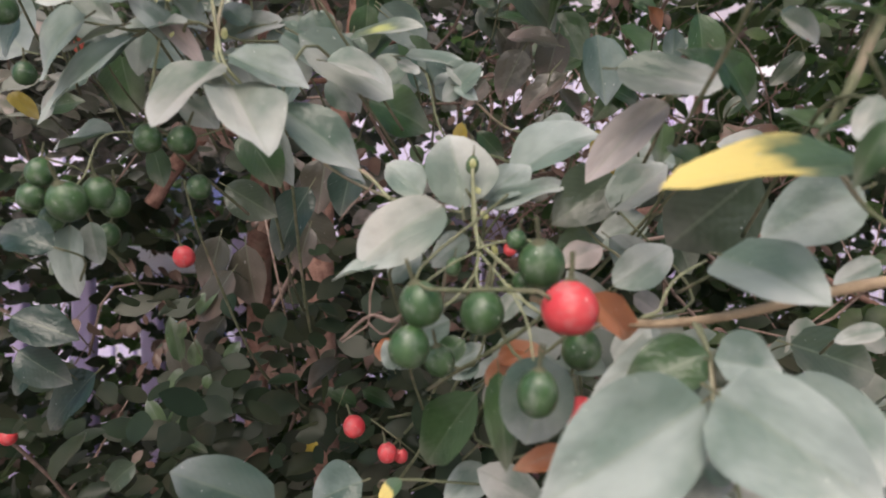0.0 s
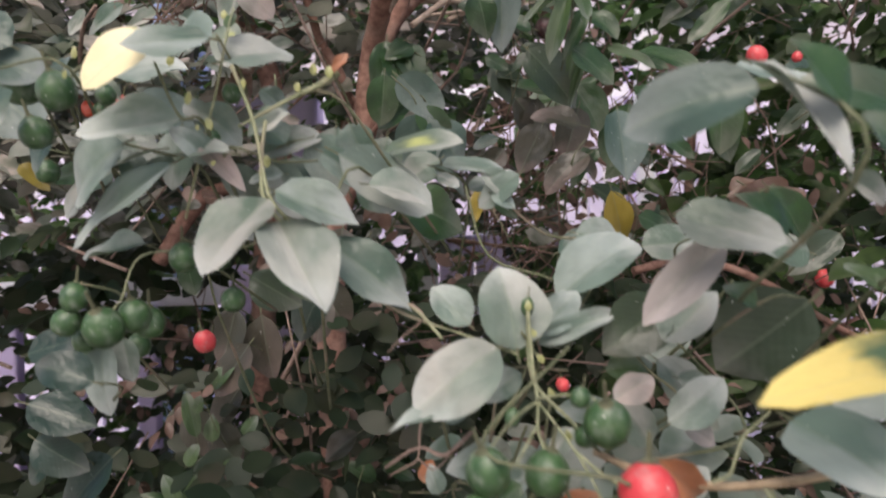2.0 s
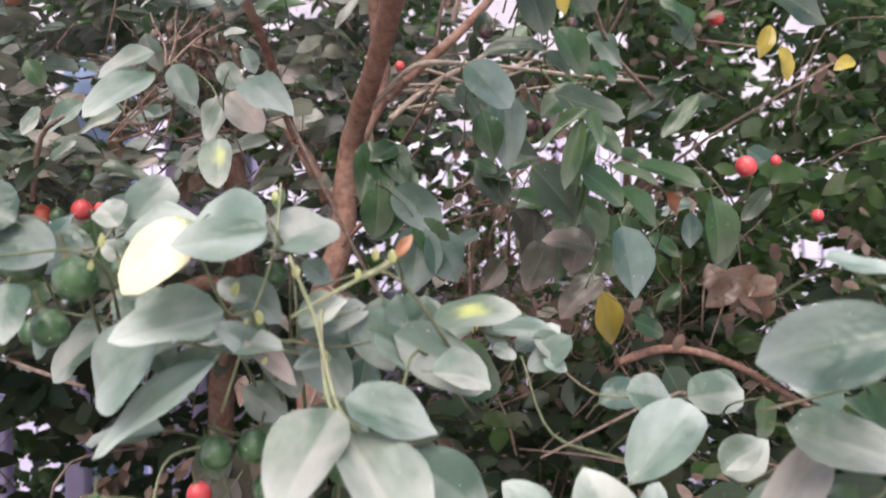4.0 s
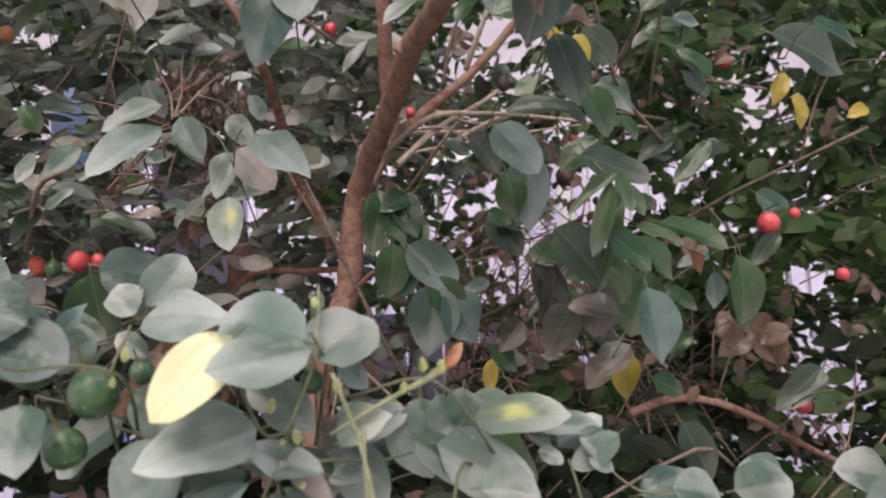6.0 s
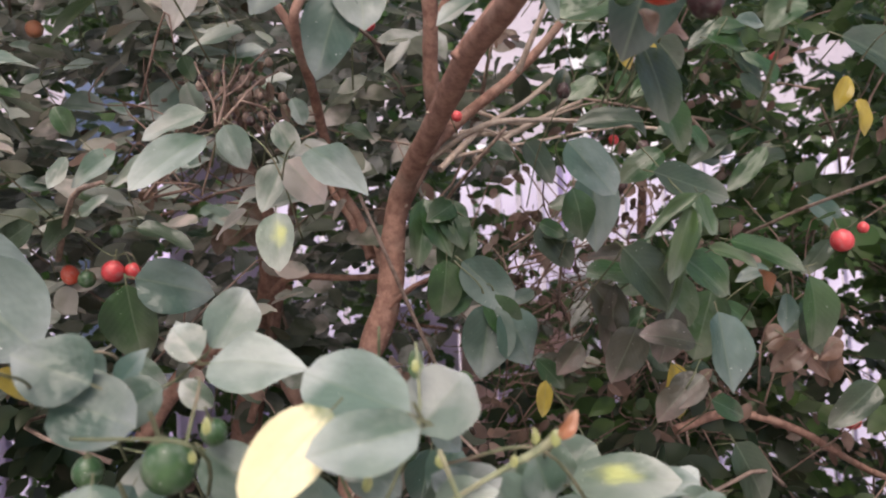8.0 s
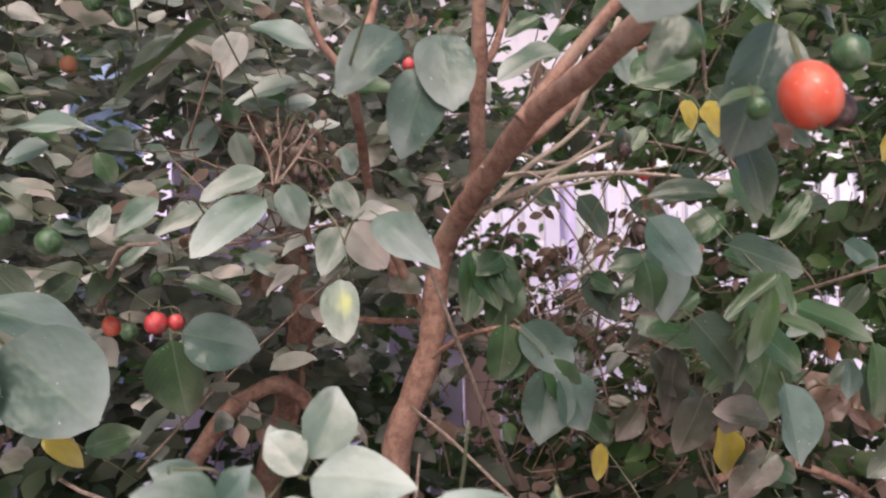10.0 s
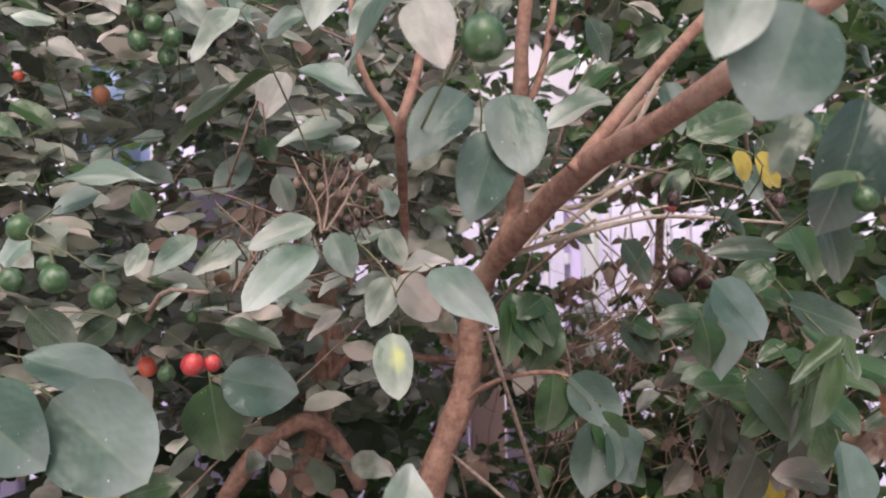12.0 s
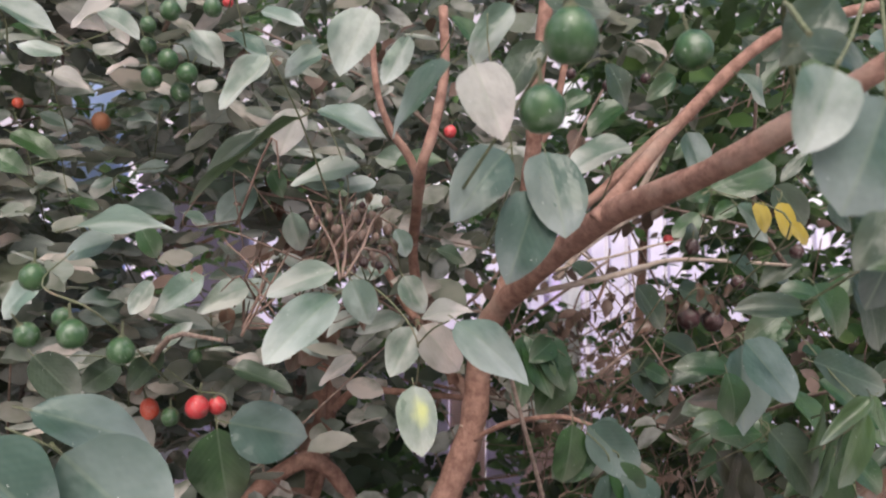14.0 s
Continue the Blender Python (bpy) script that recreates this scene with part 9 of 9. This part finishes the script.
on = stem("sprig", TWIG, 0.0003, 0.0005, (-0.0915, 0.2280, 1.2833), (-0.0895, 0.2400, 1.2793), (-0.0875, 0.2580, 1.2713), sides=6)
leaf(on, "blush", (-0.0915, 0.2280, 1.2833), (-0.0754, 0.2280, 1.2649), 0.0073, 4, 0.4)
on = stem("sprig", TWIG, 0.0003, 0.0005, (-0.0604, 0.2620, 1.2788), (-0.0584, 0.2740, 1.2748), (-0.0564, 0.2920, 1.2668), sides=6)
leaf(on, "dusty", (-0.0604, 0.2620, 1.2788), (-0.0741, 0.2620, 1.2580), 0.0171, 6, 0.4)
on = stem("sprig", TWIG, 0.0003, 0.0005, (-0.0957, 0.2600, 1.2613), (-0.0937, 0.2720, 1.2573), (-0.0917, 0.2900, 1.2493), sides=6)
leaf(on, "pale", (-0.0957, 0.2600, 1.2613), (-0.0819, 0.2600, 1.2499), 0.0132, -4, 0.4)
on = stem("sprig", TWIG, 0.0003, 0.0005, (-0.1327, 0.2550, 1.2956), (-0.1307, 0.2670, 1.2916), (-0.1287, 0.2850, 1.2836), sides=6)
leaf(on, "dusty", (-0.1327, 0.2550, 1.2956), (-0.1151, 0.2550, 1.2797), 0.0163, 8, 0.4)
on = stem("sprig", TWIG, 0.0003, 0.0005, (-0.0728, 0.4300, 1.2579), (-0.0708, 0.4420, 1.2539), (-0.0688, 0.4600, 1.2459), sides=6)
leaf(on, "umber", (-0.0728, 0.4300, 1.2579), (-0.0786, 0.4300, 1.2232), 0.0255, 6, 0.3)
on = stem("sprig", TWIG, 0.0003, 0.0005, (-0.0891, 0.4300, 1.2251), (-0.0871, 0.4420, 1.2211), (-0.0851, 0.4600, 1.2131), sides=6)
leaf(on, "umber", (-0.0891, 0.4300, 1.2251), (-0.0705, 0.4300, 1.1935), 0.0248, -6, 0.3)
on = stem("sprig", TWIG, 0.0003, 0.0005, (-0.0558, 0.4200, 1.2515), (-0.0538, 0.4320, 1.2475), (-0.0518, 0.4500, 1.2395), sides=6)
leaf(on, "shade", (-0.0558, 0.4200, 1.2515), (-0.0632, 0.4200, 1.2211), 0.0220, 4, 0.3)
stem("stalk", LIMETWIG, 0.00050, 0.00041, (0.0089, 0.1980, 1.2270), (0.0094, 0.1950, 1.2121), (0.0098, 0.1900, 1.2037), (0.0089, 0.1850, 1.1981), (0.0098, 0.1800, 1.1941), sides=7)
stem("stalk", LIMETWIG, 0.00036, 0.00027, (0.0098, 0.1900, 1.2042), (0.0040, 0.1850, 1.2018), (-0.0015, 0.1780, 1.1987), (-0.0044, 0.1730, 1.1967), sides=7)
stem("stalk", LIMETWIG, 0.00043, 0.00027, (0.0098, 0.1900, 1.2048), (0.0147, 0.1860, 1.2064), (0.0200, 0.1810, 1.2072), (0.0242, 0.1780, 1.2060), sides=7)
stem("stalk", LIMETWIG, 0.00036, 0.00027, (0.0101, 0.1900, 1.2037), (0.0165, 0.1750, 1.1951), (0.0191, 0.1600, 1.1888), (0.0194, 0.1510, 1.1817), sides=7)
stem("stalk", LIMETWIG, 0.00036, 0.00027, (0.0090, 0.1870, 1.1987), (0.0027, 0.1780, 1.1923), (-0.0039, 0.1720, 1.1896), (-0.0072, 0.1700, 1.1868), sides=7)
stem("stalk", LIMETWIG, 0.00043, 0.00034, (0.0165, 0.1750, 1.1951), (0.0229, 0.1720, 1.1899), (0.0302, 0.1750, 1.1852), (0.0350, 0.1800, 1.1823), sides=7)
stem("stalk", LIMETWIG, 0.00043, 0.00034, (0.0480, 0.1720, 1.1879), (0.0521, 0.1720, 1.1894), (0.0538, 0.1720, 1.1935), (0.0589, 0.1780, 1.1971), (0.0685, 0.1850, 1.2008), sides=7)
stem("stalk", LIMETWIG, 0.00050, 0.00034, (0.0598, 0.1700, 1.1866), (0.0584, 0.1600, 1.1839), (0.0559, 0.1500, 1.1814), (0.0535, 0.1420, 1.1752), (0.0554, 0.1420, 1.1662), (0.0588, 0.1450, 1.1561), sides=7)
stem("twig", DRYTWIG, 0.00036, 0.00018, (-0.0207, 0.2150, 1.1960), (-0.0222, 0.2150, 1.1905), (-0.0230, 0.2150, 1.1823), (-0.0272, 0.2170, 1.1790), (-0.0319, 0.2200, 1.1758), sides=7)
stem("twig", DRYTWIG, 0.00030, 0.00018, (-0.0230, 0.2150, 1.1823), (-0.0186, 0.2150, 1.1788), (-0.0145, 0.2150, 1.1818), (-0.0117, 0.2150, 1.1859), sides=7)
stem("twig", DRYTWIG, 0.00036, 0.00018, (-0.0235, 0.2120, 1.2288), (-0.0202, 0.2120, 1.2245), (-0.0274, 0.2140, 1.2180), (-0.0312, 0.2160, 1.2138), sides=7)
stem("stalk", LIMETWIG, 0.00065, 0.00048, (-0.0679, 0.2250, 1.2859), (-0.0676, 0.2180, 1.2740), (-0.0653, 0.2110, 1.2603), (-0.0582, 0.2110, 1.2518), (-0.0438, 0.2130, 1.2402), (-0.0235, 0.2120, 1.2280), (-0.0147, 0.2050, 1.2191), sides=7)
stem("branch", TWIG, 0.0010, 0.0005, (-0.0920, 0.5050, 1.1130), (-0.0761, 0.3813, 1.1660), (-0.0656, 0.3003, 1.2436), (-0.0630, 0.2800, 1.2730))
stem("branch", TWIG, 0.0010, 0.0005, (-0.0920, 0.5050, 1.0410), (-0.0293, 0.3868, 1.0940), (0.0117, 0.3094, 1.1716), (0.0220, 0.2900, 1.2010))
stem("branch", TWIG, 0.0010, 0.0005, (-0.0920, 0.5050, 1.0720), (0.0010, 0.3510, 1.1250), (0.0618, 0.2502, 1.2026), (0.0770, 0.2250, 1.2320))
stem("branch", TWIG, 0.0010, 0.0005, (-0.0920, 0.5050, 1.0140), (-0.0100, 0.3978, 1.0670), (0.0436, 0.3276, 1.1446), (0.0570, 0.3100, 1.1740))
stem("branch", TWIG, 0.0010, 0.0005, (-0.0920, 0.5050, 1.0214), (-0.0337, 0.3648, 1.0744), (0.0045, 0.2730, 1.1520), (0.0140, 0.2500, 1.1814))
stem("branch", TWIG, 0.0010, 0.0005, (-0.0920, 0.5050, 1.0764), (-0.1088, 0.4088, 1.1294), (-0.1198, 0.3458, 1.2070), (-0.1225, 0.3300, 1.2364))
stem("branch", TWIG, 0.0010, 0.0005, (-0.0920, 0.5050, 1.1328), (-0.0859, 0.3868, 1.1858), (-0.0820, 0.3094, 1.2634), (-0.0810, 0.2900, 1.2928))
stem("branch", TWIG, 0.0010, 0.0005, (-0.0920, 0.5050, 1.1620), (-0.0876, 0.3978, 1.2150), (-0.0847, 0.3276, 1.2926), (-0.0840, 0.3100, 1.3220))
stem("branch", TWIG, 0.0010, 0.0007, (0.0030, 0.3100, 1.4730), (-0.0390, 0.2625, 1.4925), (-0.0590, 0.2275, 1.4705))


# ---- the mass of leaves that nobody could count ----
def mass(name, material, seed, sprays, spread, parent, label, keep, size=(0.020, 0.036), droop=0.35, facing=(-1.0, 0.75), fine=False):
    """Many compound sprays of small leaves in one mesh. spread: low and high corner; keep: says whether a place is filled."""
    rng = np.random.default_rng(seed)
    unit = np.array([(0, 0, 0), (.22, -.36, .05), (.22, 0, 0), (.22, .36, .05), (.52, -.5, .04), (.52, 0, -.02), (.52, .5, .04),
                     (.8, -.3, -.02), (.8, 0, -.06), (.8, .3, -.02), (1, 0, -.13)])
    tris = np.array([(0, 1, 2), (0, 2, 3), (1, 4, 5), (1, 5, 2), (2, 5, 6), (2, 6, 3), (4, 7, 8), (4, 8, 5), (5, 8, 9), (5, 9, 6), (7, 10, 8), (8, 10, 9)])
    if fine:
        shape = [(u, w * s, 0.06 * abs(s) - 0.13 * u * u) for u, w in ((.12, .24), (.32, .45), (.55, .5), (.78, .36), (.92, .17)) for s in (-1, 0, 1)]
        unit = np.array([(0, 0, 0)] + shape + [(1, 0, -.13)])
        tris = [(0, 1, 2), (0, 2, 3), (13, 16, 14), (14, 16, 15)]
        for r in (1, 4, 7, 10):
            tris += [(r, r + 3, r + 4), (r, r + 4, r + 1), (r + 1, r + 4, r + 5), (r + 1, r + 5, r + 2)]
        tris = np.array(tris)
    verts, faces, n = [], [], 0
    lo, hi = np.array(spread[0]), np.array(spread[1])
    while sprays > 0:
        p = lo + rng.random(3) * (hi - lo)
        sprays -= 1
        if not keep(p, rng):
            continue
        yaw = rng.uniform(0, 2 * np.pi)
        d = np.array((np.cos(yaw), np.sin(yaw), rng.uniform(-0.7, 0.5)))
        d /= np.linalg.norm(d)
        reach, pairs = rng.uniform(0.05, 0.09), rng.integers(5, 8)
        for i in range(pairs):
            at = p + d * reach * i / pairs
            turn = yaw + (0 if i == pairs - 1 else (1 if i % 2 else -1) * rng.uniform(0.6, 1.25))
            x = np.array((np.cos(turn), np.sin(turn), d[2] - rng.uniform(-0.25, 2 * droop)))
            x /= np.linalg.norm(x)
            up = np.array((rng.normal(0, .45), rng.normal(facing[0], .5), facing[1]))
            y = np.cross(up, x)
            y /= np.linalg.norm(y)
            z = np.cross(x, y)
            s = rng.uniform(*size)
            verts.append(at + unit[:, :1] * x * s + unit[:, 1:2] * y * s * rng.uniform(.5, .68) + unit[:, 2:] * z * s * rng.uniform(-0.6, 2))
            faces.append(tris + n)
            n += len(unit)
    mesh = bpy.data.meshes.new(name)
    mesh.from_pydata(np.concatenate(verts).tolist(), [], np.concatenate(faces).tolist())
    mesh.polygons.foreach_set("use_smooth", np.ones(len(mesh.polygons), bool))
    mesh.materials.append(material)
    ob = new(name, mesh)
    ob.parent = parent
    ob.location = -parent.matrix_world.translation
    return tagged(ob, label, kind="stuff")


def twigs(name, material, seed, count, spread, parent, label, r=0.0016, reach=(0.08, 0.26)):
    rng = random.Random(seed)
    bm = bmesh.new()
    for _ in range(count):
        p = Vector([rng.uniform(a, b) for a, b in zip(*spread)])
        d = Vector((rng.gauss(0, 0.6), rng.gauss(0, 0.5), rng.uniform(-0.1, 1.0))).normalized() * rng.uniform(*reach)
        q = Vector((rng.gauss(0, 0.02), rng.gauss(0, 0.02), rng.gauss(0, 0.02)))
        k = rng.uniform(0.5, 1.4)
        tube(bm, (p, p + d * 0.5 + q, p + d), r * k, r * 0.5 * k, 4, 3)
    return tagged(part(name, bm, material, parent, label), kind="stuff")


GAPS, NEAR_GAPS = [], []


def opening(x, z, slope_x, slope_z, width, near=False):
    """A place where one sees out through the crown: x and z at 0.6 m depth, their slopes with depth, the width; near: through the near crown alone."""
    NEAR_GAPS.append((x, z, slope_x, slope_z, width))
    if not near:
        GAPS.append((x, z, slope_x, slope_z, width))


opening(0.029, 1.567, 0.390, 0.309, 0.034)
opening(0.301, 1.536, 0.788, 0.335, 0.041)
opening(0.295, 1.476, 0.679, 0.282, 0.045)
opening(0.331, 1.210, 0.744, -0.203, 0.054)
opening(0.256, 1.463, 0.837, 0.104, 0.037)
opening(-0.071, 1.327, 0.102, -0.082, 0.029)
opening(0.06, 1.42, 0.40, 0.06, 0.13)
opening(0.27, 1.49, 0.72, 0.28, 0.05)
opening(0.32, 1.24, 0.74, -0.14, 0.07)
opening(0.24, 1.46, 0.82, 0.11, 0.05)
opening(-0.18, 1.60, 0.0, 0.367, 0.03)
opening(0.06, 1.53, 0.28, 0.367, 0.07)
opening(-0.07, 1.32, 0.19, -0.15, 0.06)
opening(-0.26, 1.455, -0.14, 0.05, 0.06)
opening(-0.330, 1.543, -0.327, 0.273, 0.04)
opening(-0.303, 1.505, -0.272, 0.199, 0.03)
opening(-0.247, 1.447, -0.163, 0.083, 0.035)
opening(-0.274, 1.470, -0.359, 0.272, 0.045)
opening(-0.140, 1.367, -0.211, 0.206, 0.045)
opening(-0.203, 1.419, -0.230, 0.178, 0.035)
opening(-0.303, 1.474, -0.326, 0.187, 0.03)
opening(-0.041, 1.316, 0.174, -0.113, 0.025)
opening(-0.069, 1.364, 0.187, -0.079, 0.025)
opening(0.092, 1.447, 0.502, 0.082, 0.08)
opening(0.130, 1.440, 0.580, 0.060, 0.05)
opening(0.022, 1.581, 0.367, 0.345, 0.06)
opening(0.057, 1.375, 0.434, -0.057, 0.05)
opening(0.028, 1.324, 0.378, -0.159, 0.03)
opening(0.297, 1.482, 0.669, 0.293, 0.042)
opening(0.230, 1.415, 0.548, 0.172, 0.031)
opening(0.339, 1.221, 0.745, -0.179, 0.068)
opening(0.355, 1.188, 0.774, -0.239, 0.049)
opening(0.412, 1.521, 0.877, 0.363, 0.032)
opening(0.324, 1.318, 0.717, -0.004, 0.036)
opening(-0.036, 1.298, 0.148, -0.118, 0.023)
opening(-0.017, 1.265, 0.184, -0.182, 0.020)
opening(-0.008, 1.289, 0.236, -0.165, 0.020)
opening(0.008, 1.245, 0.268, -0.249, 0.018)
opening(-0.270, 1.468, -0.352, 0.268, 0.025)
opening(-0.205, 1.410, -0.234, 0.162, 0.021)
opening(0.031, 1.575, 0.391, 0.328, 0.021)
opening(-0.177, 1.591, -0.019, 0.360, 0.026)
opening(0.272, 1.466, 0.864, 0.115, 0.020)
opening(-0.381, 1.136, -0.645, -0.123, 0.03, near=True)
opening(-0.317, 1.130, -0.537, -0.133, 0.028, near=True)
opening(-0.262, 1.129, -0.446, -0.135, 0.018, near=True)
opening(-0.245, 1.217, -0.417, 0.014, 0.050, near=True)
opening(-0.326, 1.135, -0.554, -0.124, 0.03, near=True)
opening(-0.267, 1.134, -0.454, -0.126, 0.022, near=True)
opening(-0.172, 1.206, -0.293, -0.005, 0.035, near=True)
opening(-0.357, 1.273, -0.605, 0.108, 0.05, near=True)


def see_through(p, gaps):
    """How open the crown is at a place, from 0 to 1."""
    x, y, z = p
    most = 0.0
    for gx, gz, sx, sz, width in gaps:
        a = math.hypot(x - gx - sx * (y - 0.6), z - gz - sz * (y - 0.6)) / (0.02 + width * y)
        most = max(most, math.exp(-a ** 4))
    return most


def withered(p):
    """How dry the twigs are at a place, from 0 to 1."""
    most = 0.0
    for at, size in (((0.15, 0.70, 1.32), 0.15), ((-0.17, 0.53, 1.45), 0.06), ((0.30, 0.62, 1.22), 0.10), ((-0.05, 0.62, 1.12), 0.12), ((-0.19, 0.60, 1.08), 0.12), ((0.03, 0.62, 1.32), 0.06), ((-0.01, 0.60, 1.265), 0.06)):
        most = max(most, math.exp(-(math.dist(p, at) / size) ** 4))
    return most


def inner(p, rng):
    """The shrub's own crown: thinner where one sees out."""
    x, y, z = p
    if ((x - 0.05) / 0.96) ** 4 + ((y - 0.62) / 0.58) ** 4 + ((z - 1.15) / 0.90) ** 4 > 1 + 0.35 * noise.noise(Vector(p) * 5):
        return False
    return rng.random() > max(0.97 * see_through(p, NEAR_GAPS), 0.9 * withered(p))


def dead(p, rng):
    return rng.random() < 0.12 + 0.88 * withered(p)


mass("foliage", MASS, 11, 1650, ((-0.90, 0.54, 1.24), (0.14, 1.12, 1.86)), shrub, "massed dusty leaves deep in the crown", inner)
mass("green_foliage", MASS_GREEN, 18, 1500, ((0.10, 0.54, 1.10), (1.00, 1.12, 1.86)), shrub, "massed dark green leaves deep in the crown", inner)
mass("deep_foliage", MASS_SHADE, 21, 2800, ((-0.90, 0.54, 0.40), (1.00, 1.12, 1.27)), shrub, "massed leaves low in the crown, with its shade in their colour", inner)
mass("upper_foliage", MASS_GREEN, 12, 200, ((-0.80, 0.86, 1.84), (0.90, 1.12, 2.0)), shrub, "massed dark green leaves at the top of the crown", inner)
# Leaves added out of view, which keep light off the inner crown.
mass("left_foliage", MASS, 15, 170, ((-0.90, 0.22, 0.5), (-0.40, 0.54, 1.22)), shrub, "massed dusty green leaves added on an unseen flank to shade the crown", inner)
mass("right_foliage", MASS_GREEN, 16, 170, ((0.48, 0.22, 0.5), (0.90, 0.54, 1.30)), shrub, "massed dusty green leaves added on an unseen flank to shade the crown", inner)
mass("lower_foliage", MASS_SHADE, 17, 380, ((-0.36, 0.14, 0.35), (0.46, 0.50, 0.93)), shrub, "massed green leaves added unseen low on the crown to shade it", inner)
mass("inner_foliage", MASS_SHADE, 19, 170, ((-0.36, 0.37, 0.90), (0.20, 0.54, 1.14)), shrub, "massed small leaves low inside the crown, with its shade in their colour", inner, (0.014, 0.026), fine=True)
mass("middle_foliage", MASS_PALE, 20, 560, ((-0.56, 0.50, 1.30), (-0.16, 0.68, 1.75)), shrub, "massed pale dusty leaves", inner, (0.018, 0.032), 0.1, (-0.55, 0.9), fine=True)
mass("trunk_foliage", MASS_SHADE, 22, 75, ((-0.19, 0.37, 0.94), (0.0, 0.47, 1.21)), shrub, "massed leaves round the foot of the trunk, with shade in their colour", inner, (0.014, 0.026), fine=True)
mass("withered_foliage", MASS_DEAD, 14, 2300, ((-0.7, 0.48, 0.5), (0.7, 0.95, 1.7)), shrub, "withered brown leaves caught among the twigs", dead, (0.010, 0.020), 0.8)
mass("fruit_foliage", MASS_MID, 26, 36, ((0.04, 0.27, 1.02), (0.20, 0.36, 1.19)), shrub, "massed pale dusty leaves behind the fruit", inner, (0.018, 0.030), fine=True)
twigs("twig_tangle", DRYTWIG, 5, 380, ((-0.7, 0.5, 0.6), (0.75, 1.1, 1.6)), shrub, "tangle of thin dry brown twigs")
twigs("dry_thicket", RUSTTWIG, 6, 190, ((0.02, 0.60, 1.16), (0.30, 0.86, 1.36)), shrub, "thicket of fine reddish dry twigs", 0.0009, (0.04, 0.12))
twigs("dry_tuft", RUSTTWIG, 7, 40, ((-0.22, 0.47, 1.39), (-0.13, 0.56, 1.48)), shrub, "tuft of fine reddish dry twigs", 0.0008, (0.02, 0.06))

hedge = thing("background_shrub", (0.4, 1.6, 0.06), "green leafy shrub farther back by the fence", "shrub")
stem_mesh = bmesh.new()
for x in (-1.0, -0.2, 0.6, 1.4):
    tube(stem_mesh, ((x, 1.6, 0.03), (x + 0.03, 1.62, 0.6), (x - 0.04, 1.58, 1.2), (x + 0.02, 1.6, 1.9)), 0.02, 0.008, 8, 4, 0.1)
part("trunk", stem_mesh, BARK, hedge)


def outer(p, rng):
    x, y, z = p
    if z > 2.2 + 0.2 * noise.noise(Vector((x * 1.7, y, 3.0))) or abs(x - 0.15) > 1.75 + 0.25 * noise.noise(Vector((z * 2.0, y, 7.0))):
        return False
    return rng.random() > 0.97 * see_through(p, GAPS)


mass("foliage", MASS_FAR, 23, 4200, ((-1.8, 1.32, 0.2), (2.1, 1.95, 2.8)), hedge, "massed green leaves", outer, (0.026, 0.044))
mass("upper_foliage", MASS_FAR, 25, 2600, ((-1.8, 1.4, 1.55), (2.1, 1.95, 2.8)), hedge, "massed green leaves high up", outer, (0.034, 0.056))
mass("flank_foliage", MASS_FAR, 28, 1300, ((-1.7, 1.3, 1.45), (0.1, 1.9, 2.7)), hedge, "massed green leaves on one flank", outer, (0.03, 0.05))
mass("back_foliage", MASS_FAR, 29, 2100, ((0.35, 1.3, 1.25), (2.0, 1.9, 2.5)), hedge, "massed green leaves on the other flank", outer, (0.03, 0.05))
mass("low_foliage", MASS_FAR, 24, 3000, ((-1.4, 1.3, 0.1), (1.6, 1.7, 1.35)), hedge, "massed green leaves near the ground", outer, (0.026, 0.044))
twigs("branch_tangle", BARK, 8, 120, ((-1.2, 1.3, 0.1), (1.5, 1.8, 1.5)), hedge, "thin brown branches", 0.004)

# Added backing of leaves that darkens the spaces between the pickets.
gap_backing = thing("hedge", (0.5, 4.0, 0), "dark leaves added behind the picket fence to darken its gaps", "hedge")
mass("foliage", MASS_FAR, 31, 3200, ((-4.5, 3.5, 0.05), (5.5, 4.1, 1.95)), gap_backing, "massed dark green leaves", lambda p, rng: rng.random() > 0.97 * see_through(p, GAPS), (0.05, 0.09))
